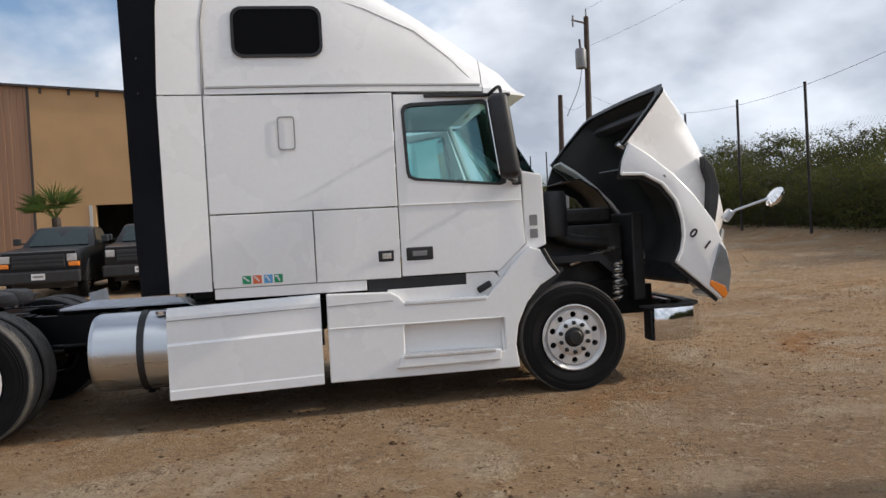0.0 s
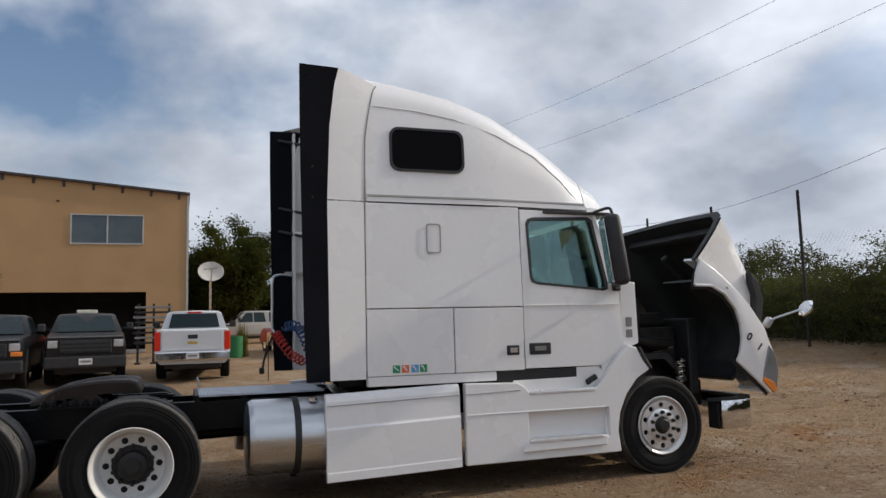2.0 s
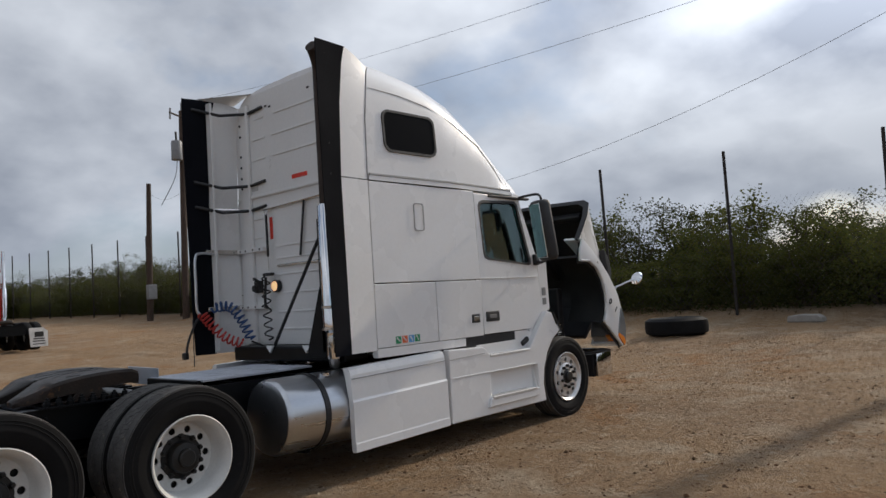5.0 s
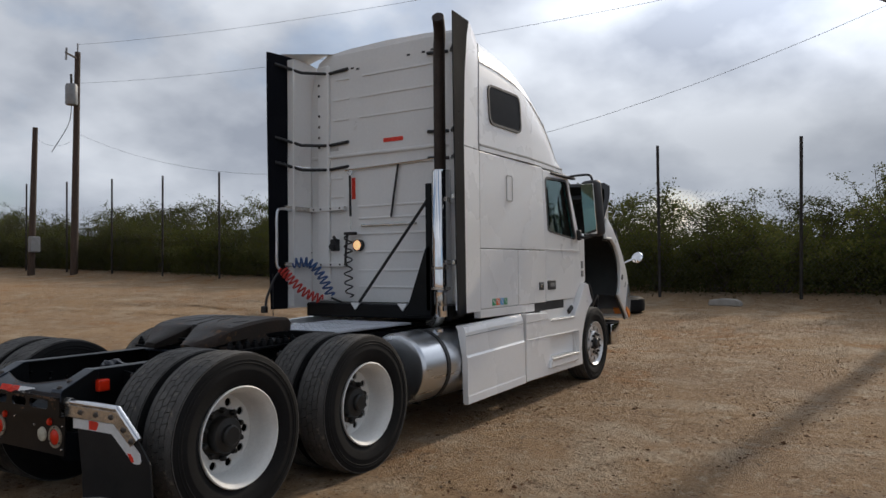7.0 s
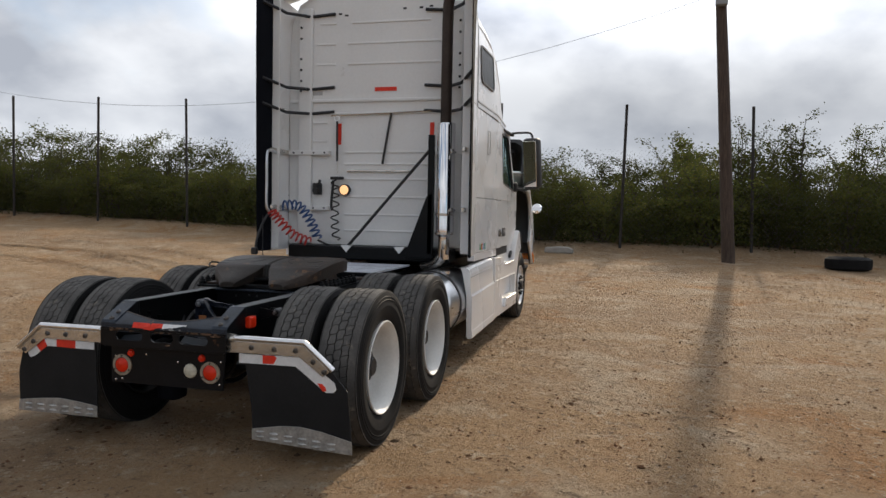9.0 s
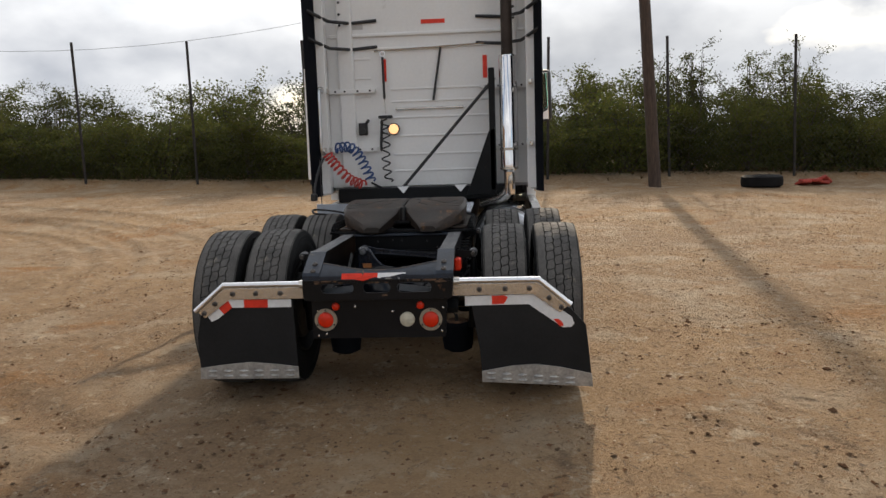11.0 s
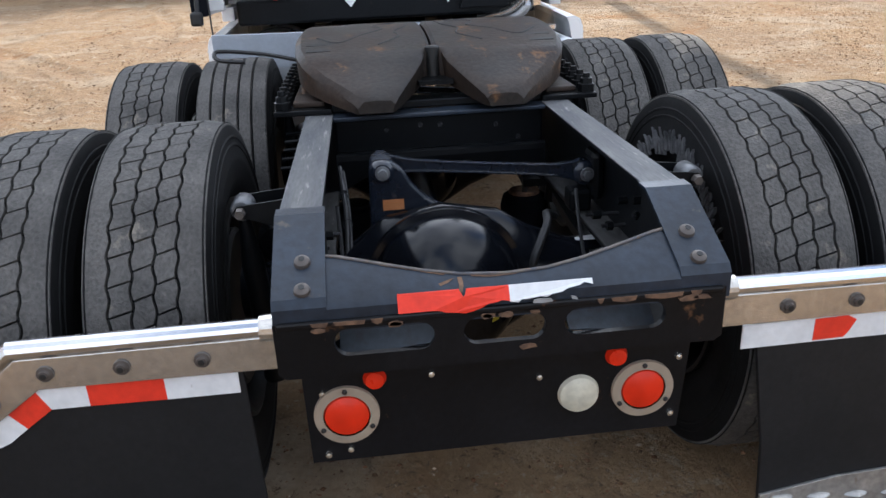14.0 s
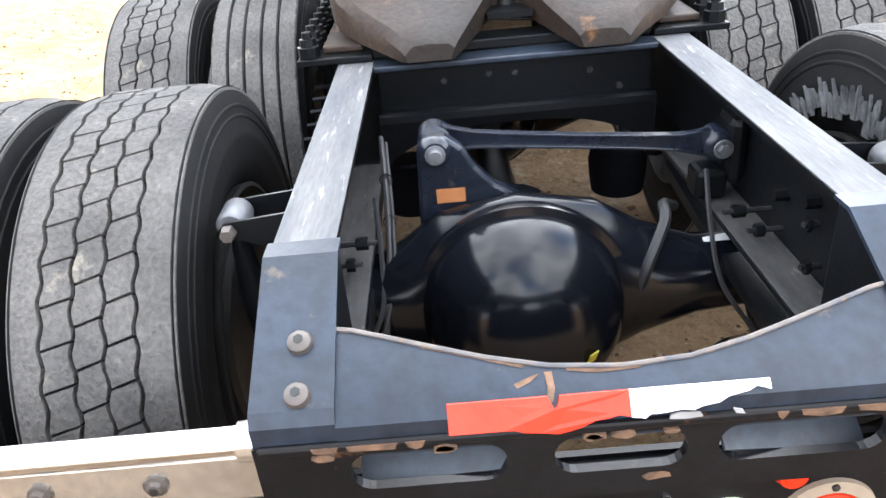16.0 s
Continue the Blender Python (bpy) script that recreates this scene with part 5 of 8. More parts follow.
def tread_blocks(w=W_TYRE, r=R_TYRE, n=50):
    """Two plain shoulder ribs and three ribs of blocks, with thin wavy grooves and slanting cuts between them."""
    m = bmesh.new()
    h = w / 2 * 0.93
    rnd = random.Random(17)
    edges = [-1.0, -0.56, -0.185, 0.185, 0.56, 1.0]
    wave = lambda u, j: 0.026 * math.sin(2 * math.pi * (u + 0.25 * j))
    steps = (0.0, 0.2, 0.4, 0.6, 0.8, 1.0)
    for j in range(5):
        inner = 0 < j < 4
        for k in range(n):
            gap = 0.075 if inner else 0.0
            wear = rnd.uniform(-0.0012, 0.0008)
            sides = []
            for q, e0, flat in ((-1, edges[j], j == 0), (1, edges[j + 1], j == 4)):
                line = []
                for s in steps:
                    u = k + gap / 2 + s * (1 - gap) + 0.5 * (j % 2) + (0.09 * q if inner else 0.0)
                    e = e0 if flat else e0 - q * 0.027 + wave(u, j + (q + 1) // 2)
                    a = 2 * math.pi * u / n
                    line.append((a, e * h, r - (0.011 if flat else 0.0) + (wear if inner else 0.0)))
                sides.append(line)
            top = [[m.verts.new((rr * math.cos(a), y, rr * math.sin(a))) for a, y, rr in line] for line in sides]
            low = [[m.verts.new(((r - 0.016) * math.cos(a), y, (r - 0.016) * math.sin(a))) for a, y, rr in line] for line in sides]
            for i in range(len(steps) - 1):
                m.faces.new((top[0][i], top[1][i], top[1][i + 1], top[0][i + 1]))
                for q in (0, 1):
                    m.faces.new((top[q][i], top[q][i + 1], low[q][i + 1], low[q][i]))
            if inner:
                for i in (0, -1):
                    m.faces.new((top[0][i], top[1][i], low[1][i], low[0][i]))
    bmesh.ops.recalc_face_normals(m, faces=m.faces)
    return m


def tread_ribs(w=W_TYRE, r=R_TYRE):
    h = w / 2 * 0.93
    m = None
    for a, b in ((-1, -0.60), (-0.56, -0.22), (-0.18, 0.18), (0.22, 0.56), (0.60, 1)):
        s0, s1 = (0.008 if a == -1 else 0), (0.008 if b == 1 else 0)
        m = lathe([(r - 0.016, a * h), (r - s0, a * h + 0.003), (r - s1, b * h - 0.003), (r - 0.016, b * h)], (0, 0, 0), "y", 64, m)
    return m


def disc_with_holes(r0, r1, n, rh, y0, y1, start=0.0):
    """A wheel disc with round hand holes through it, between two radii."""
    m = None
    rm = (r0 + r1) / 2
    for k in range(n):
        a0 = start + 2 * math.pi * (k - 0.5) / n
        a1 = start + 2 * math.pi * (k + 0.5) / n
        arc = lambda r, a, b, c: [(r * math.cos(a + (b - a) * i / c), r * math.sin(a + (b - a) * i / c)) for i in range(c)]
        outer = arc(r0, a0, a1, 4) + [(r0 * math.cos(a1), r0 * math.sin(a1))] + arc(r1, a1, a0, 4) + [(r1 * math.cos(a0), r1 * math.sin(a0))]
        ac = (a0 + a1) / 2
        hole = [(rm * math.cos(ac) + rh * math.cos(t), rm * math.sin(ac) + rh * math.sin(t)) for t in [2 * math.pi * i / 12 for i in range(12)]]
        m = plate(outer, [hole], "y", y0, y1, m)
    bmesh.ops.remove_doubles(m, verts=m.verts, dist=0.0005)
    return m


def wheel_parts(x, y, z, side, outer, tread="block", front=False, parent=truck, grow=1.12):
    """One wheel as a part of the truck: the tyre mesh is the part, rim, tread, hub and nuts hang on it."""
    m = (pose(x, y, z) if side < 0 else pose(x, y, z, 0, 0, 180)) @ Matrix.Diagonal((grow, 1, grow, 1))
    key = ("front" if front else "outer" if outer else "inner") + tread
    if key not in WHEEL_MESHES:
        mesh = {}

        def keep(k, bm, material, smooth=False):
            me = bpy.data.meshes.new(k)
            bm.to_mesh(me)
            bm.free()
            me.materials.append(material)
            if smooth:
                for poly in me.polygons:
                    poly.use_smooth = True
                me.set_sharp_from_angle(angle=radians(38))
            mesh[k] = me
        wt = 0.285 if front else W_TYRE
        keep("tyre", carcass(wt), TYRE_SIDE, True)
        keep("tread", tread_ribs(wt) if tread == "rib" else tread_blocks(wt), TYRE_TREAD)
        if front:
            keep("rim", lathe([(0.262, 0.13), (0.292, 0.135), (0.268, 0.09), (0.25, -0.02), (0.262, -0.09), (0.285, -0.115), (0.296, -0.125), (0.298, -0.138), (0.288, -0.140), (0.268, -0.118), (0.255, -0.10), (0.243, -0.096), (0.243, -0.07), (0.24, 0.0)], (0, 0, 0), "y", 48), RIM_ALU, True)
            keep("disc", disc_with_holes(0.165, 0.246, 10, 0.027, -0.118, -0.100, 0.31), RIM_ALU)
            keep("face", lathe([(0.09, -0.10), (0.09, -0.128), (0.15, -0.130), (0.168, -0.118), (0.168, -0.1)], (0, 0, 0), "y", 40), RIM_ALU, True)
            keep("backing", lathe([(0.24, 0.0), (0.24, 0.012), (0.0, 0.012), (0.0, 0.0)], (0, 0, 0), "y", 24), HUB_BLACK)
            keep("hub", lathe([(0.0, -0.178), (0.055, -0.176), (0.066, -0.165), (0.068, -0.14), (0.085, -0.135), (0.09, -0.11)], (0, 0, 0), "y", 24), HUB_BLACK, True)
            keep("lug_nut", lathe([(0.0, -0.168), (0.014, -0.166), (0.019, -0.15), (0.021, -0.128)], (0, 0, 0), "y", 6), HUB_BLACK)
        elif outer:
            keep("rim", lathe([(0.262, 0.13), (0.292, 0.135), (0.292, 0.115), (0.268, 0.09), (0.262, 0.02), (0.25, -0.02), (0.262, -0.09), (0.280, -0.115), (0.292, -0.118), (0.297, -0.142), (0.290, -0.147), (0.272, -0.12), (0.256, -0.09), (0.248, -0.02), (0.242, 0.04), (0.232, 0.06), (0.225, 0.062), (0.225, 0.074), (0.24, 0.075), (0.25, 0.04)], (0, 0, 0), "y", 48), WHEEL_WHITE, True)
            keep("disc", disc_with_holes(0.145, 0.232, 10, 0.025, 0.058, 0.072), WHEEL_WHITE)
            keep("backing", lathe([(0.24, 0.11), (0.24, 0.12), (0.0, 0.12), (0.0, 0.11)], (0, 0, 0), "y", 24), HUB_BLACK)
            keep("hub", lathe([(0.0, -0.065), (0.05, -0.065), (0.06, -0.055), (0.062, -0.03), (0.10, -0.022), (0.108, -0.01), (0.11, 0.048), (0.15, 0.050), (0.15, 0.075)], (0, 0, 0), "y", 28), HUB_BLACK, True)
            keep("lug_nut", lathe([(0.0, 0.010), (0.013, 0.012), (0.019, 0.028), (0.019, 0.050)], (0, 0, 0), "y", 6), HUB_BLACK)
        else:
            keep("rim", lathe([(0.25, -0.13), (0.292, -0.135), (0.268, -0.09), (0.25, 0.02), (0.268, 0.09), (0.292, 0.118), (0.297, 0.142), (0.288, 0.145), (0.27, 0.115), (0.256, 0.08), (0.24, -0.04)], (0, 0, 0), "y", 40), HUB_BLACK, True)
            keep("drum", lathe([(0.0, 0.10), (0.12, 0.10), (0.2, 0.13), (0.212, 0.12), (0.212, -0.05), (0.0, -0.05)], (0, 0, 0), "y", 32), HUB_BLACK, True)
        WHEEL_MESHES[key] = mesh
    mesh = WHEEL_MESHES[key]
    top = new("wheel", mesh["tyre"])
    top.parent, top.matrix_basis = parent, m
    top["label"] = "steer wheel with polished aluminium rim" if front else "drive wheel with white steel rim" if outer else "inner dual drive wheel"
    for k, me in mesh.items():
        if k in ("tyre", "lug_nut"):
            continue
        o = new(k, me)
        o.parent = top
    if "lug_nut" in mesh:
        for k in range(10):
            a = 2 * math.pi * (k + 0.5) / 10
            r = 0.132 if front else 0.142
            o = new("lug_nut", mesh["lug_nut"])
            o.parent, o.matrix_basis = top, pose(r * math.cos(a), 0, r * math.sin(a))
    return top


WHEEL_MESHES = {}
AXLES = (-5.165, -6.515)
for s in (-1, 1):
    wheel_parts(0.06, s * 1.088, HUB_Z, s, True, "rib", front=True, grow=1.03)
    for x in AXLES:
        wheel_parts(x, s * 1.145, HUB_Z, s, True)
        wheel_parts(x, s * 0.795, HUB_Z, s, False, "rib" if (s > 0 and x > -6) else "block")

# ---- axles, suspension and the bay between the rails ----
GLOSS_BLACK = mat("gloss_black_axle_paint", (0.005, 0.006, 0.009), 0.17, var=0.2, scale=6, bump=0.01, spec=0.32)
RUST = mat("surface_rust", (0.20, 0.10, 0.05), 0.8, var=0.4, scale=14, tint=(0.05, 0.04, 0.035))
DARK_BLUE = mat("dark_blue_rod_paint", (0.011, 0.015, 0.025), 0.24, var=0.15, scale=6, bump=0.03, dirt=(0.06, 0.05, 0.045), dirt_at=0.66)
EYE_GREY = mat("dull_grey_eye", (0.16, 0.165, 0.175), 0.45, 0.5, var=0.15, scale=20)
STUD = mat("oily_dark_stud", (0.05, 0.05, 0.055), 0.4, 0.5, var=0.3, scale=30)
ORANGE = mat("orange_paper_tag", (0.42, 0.16, 0.05), 0.7, var=0.1, scale=20)
for x in AXLES:
    rings = []
    for y, r, dx in ((-0.66, 0.078, 0), (-0.44, 0.083, 0), (-0.33, 0.092, 0), (-0.21, 0.14, 0), (-0.11, 0.205, 0), (0.06, 0.236, 0), (0.23, 0.205, 0), (0.31, 0.14, 0), (0.39, 0.095, 0), (0.66, 0.078, 0)):
        rings.append([(x + dx + min(r, 0.10) * math.cos(2 * math.pi * k / 24), y, 0.51 + r * math.sin(2 * math.pi * k / 24)) for k in range(24)])
    axle = part("drive_axle", loft(rings), GLOSS_BLACK, truck, "glossy black drive axle housing", True)
    part("cover", lathe([(0.238, x - 0.045), (0.243, x - 0.06), (0.240, x - 0.078), (0.222, x - 0.082), (0.218, x - 0.105), (0.203, x - 0.155), (0.178, x - 0.195), (0.14, x - 0.227), (0.09, x - 0.25), (0.04, x - 0.26), (0.0, x - 0.262)], (0, 0.06, 0.51), "x", 56), GLOSS_BLACK, axle, "round glossy black differential cover", True)
    part("pinion", lathe([(0.17, x + 0.05), (0.15, x + 0.2), (0.09, x + 0.32), (0.06, x + 0.4), (0.0, x + 0.4)], (0, 0.06, 0.53), "x", 24), GLOSS_BLACK, axle, smooth=True)
    # torque rod and its bracket
    a, b = Vector((x + 0.115, 0.223, 0.842)), Vector((x + 0.095, -0.40, 0.782))
    # an I-section that flares towards both eyes
    half = [(0.03, 0.030), (0.08, 0.023), (0.14, 0.017), (0.25, 0.0145), (0.5, 0.0135), (0.75, 0.0145), (0.86, 0.017), (0.92, 0.023), (0.97, 0.030)]
    rod = part("torque_rod", loft([[tuple(a.lerp(b, f) + Vector((dx, 0, dz))) for dx, dz in ((-0.003, -hh), (0.003, -hh), (0.003, hh), (-0.003, hh))] for f, hh in half]), DARK_BLUE, truck, "blue-black torque rod")
    for q in (-1, 1):
        part("rod_flange", loft([[tuple(a.lerp(b, f) + Vector((dx, 0, q * hh + dz))) for dx, dz in ((-0.011, -0.002), (-0.010, -0.003), (0.010, -0.003), (0.011, -0.002), (0.011, 0.002), (0.010, 0.003), (-0.010, 0.003), (-0.011, 0.002))] for f, hh in half]), DARK_BLUE, rod)
    for c, sc in ((a, 1.0), (b, 0.95)):
        bush = part("bushing", lathe([(0.0, -0.045), (0.016, -0.045), (0.018, -0.034), (0.030, -0.032), (0.037, -0.026), (0.037, 0.026), (0.030, 0.03), (0.0, 0.03)], c, "x", 24), DARK_BLUE, rod, smooth=True)
        part("bolt_head", lathe([(0.0, -0.058), (0.013, -0.058), (0.014, -0.045)], c, "x", 6), EYE_GREY, bush)
        part("washer", lathe([(0.014, -0.047), (0.021, -0.047), (0.022, -0.044)], c, "x", 20), EYE_GREY, bush)
    part("rod_bracket", prism([(0.262, 0.85), (0.245, 0.872), (0.20, 0.872), (0.165, 0.845), (0.14, 0.80), (0.10, 0.755), (0.04, 0.715), (-0.02, 0.70), (-0.02, 0.62), (0.272, 0.62), (0.266, 0.76)], "x", x + 0.035, x + 0.075, 0.008), DARK_BLUE, truck)
    front_eye = Vector((x + 0.035, 0.223, 0.842))
    boss = part("eye_boss", lathe([(0.0, -0.022), (0.026, -0.021), (0.033, -0.012), (0.035, 0.0)], front_eye, "x", 24), DARK_BLUE, rod, smooth=True)
    part("bolt_head", lathe([(0.0, -0.038), (0.013, -0.038), (0.015, -0.026), (0.022, -0.025), (0.022, -0.021)], front_eye, "x", 12), EYE_GREY, boss)
    part("paper_tag", box(x + 0.031, x + 0.034, 0.165, 0.228, 0.722, 0.754), ORANGE, truck, "orange paper tag")
    part("frame_hanger", box(x + 0.05, x + 0.15, -0.456, -0.415, 0.69, 0.85, 0.02), FRAME, truck)
    for s in (-1, 1):
        fix = (lambda b: b) if s < 0 else mirrored
        arm = part("trailing_arm", fix(loft([[(xx, -0.43 + dy, z0 + dz) for dy, dz in ((-0.05, -0.016), (0.05, -0.016), (0.05, 0.016), (-0.05, 0.016))] for xx, z0 in ((x + 0.40, 0.60), (x + 0.12, 0.575), (x - 0.12, 0.56), (x - 0.40, 0.545), (x - 0.46, 0.50))])), FRAME, truck, "black suspension arm")
        bc = (x - 0.12, -0.455, 0) if s < 0 else (x - 0.13, 0.345, 0)
        bag = part("air_spring", lathe([(0.06, 0.14), (0.10, 0.16), (0.108, 0.22), (0.112, 0.29), (0.10, 0.335), (0.08, 0.35), (0.0, 0.355)], bc, "z", 32), RUBBER_TRIM, truck, "rubber air spring bag", True)
        part("bag_plate", lathe([(0.0, 0.362), (0.07, 0.362), (0.075, 0.35)], bc, "z", 24), RUST if s < 0 else FRAME, bag, "worn top plate")
        shock = part("shock_absorber", fix(tube([(x - 0.245, -0.587, 0.83), (x - 0.235, -0.583, 0.70), (x - 0.20, -0.57, 0.33)], 0.028, 14, radii=[0.014, 0.03, 0.034])), FRAME, truck, smooth=True)
        eye = part("shock_eye", fix(lathe([(0.0, x - 0.282), (0.023, x - 0.282), (0.028, x - 0.275), (0.028, x - 0.215), (0.023, x - 0.208), (0.0, x - 0.208)], (0, -0.585, 0.857), "x", 20)), EYE_GREY, shock, "dull grey upper eye", True)
        part("eye_bolt", fix(lathe([(0.0, x - 0.318), (0.012, x - 0.318), (0.015, x - 0.308), (0.015, x - 0.298)], (0, -0.585, 0.857), "x", 6)), BOLT_BRONZE, eye)
        for xa in (x - 0.294, x - 0.198):
            part("shock_bracket", fix(prism([(-0.467, 0.885), (-0.467, 0.80), (-0.565, 0.838), (-0.592, 0.84), (-0.606, 0.857), (-0.592, 0.873), (-0.575, 0.875)], "x", xa - 0.003, xa + 0.003)), FRAME, truck)
        part("brake_chamber", fix(lathe([(0.0, x + 0.12), (0.06, x + 0.13), (0.072, x + 0.17), (0.072, x + 0.24), (0.06, x + 0.28), (0.0, x + 0.29)], (0, -0.56, 0.60), "x", 20)), FRAME, truck, smooth=True)
        part("brake_hose", fix(tube(arc_points([(x + 0.05, -0.365, 0.74), (x - 0.02, -0.36, 0.64), (x - 0.10, -0.365, 0.54), (x - 0.15, -0.42, 0.45), (x - 0.155, -0.45, 0.385)], 6), 0.006, 6)), BLACK_PLASTIC, truck)
        part("hose_clip", fix(lathe([(0.0, -0.01), (0.013, -0.008), (0.013, 0.03), (0.009, 0.05)], (x - 0.155, -0.45, 0.36), "z", 10)), BLACK_PLASTIC, truck)
part("level_valve", box(-6.46, -6.38, -0.42, -0.35, 0.66, 0.73, 0.012), FRAME, truck)
part("breather_hose", tube(arc_points([(-6.60, -0.19, 0.52), (-6.60, -0.21, 0.59), (-6.55, -0.255, 0.665), (-6.50, -0.265, 0.68), (-6.46, -0.30, 0.655)], 6), 0.013, 8), BLACK_PLASTIC, truck, smooth=True)
part("axle_tag", moved(box(-0.001, 0.001, -0.035, 0.035, -0.02, 0.02), pose(-6.535, -0.385, 0.592, 0, 55, 12)), TAPE_WHITE, truck, "white paper tag on the axle")
part("yellow_sticker", moved(box(-0.001, 0.001, -0.013, 0.013, -0.014, 0.014), pose(-6.754, -0.062, 0.475, 0, -18, 38)), mat("yellow_sticker", (0.7, 0.6, 0.05), 0.6), truck, "small yellow inspection sticker")
for x in (-6.0, -4.2, -2.6, -1.2):
    cm = part("crossmember", box(x, x + 0.06, -0.372, 0.372, 0.72, 0.90, 0.01), FRAME, truck)
    # rolled lower lip, arched towards the rails
    lip = []
    for k in range(17):
        y = -0.372 + 0.0465 * k
        low = 0.735 - 0.10 * (abs(y) / 0.372) ** 3
        lip.append([(x + 0.055, y, low), (x + 0.055, y, 0.76), (x - 0.005, y, 0.785), (x - 0.030, y, 0.785), (x - 0.040, y, 0.778), (x - 0.042, y, 0.76), (x - 0.034, y, low)])
    part("flange", loft(lip), FRAME, cm)
    for y, z in ((0.19, 0.855), (0.07, 0.865), (0.0, 0.862), (-0.20, 0.85), (-0.28, 0.80)):
        part("bolt_head", lathe([(0.0, x - 0.012), (0.008, x - 0.012), (0.009, x)], (0, y, z), "x", 6), STUD, cm, "dull steel bolt head")
part("flange_top", box(-6.04, -5.95, -0.371, 0.371, 0.90, 0.915, 0.004), BLUE_FRAME, truck)
part("drive_shaft", tube([(-6.1, 0.06, 0.54), (-5.43, 0.06, 0.52)], 0.05, 14), FRAME, truck, smooth=True)
part("drive_shaft", tube([(-4.78, 0.06, 0.54), (-2.2, 0.0, 0.62)], 0.06, 14), FRAME, truck, smooth=True)
for s in (-1, 1):
    fix = (lambda b: b) if s < 0 else mirrored
    for k in range(5):
        x = -6.35 + 0.07 * k
        part("rail_stud", fix(tube([(x + 0.14, -0.467, 0.80 + 0.012 * k), (x + 0.13, -0.545, 0.80 + 0.012 * k)], 0.007, 6)), FRAME, truck)
    for x, z in ((-6.78, 0.80), (-6.93, 0.82), (-6.66, 0.76), (-7.02, 0.74)):
        part("rail_bolt", fix(lathe([(0.0, -0.43), (0.012, -0.43), (0.013, -0.457)], (x, 0, z), "y", 6)), FRAME, truck)

for x, z, reach in ((-6.60, 0.70, 0.10), (-6.66, 0.685, 0.07), (-6.82, 0.69, 0.04), (-6.79, 0.76, 0.03)):
    for s in (-1, 1):
        stud = part("web_stud", tube([(x, s * 0.456, z), (x - 0.006, s * (0.456 - reach), z + 0.004)], 0.006, 8), STUD, truck, "dull steel stud through the rail")
        part("nut", lathe([(0.0, s * (0.456 - reach * 0.55)), (0.014, s * (0.456 - reach * 0.55)), (0.014, s * (0.456 - reach * 0.8)), (0.0, s * (0.456 - reach * 0.8))], (x - 0.003, 0, z + 0.002), "y", 6), FRAME, stud)
loom = part("air_hose", tube(arc_points([(-6.25, 0.355, 0.80), (-6.38, 0.345, 0.76), (-6.48, 0.34, 0.70), (-6.56, 0.345, 0.60), (-6.63, 0.36, 0.50), (-6.66, 0.365, 0.40)], 6), 0.007, 8), BLACK_PLASTIC, truck, "black air hose with a thin line tied to it", True)
part("air_line", tube(arc_points([(-6.25, 0.345, 0.785), (-6.39, 0.335, 0.748), (-6.49, 0.330, 0.688), (-6.57, 0.337, 0.589), (-6.64, 0.37, 0.49), (-6.60, 0.42, 0.44)], 6), 0.005, 8), BLACK_PLASTIC, loom, "", True)
for c in ((-6.40, 0.342, 0.752), (-6.49, 0.337, 0.690), (-6.565, 0.343, 0.592)):
    part("cable_tie", moved(lathe([(0.013, -0.004), (0.015, -0.004), (0.015, 0.004), (0.013, 0.004)], (0, 0, 0), "z", 12), pose(*c, 0, -55, 0)), FRAME, loom)

# dried mud flaking off the inner sidewalls
MUD = mat("dried_grey_mud", (0.13, 0.13, 0.135), 0.85, var=0.3, scale=14, fine=80, bump=0.3, tint=(0.025, 0.025, 0.027))
for x in AXLES:
    rnd = random.Random(int(-x * 10))
    m = None
    for k in range(210):
        a, wd = 2 * math.pi * (k + rnd.uniform(-0.4, 0.4)) / 210, rnd.uniform(0.004, 0.011)
        r0, r1 = rnd.uniform(0.36, 0.39), rnd.uniform(0.41, 0.455)
        y0 = -0.795 + 0.150
        if math.sin(a) < 0.15:
            continue
        pts = [(r0, -wd), (r1 - 0.02, -wd * 0.8), (r1, rnd.uniform(-wd, wd) * 0.5), (r1 - 0.02, wd * 0.8), (r0, wd)]
        ring = [Vector((x + r * math.cos(a) - w * math.sin(a), y0 + (0.010 if abs(r - r1) < 0.001 else 0.002 + 0.006 * rnd.random()), HUB_Z + r * math.sin(a) + w * math.cos(a))) for r, w in pts]
        if m is None:
            m = bmesh.new()
        top = [m.verts.new(p) for p in ring]
        low = [m.verts.new(p - Vector((0, 0.007, 0))) for p in ring]
        m.faces.new(top)
        for i in range(5):
            j = (i + 1) % 5
            m.faces.new((top[i], top[j], low[j], low[i]))
    bmesh.ops.recalc_face_normals(m, faces=m.faces)
    tagged(part("dried_mud", m, MUD, truck, "flaking grey mud on the inner tyre wall"), kind="stuff")

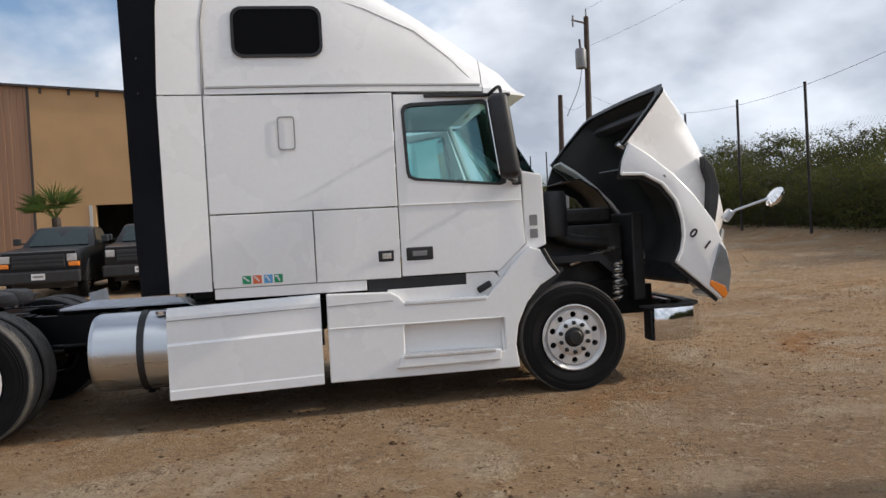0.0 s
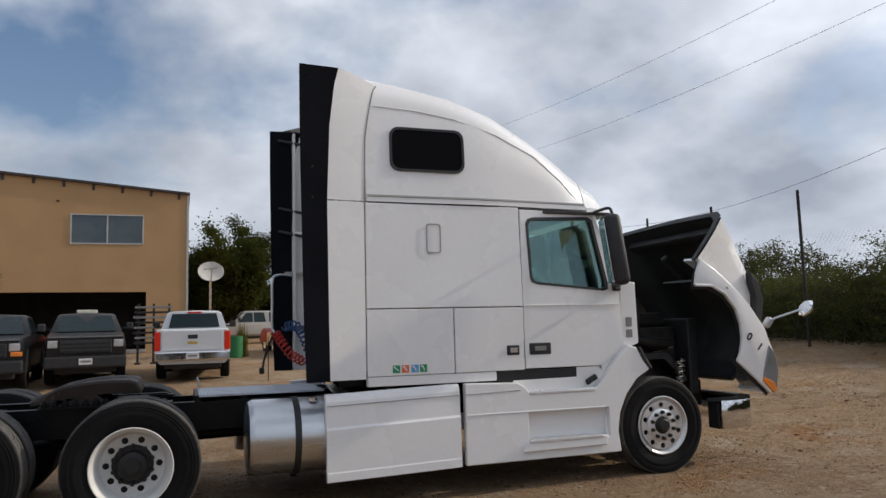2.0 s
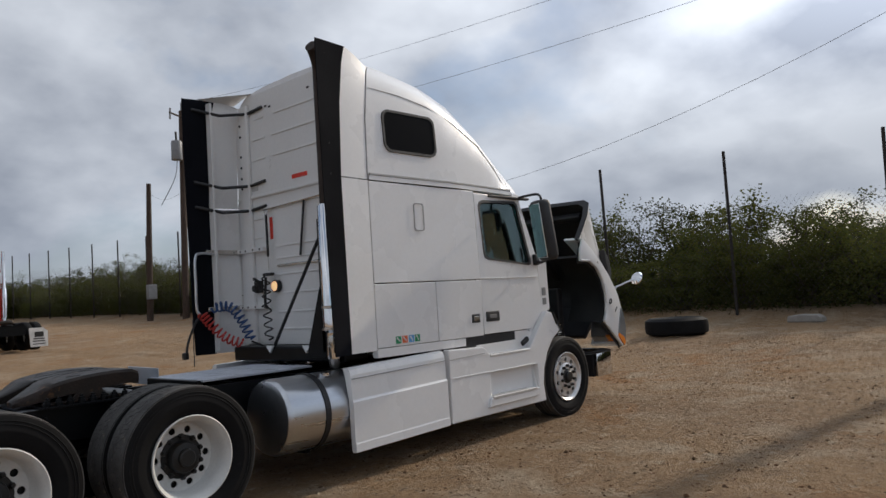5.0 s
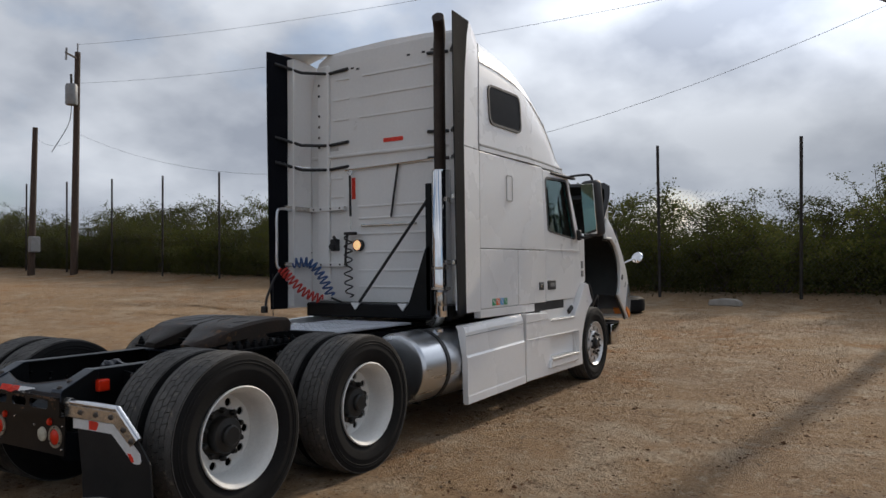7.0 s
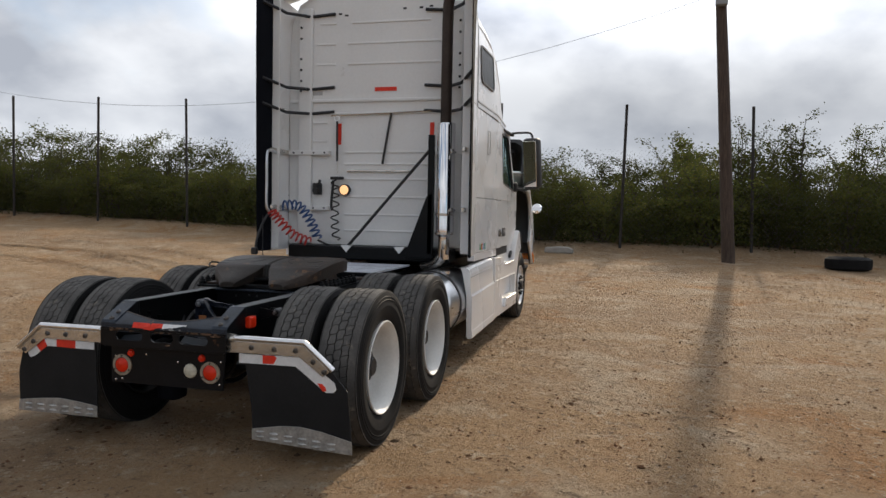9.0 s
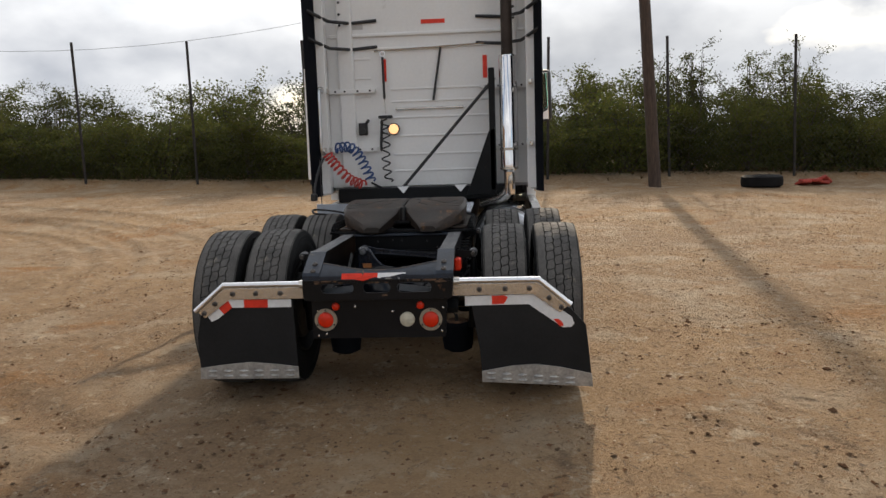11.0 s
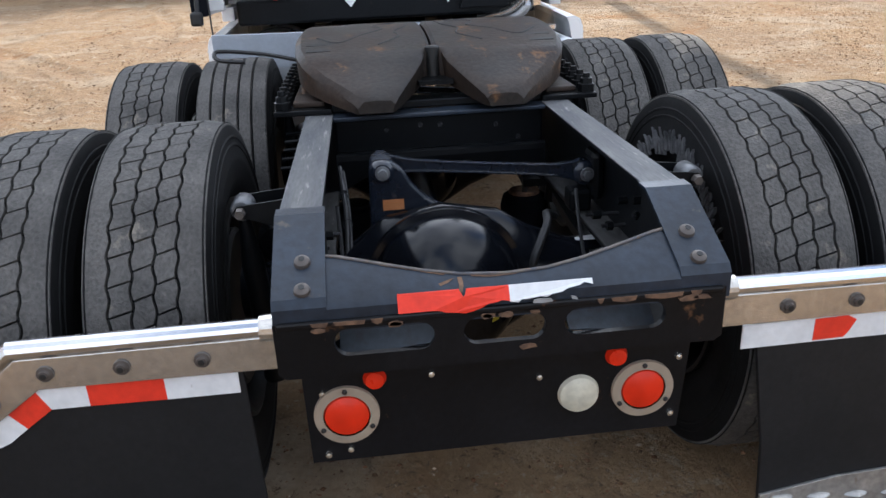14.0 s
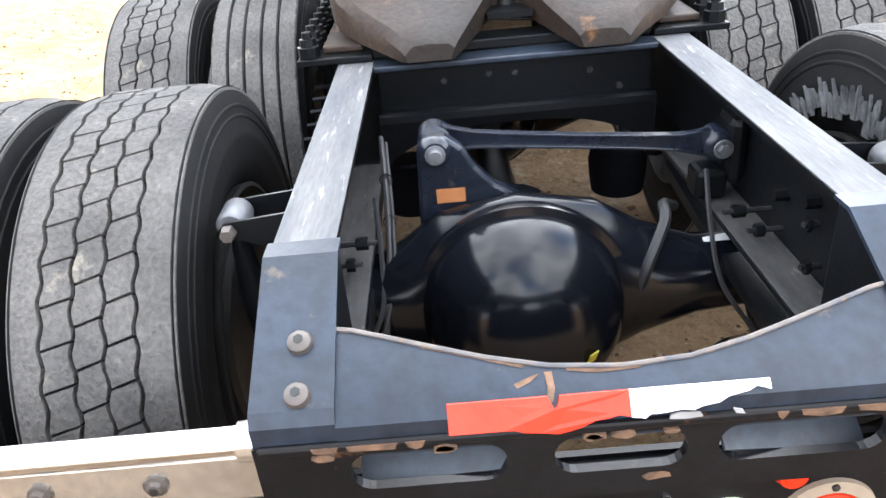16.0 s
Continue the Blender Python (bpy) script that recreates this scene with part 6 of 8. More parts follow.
# ---- fifth wheel ----
FW = ((-5.15, 0.004, 0.384, 1.06, 0.05), (-5.18, 0.004, 0.452, 1.12, 0.09), (-5.24, 0.004, 0.48, 1.145, 0.11), (-5.4, 0.004, 0.497, 1.152, 0.12), (-5.55, 0.004, 0.503, 1.146, 0.12), (-5.64, 0.004, 0.503, 1.138, 0.12), (-5.76, 0.004, 0.497, 1.12, 0.12), (-5.82, 0.006, 0.486, 1.107, 0.115), (-5.84, 0.03, 0.48, 1.102, 0.11), (-5.875, 0.038, 0.469, 1.09, 0.105), (-5.9, 0.048, 0.452, 1.075, 0.1), (-5.96, 0.08, 0.407, 1.045, 0.085), (-6.03, 0.118, 0.339, 1.012, 0.07), (-6.085, 0.146, 0.296, 0.988, 0.055), (-6.1, 0.156, 0.282, 0.975, 0.04))
fw_top = lambda x: lerp_table(-x, [(-r[0], r[3]) for r in FW])


def fw_half(s):
    rings = []
    for x, yi, yo, z, t in FW:
        yi_low = yi + 0.012 if x < -5.83 else yi
        rings.append([(x, s * yi, z - 0.012), (x, s * (yi + 0.014), z), (x, s * (yi + 0.5 * (yo - yi)), z + 0.003), (x, s * (yo - 0.022), z), (x, s * yo, z - 0.022), (x, s * (yo - 0.006), z - t), (x, s * yi_low, z - t)])
    return loft(rings)


fw = part("fifth_wheel", join(fw_half(1), fw_half(-1)), GREASE, truck, "greasy rusted fifth-wheel coupling plate", True)
for s in (-1, 1):
    for x in (-5.73, -5.80):
        part("slot", moved(box(-0.012, 0.012, -0.045, 0.045, -0.002, 0.0022), pose(x, s * 0.41, fw_top(x), 0, -11, 0)), HUB_BLACK, fw)
part("throat_mouth", lathe([(0.0, fw_top(-5.82) + 0.005), (0.022, fw_top(-5.82) + 0.005), (0.026, fw_top(-5.82)), (0.026, 1.0)], (-5.822, 0.0, 0), "z", 18), HUB_BLACK, fw)
part("jaw", lathe([(0.0, 1.07), (0.04, 1.07), (0.04, 0.99), (0.0, 0.99)], (-5.70, 0, 0), "z", 20), HUB_BLACK, fw)
part("throat", prism([(-5.68, 0.04), (-5.90, 0.07), (-5.94, 0.06), (-5.94, -0.06), (-5.90, -0.07), (-5.68, -0.04)], "z", 0.99, 1.005), FRAME, fw)
for s in (-1, 1):
    fix = (lambda b: b) if s < 0 else mirrored
    part("pivot_block", fix(prism([(-5.78, 0.935), (-5.42, 0.935), (-5.52, 1.04), (-5.68, 1.03)], "y", -0.49, -0.38, 0.01)), GREASE, fw)
    for path in (((-5.5, -0.10), (-5.62, -0.18), (-5.72, -0.15), (-5.82, -0.22), (-5.92, -0.30), (-5.84, -0.37)), ((-5.55, -0.05), (-5.68, -0.07), (-5.78, -0.11), (-5.87, -0.10), (-5.97, -0.17))):
        part("oil_groove", fix(tube(arc_points([(x, y, fw_top(x) + 0.001) for x, y in [(u + 0.2, v * 1.13) for u, v in path]], 5), 0.0045, 6)), HUB_BLACK, fw)
    base = part("slide_base", fix(box(-5.98, -4.86, -0.575, -0.375, 0.917, 0.935, 0.003)), FRAME, truck, "fifth-wheel slide base plate")
    part("slide_bar", fix(box(-5.93, -4.91, -0.51, -0.40, 0.936, 0.955, 0.005)), GREASE, base)
    for k in range(9):
        x = -5.94 + 0.085 * k
        st = part("clamp_bolt", fix(lathe([(0.0, 1.0), (0.013, 1.0), (0.014, 0.985), (0.022, 0.983), (0.024, 0.965), (0.03, 0.962), (0.03, 0.936)], (x, -0.545, 0), "z", 8)), FRAME, base)
part("base_cross", box(-5.96, -5.86, -0.375, 0.375, 0.917, 0.945, 0.005), FRAME, truck)
part("base_cross", box(-5.4, -5.1, -0.375, 0.375, 0.917, 0.945, 0.005), FRAME, truck)
part("release_handle", tube(arc_points([(-5.35, 0.50, 1.02), (-5.3, 0.66, 1.05), (-5.28, 0.84, 1.07), (-5.31, 0.87, 1.06), (-5.35, 0.84, 1.04), (-5.36, 0.74, 1.03)], 4), 0.009, 6), HUB_BLACK, truck, "bent release handle")

# ---- front: engine, bumper, tilted hood ----
part("engine_block", box(-0.2, 0.95, -0.34, 0.34, 0.75, 1.5, 0.04), ENGINE, truck, "dark oily engine block")
part("valve_cover", box(-0.15, 0.9, -0.2, 0.2, 1.5, 1.68, 0.05), ENGINE, truck)
part("intake_pipe", tube(arc_points([(0.7, -0.45, 1.3), (0.3, -0.5, 1.35), (0.0, -0.55, 1.5), (-0.1, -0.6, 1.7)], 5), 0.07, 14), ENGINE, truck, smooth=True)
part("air_filter", lathe([(0.0, -0.05), (0.15, -0.05), (0.16, 0.0), (0.16, 0.35), (0.14, 0.4), (0.0, 0.4)], (0.1, -0.55, 1.45), "z", 24), BLACK_PLASTIC, truck, smooth=True)
part("coolant_pipe", tube(arc_points([(0.9, -0.3, 1.25), (0.6, -0.42, 1.2), (0.3, -0.45, 1.1)], 5), 0.035, 10), STEEL_PLATE, truck, smooth=True)
part("radiator", box(0.95, 1.08, -0.55, 0.55, 0.7, 1.6, 0.02), BLACK_PLASTIC, truck)
part("front_axle", box(-0.02, 0.14, -0.9, 0.9, 0.42, 0.52, 0.02), FRAME, truck)
for s in (-1, 1):
    fix = (lambda b: b) if s < 0 else mirrored
    sp = part("front_spring", fix(tube(arc_points([(-0.6, -0.42, 0.60), (0.06, -0.42, 0.50), (0.75, -0.42, 0.62)], 6), 0.03, 6)), FRAME, truck)
    part("wheel_well", fix(prism([(-0.35, 1.0), (-0.1, 1.2), (0.6, 1.2), (0.85, 0.9), (0.85, 0.86), (0.55, 1.13), (-0.05, 1.13), (-0.3, 0.92)], "y", -0.62, -0.36)), BLACK_PLASTIC, truck)
    st = part("coil_shock", fix(coil([(0.72, -0.66, 0.72), (0.74, -0.66, 1.12)], 0.05, 7, 0.011)), STEEL_PLATE, truck, "coil of a front shock")
    part("frame_horn", fix(box(0.75, 1.2, -0.42, -0.34, 0.55, 0.85, 0.01)), FRAME, truck)
    part("tow_bracket", fix(box(0.86, 1.0, -1.12, -0.95, 0.36, 0.66, 0.01)), BLACK_PLASTIC, truck)
bump_out = [(0.875, -1.17), (1.05, -1.185), (1.28, -1.15), (1.42, -0.98), (1.475, -0.6), (1.49, 0), (1.475, 0.6), (1.42, 0.98), (1.28, 1.15), (1.05, 1.185), (0.875, 1.17)]
bump_in = [(x - (0.03 if abs(y) < 1.1 else 0.0), y * 0.975) for x, y in bump_out[::-1]]
bumper = part("front_bumper", bevel(prism(bump_out + bump_in, "z", 0.36, 0.675), 0.008, 2, 50), CHROME, truck, "chromed steel front bumper", True)
part("bumper_top", prism([(x, y * 1.005) for x, y in bump_out] + [(x - 0.10, y * 0.9) for x, y in bump_out[::-1]], "z", 0.676, 0.70), BLACK_PLASTIC, bumper)

PIVOT, TILT_DEG = Vector((1.50, 0, 0.60)), 41.0
tilt = Matrix.Translation(PIVOT) @ Matrix.Rotation(radians(TILT_DEG), 4, "Y") @ Matrix.Translation(-PIVOT)


def hood_ring(x, shrink=0.0):
    zt = lerp_table(x, [(-0.22, 2.06), (0.05, 2.035), (0.35, 1.95), (0.64, 1.85), (0.9, 1.745), (1.07, 1.675), (1.2, 1.60), (1.28, 1.45), (1.33, 1.2)]) - shrink
    w = lerp_table(x, [(-0.22, 1.16), (0.0, 1.08), (0.3, 1.02), (0.8, 0.96), (1.1, 0.88), (1.25, 0.78), (1.33, 0.7)]) - shrink
    zb = lerp_table(x, [(-0.22, 1.28), (0.9, 1.22), (1.2, 1.0), (1.33, 0.85)])
    half = [(w, zb), (w - 0.005, zb + 0.3 * (zt - zb)), (w - 0.025, zb + 0.62 * (zt - zb)), (w - 0.07, zt - 0.10), (w - 0.18, zt - 0.02), (w * 0.4, zt), (0.0, zt + 0.01)]
    return [(x, -y, z) for y, z in half] + [(x, y, z) for y, z in half[-2::-1]]


def tilted(bm):
    return moved(bm, tilt)


hx = [-0.2, -0.05, 0.1, 0.3, 0.5, 0.7, 0.88, 1.03, 1.14, 1.22, 1.28, 1.32]
hood = part("hood", tilted(loft([hood_ring(x) for x in hx], loop=False)), WHITE, truck, "white engine hood tilted forward, black inside", True)
part("hood_lining", tilted(loft([hood_ring(x, 0.022) for x in hx], loop=False)), DARK_HOOD, hood, smooth=True)
part("rear_edge", tilted(loft([hood_ring(-0.2), hood_ring(-0.2, 0.03), hood_ring(-0.235, 0.06), hood_ring(-0.235, -0.01)], loop=False)), BLACK_PLASTIC, hood)
part("lining_beam", tilted(box(-0.1, 0.0, -0.9, 0.9, 1.86, 1.96, 0.02)), DARK_HOOD, hood)
part("lining_rib", tilted(box(0.0, 1.0, -0.05, 0.05, 1.62, 1.7, 0.02)), DARK_HOOD, hood)
fender_out = [(-0.2, 1.315), (0.035, 1.35), (0.35, 1.36), (0.62, 1.335), (0.94, 1.265), (1.13, 1.16), (1.22, 1.12), (1.36, 1.0), (1.45, 0.85), (1.46, 0.715), (0.868, 0.715), (0.845, 0.82), (0.775, 0.95), (0.66, 1.07), (0.51, 1.165), (0.3, 1.205), (0.10, 1.16), (-0.07, 1.02), (-0.14, 1.14)]
for s in (-1, 1):
    fix = (lambda b: b) if s < 0 else mirrored
    outer_skin = bevel(prism(fender_out, "y", -1.205, -1.165), 0.015, 3, 50)
    fender = part("fender", fix(tilted(outer_skin)), WHITE, hood, "white front fender of the hood", True)
    crown_pts = fender_out[:7]
    part("fender_top", fix(tilted(loft([[(x, -1.20, z - 0.012), (x, -1.15, z + 0.012), (x, -0.9, z + 0.03), (x, -0.9, z + 0.0), (x, -1.16, z - 0.03)] for x, z in crown_pts]))), WHITE, fender, smooth=True)
    part("fender_nose", fix(tilted(prism([(1.22, 1.12), (1.36, 1.0), (1.45, 0.85), (1.46, 0.715), (1.40, 0.715), (1.36, 0.85), (1.28, 0.98), (1.18, 1.08)], "y", -1.2, -0.7, 0.01))), WHITE, fender, smooth=True)
    part("fender_lining", fix(tilted(prism([(x * 0.985 + 0.008, z - 0.035) for x, z in fender_out], "y", -1.163, -1.15))), DARK_HOOD, fender)
    inner = [(0.86, 0.70), (0.80, 0.95), (0.66, 1.10), (0.51, 1.20), (0.3, 1.25), (0.05, 1.22), (-0.10, 1.06)]
    part("arch_liner", fix(tilted(loft([[(x, -1.15, z), (x, -0.6, z + 0.02), (x, -0.6, z + 0.04), (x, -1.15, z + 0.02)] for x, z in inner]))), DARK_HOOD, fender, smooth=True)
    arch = [(0.868, 0.715), (0.845, 0.82), (0.775, 0.95), (0.66, 1.07), (0.51, 1.165), (0.3, 1.205), (0.10, 1.16), (-0.07, 1.02)]
    part("arch_lip", fix(tilted(tube([(x, -1.205, z + 0.012) for x, z in arch], 0.016, 6))), WHITE, fender)
    part("air_intake", fix(tilted(prism([(0.52, 1.755), (0.66, 1.735), (0.84, 1.62), (0.95, 1.45), (1.065, 1.235), (0.96, 1.275), (0.82, 1.47), (0.73, 1.59), (0.60, 1.67)], "y", -1.04, -0.94, 0.008))), BLACK_PLASTIC, hood, "black hood side air intake")
    lampf = part("headlight", fix(tilted(prism([(1.10, 1.135), (1.2, 1.12), (1.37, 0.99), (1.465, 0.83), (1.465, 0.74), (1.27, 0.76), (1.21, 0.87)], "y", -1.216, -0.75, 0.01))), mat("headlight_lens", (0.25, 0.26, 0.27), 0.12, 0.3, var=0.1, coat=0.6), hood, "clear headlight")
    part("turn_signal", fix(tilted(prism([(1.25, 0.80), (1.40, 0.84), (1.468, 0.80), (1.468, 0.742), (1.27, 0.757)], "y", -1.222, -1.0, 0.006))), AMBER_LENS, lampf, "amber turn signal")
    for ch, x in (("0", 0.84), ("1", 1.02)):
        o = text_part("numeral", ch, 0.125, tilt @ (Matrix.Translation((x - 0.035, -1.2085, 1.0)) @ Matrix.Rotation(radians(90), 4, "X")) if s < 0 else tilt @ (Matrix.Translation((x + 0.035, 1.2085, 1.0)) @ Matrix.Rotation(radians(180), 4, "Z") @ Matrix.Rotation(radians(90), 4, "X")), NUMERAL, hood)
    part("badge_dot", fix(tilted(box(0.26, 0.29, -1.209, -1.203, 1.275, 1.295, 0.002))), GREY_VENT, fender)
    hm = part("hood_mirror", fix(tilted(moved(lathe([(0.0, -0.03), (0.07, -0.028), (0.092, 0.0), (0.08, 0.035), (0.04, 0.06), (0.0, 0.065)], (0, 0, 0), "x", 24), Matrix.Translation((1.29, -1.17, 1.85)) @ Matrix.Diagonal((1, 1, 1.25, 1))))), CHROME, hood, "chrome convex hood mirror", True)
    part("mirror_stalk", fix(tilted(tube([(1.11, -0.97, 1.48), (1.13, -1.0, 1.56), (1.27, -1.14, 1.81)], 0.014, 8))), BRUSHED, hm)
    part("stalk_foot", fix(tilted(box(1.07, 1.15, -1.0, -0.93, 1.42, 1.54, 0.015))), BRUSHED, hm)
grille = part("grille", tilted(prism([(-0.62, 0.78), (0.62, 0.78), (0.68, 1.35), (0.55, 1.5), (-0.55, 1.5), (-0.68, 1.35)], "x", 1.30, 1.37, 0.02)), BLACK_PLASTIC, hood)
part("grille_bar", tilted(tube([(1.385, -0.6, 0.85), (1.385, 0.6, 1.42)], 0.02, 8)), CHROME, grille)
for k in range(7):
    part("grille_slat", tilted(box(1.365, 1.378, -0.6, 0.6, 0.84 + 0.09 * k, 0.86 + 0.09 * k, 0.004)), CHROME, grille)

# ---- tan building with an open garage ----
STUCCO = mat("tan_stucco", (0.47, 0.30, 0.15), 0.9, var=0.06, scale=0.7, fine=22, bump=0.25, tint=(0.42, 0.27, 0.135), dirt=(0.34, 0.22, 0.11), dirt_at=0.70, spec=0.2)
RIBBED = mat("brown_ribbed_metal", (0.33, 0.19, 0.11), 0.55, var=0.08, scale=0.8, bump=0.03, tint=(0.27, 0.15, 0.085), stretch=(3, 1, 0.2))
TRIM_GREY = mat("pale_metal_trim", (0.5, 0.5, 0.48), 0.5, var=0.08, scale=3)
DARK_TRIM = mat("dark_roof_trim", (0.05, 0.04, 0.035), 0.6, var=0.1)
# dark colour that deepens the shade on the bay's inner linings
BAY_SHADE_GREY = mat("bay_shade_grey", (0.12, 0.11, 0.10), 0.9, var=0.15, scale=2)
CONCRETE = mat("grey_concrete", (0.34, 0.32, 0.29), 0.9, var=0.12, scale=4, bump=0.1)
BX0, BX1, BY = -15.82, -4.6, 30.5
roof_at = lambda x: 8.46 - 0.088 * (x - BX1)
building = thing("garage_building", "tan stucco garage building with an upper window and open bay", "building", kind="structure")
front = [(BX0, 0.2), (BX1, 0.2), (BX1, roof_at(BX1)), (BX0, roof_at(BX0))]
door_hole = [(-13.05, 0.21), (-6.43, 0.21), (-6.43, 3.68), (-13.05, 3.7)]
win_hole = [(-9.77, 5.99), (-6.61, 5.99), (-6.61, 7.37), (-9.77, 7.37)]
part("wall_front", plate(front, [door_hole, win_hole], "y", BY, BY + 0.25), STUCCO, building)
part("wall_east", box(BX1 - 0.25, BX1 - 0.002, BY + 0.252, BY + 14, 0.2, roof_at(BX1)), STUCCO, building)
part("wall_back", box(-24, BX1 - 0.26, BY + 13.75, BY + 14, 0.2, 8.4), STUCCO, building)
mw = part("metal_wall", plate([(-24, 0.2), (BX0 - 0.06, 0.2), (BX0 - 0.06, roof_at(BX0)), (-24, roof_at(-24))], [], "y", BY + 0.05, BY + 0.2), RIBBED, building, "reddish brown ribbed metal wall")
for k in range(27):
    x = -23.9 + 0.3 * k
    part("rib", box(x, x + 0.07, BY + 0.015, BY + 0.052, 0.3, roof_at(x + 0.07) - 0.02), RIBBED, mw)
part("corner_flashing", box(BX0 - 0.06, BX0 + 0.06, BY - 0.02, BY + 0.05, 0.3, roof_at(BX0) - 0.01), DARK_TRIM, building)
part("corner_trim", box(BX1 - 0.02, BX1 + 0.08, BY - 0.03, BY + 0.3, 0.3, roof_at(BX1) - 0.02), TRIM_GREY, building)
part("roof", prism([(-24.3, roof_at(-24.3)), (BX1 + 0.12, roof_at(BX1 + 0.12)), (BX1 + 0.12, roof_at(BX1) + 0.1), (-24.3, roof_at(-24.3) + 0.11)], "y", BY - 0.16, BY + 14.2), DARK_TRIM, building, "thin dark metal roof edge")
for k in range(9):
    x = -15.3 + 1.28 * k
    part("purlin_end", box(x, x + 0.13, BY - 0.06, BY - 0.003, roof_at(x) - 0.28, roof_at(x) - 0.02, 0.01), DARK_TRIM, building)
part("bay_floor", box(-15.5, -4.9, BY + 0.26, BY + 13.7, 0.7, 0.93), CONCRETE, building)
part("bay_lining", box(-15.6, -15.4, BY + 0.26, BY + 13.7, 0.9, 8.2), BAY_SHADE_GREY, building)
part("bay_ceiling", box(-15.4, -4.9, BY + 0.26, BY + 13.7, 4.3, 4.5), BAY_SHADE_GREY, building)
part("back_lining", box(-15.4, -4.9, BY + 9, BY + 9.1, 0.9, 4.3), BAY_SHADE_GREY, building)
part("door_sill", box(-13.1, -6.4, BY - 0.25, BY + 0.3, 0.78, 0.95, 0.02), CONCRETE, building)
part("post", box(-13.35, -13.2, BY - 0.03, BY - 0.003, 0.9, 3.7), TRIM_GREY, building)
wn = part("window", plate([(-9.80, 5.96), (-6.58, 5.96), (-6.58, 7.40), (-9.80, 7.40)], [[(-9.74, 6.02), (-8.22, 6.02), (-8.22, 7.34), (-9.74, 7.34)], [(-8.17, 6.02), (-6.64, 6.02), (-6.64, 7.34), (-8.17, 7.34)]], "y", BY - 0.03, BY + 0.06), TRIM_GREY, building, "sliding window with pale frame")
WINDOW_GLASS = mat("bluish_window_glass", (0.10, 0.125, 0.14), 0.12, var=0.08, scale=2, bump=0.0)
for x0, x1 in ((-9.74, -8.23), (-8.16, -6.64)):
    part("pane", box(x0, x1, BY + 0.02, BY + 0.03, 6.02, 7.34), WINDOW_GLASS, wn)
    part("blind", box(x0 + 0.02, x1 - 0.02, BY + 0.12, BY + 0.13, 6.0, 7.36), CAB_GREY, wn)
part("wall_lamp", box(-10.4, -10.3, BY - 0.1, BY - 0.003, 7.95, 8.02, 0.01), DARK_TRIM, building)

# satellite dish on a post beside the building
dish_z = ground_z(-3.44, 31.7)
dish = thing("satellite_dish", "white satellite dish on a steel post", "satellite dish", at=(-3.44, 31.7, dish_z))
DISH = mat("dish_white", (0.62, 0.61, 0.58), 0.5, var=0.06, scale=3)
part("post", tube([(0, 0, -0.1), (0, 0, 3.4)], 0.06, 10), STEEL_PLATE, dish)
part("reflector", moved(lathe([(0.0, 0.0), (0.25, -0.02), (0.45, -0.07), (0.62, -0.14), (0.64, -0.13), (0.5, -0.05), (0.0, 0.03)], (0, 0, 0), "y", 36), pose(0, -0.15, 3.9, -12, 0, 4) @ Matrix.Diagonal((1, 1, 0.8, 1))), DISH, dish, smooth=True)
part("feed_arm", tube([(0, -0.2, 3.2), (0, -0.9, 3.55), (0.02, -0.95, 4.0)], 0.03, 8), STEEL_PLATE, dish)
part("feed_bar", tube([(-0.35, -0.42, 4.02), (0.35, -0.42, 4.1)], 0.03, 6), STEEL_PLATE, dish)


# ---- pickups and other vehicles ----
DARK_CAR_GLASS = mat("car_glass", (0.012, 0.024, 0.027), 0.05, var=0.05, bump=0.0, spec=0.35)
PLATE_WHITE = mat("number_plate", (0.7, 0.7, 0.7), 0.5)
LAMP_CLEAR = mat("lamp_clear", (0.5, 0.5, 0.5), 0.1, 0.4, var=0.1)
car_wheel_mesh = {}


def car_wheel(parent, x, y, z, r, side, rim_mat):
    m = pose(x, y, z) if side < 0 else pose(x, y, z, 0, 0, 180)
    key = (round(r, 3), rim_mat.name)
    if key not in car_wheel_mesh:
        w = 0.26
        meshes = []
        for bm, mt in ((lathe([(r * 0.62, -w * 0.4), (r * 0.8, -w * 0.5), (r * 0.95, -w * 0.46), (r, -w * 0.36), (r, w * 0.36), (r * 0.95, w * 0.46), (r * 0.6, w * 0.4)], (0, 0, 0), "y", 28), TYRE_SIDE), (lathe([(r * 0.63, -w * 0.42), (r * 0.56, -w * 0.38), (r * 0.5, -w * 0.3), (r * 0.2, -w * 0.36), (0.0, -w * 0.4)], (0, 0, 0), "y", 24), rim_mat)):
            me = bpy.data.meshes.new("car_wheel")
            bm.to_mesh(me)
            bm.free()
            me.materials.append(mt)
            for poly in me.polygons:
                poly.use_smooth = True
            meshes.append(me)
        car_wheel_mesh[key] = meshes
    a, b = car_wheel_mesh[key]
    top = new("wheel", a)
    top.parent, top.matrix_basis = parent, m
    new("rim", b).parent = top


def car_ring(x, half, sx):
    return [(x, -y * sx, z) for y, z in half] + [(x, y * sx, z) for y, z in half[::-1]]


def raise_belt(c):
    """High flanks under a low glass house, as on a full-size pickup."""
    for o in c.children_recursive:
        if o.type == "MESH" and not o.name.startswith(("wheel", "rim")) or o.name.startswith("wheel_arch"):
            for v in o.data.vertices:
                z = v.co.z
                v.co.z = z if z < 0.42 else 0.42 + (z - 0.42) * 1.22 if z < 1.2 else 1.372 + (z - 1.2) * 0.8


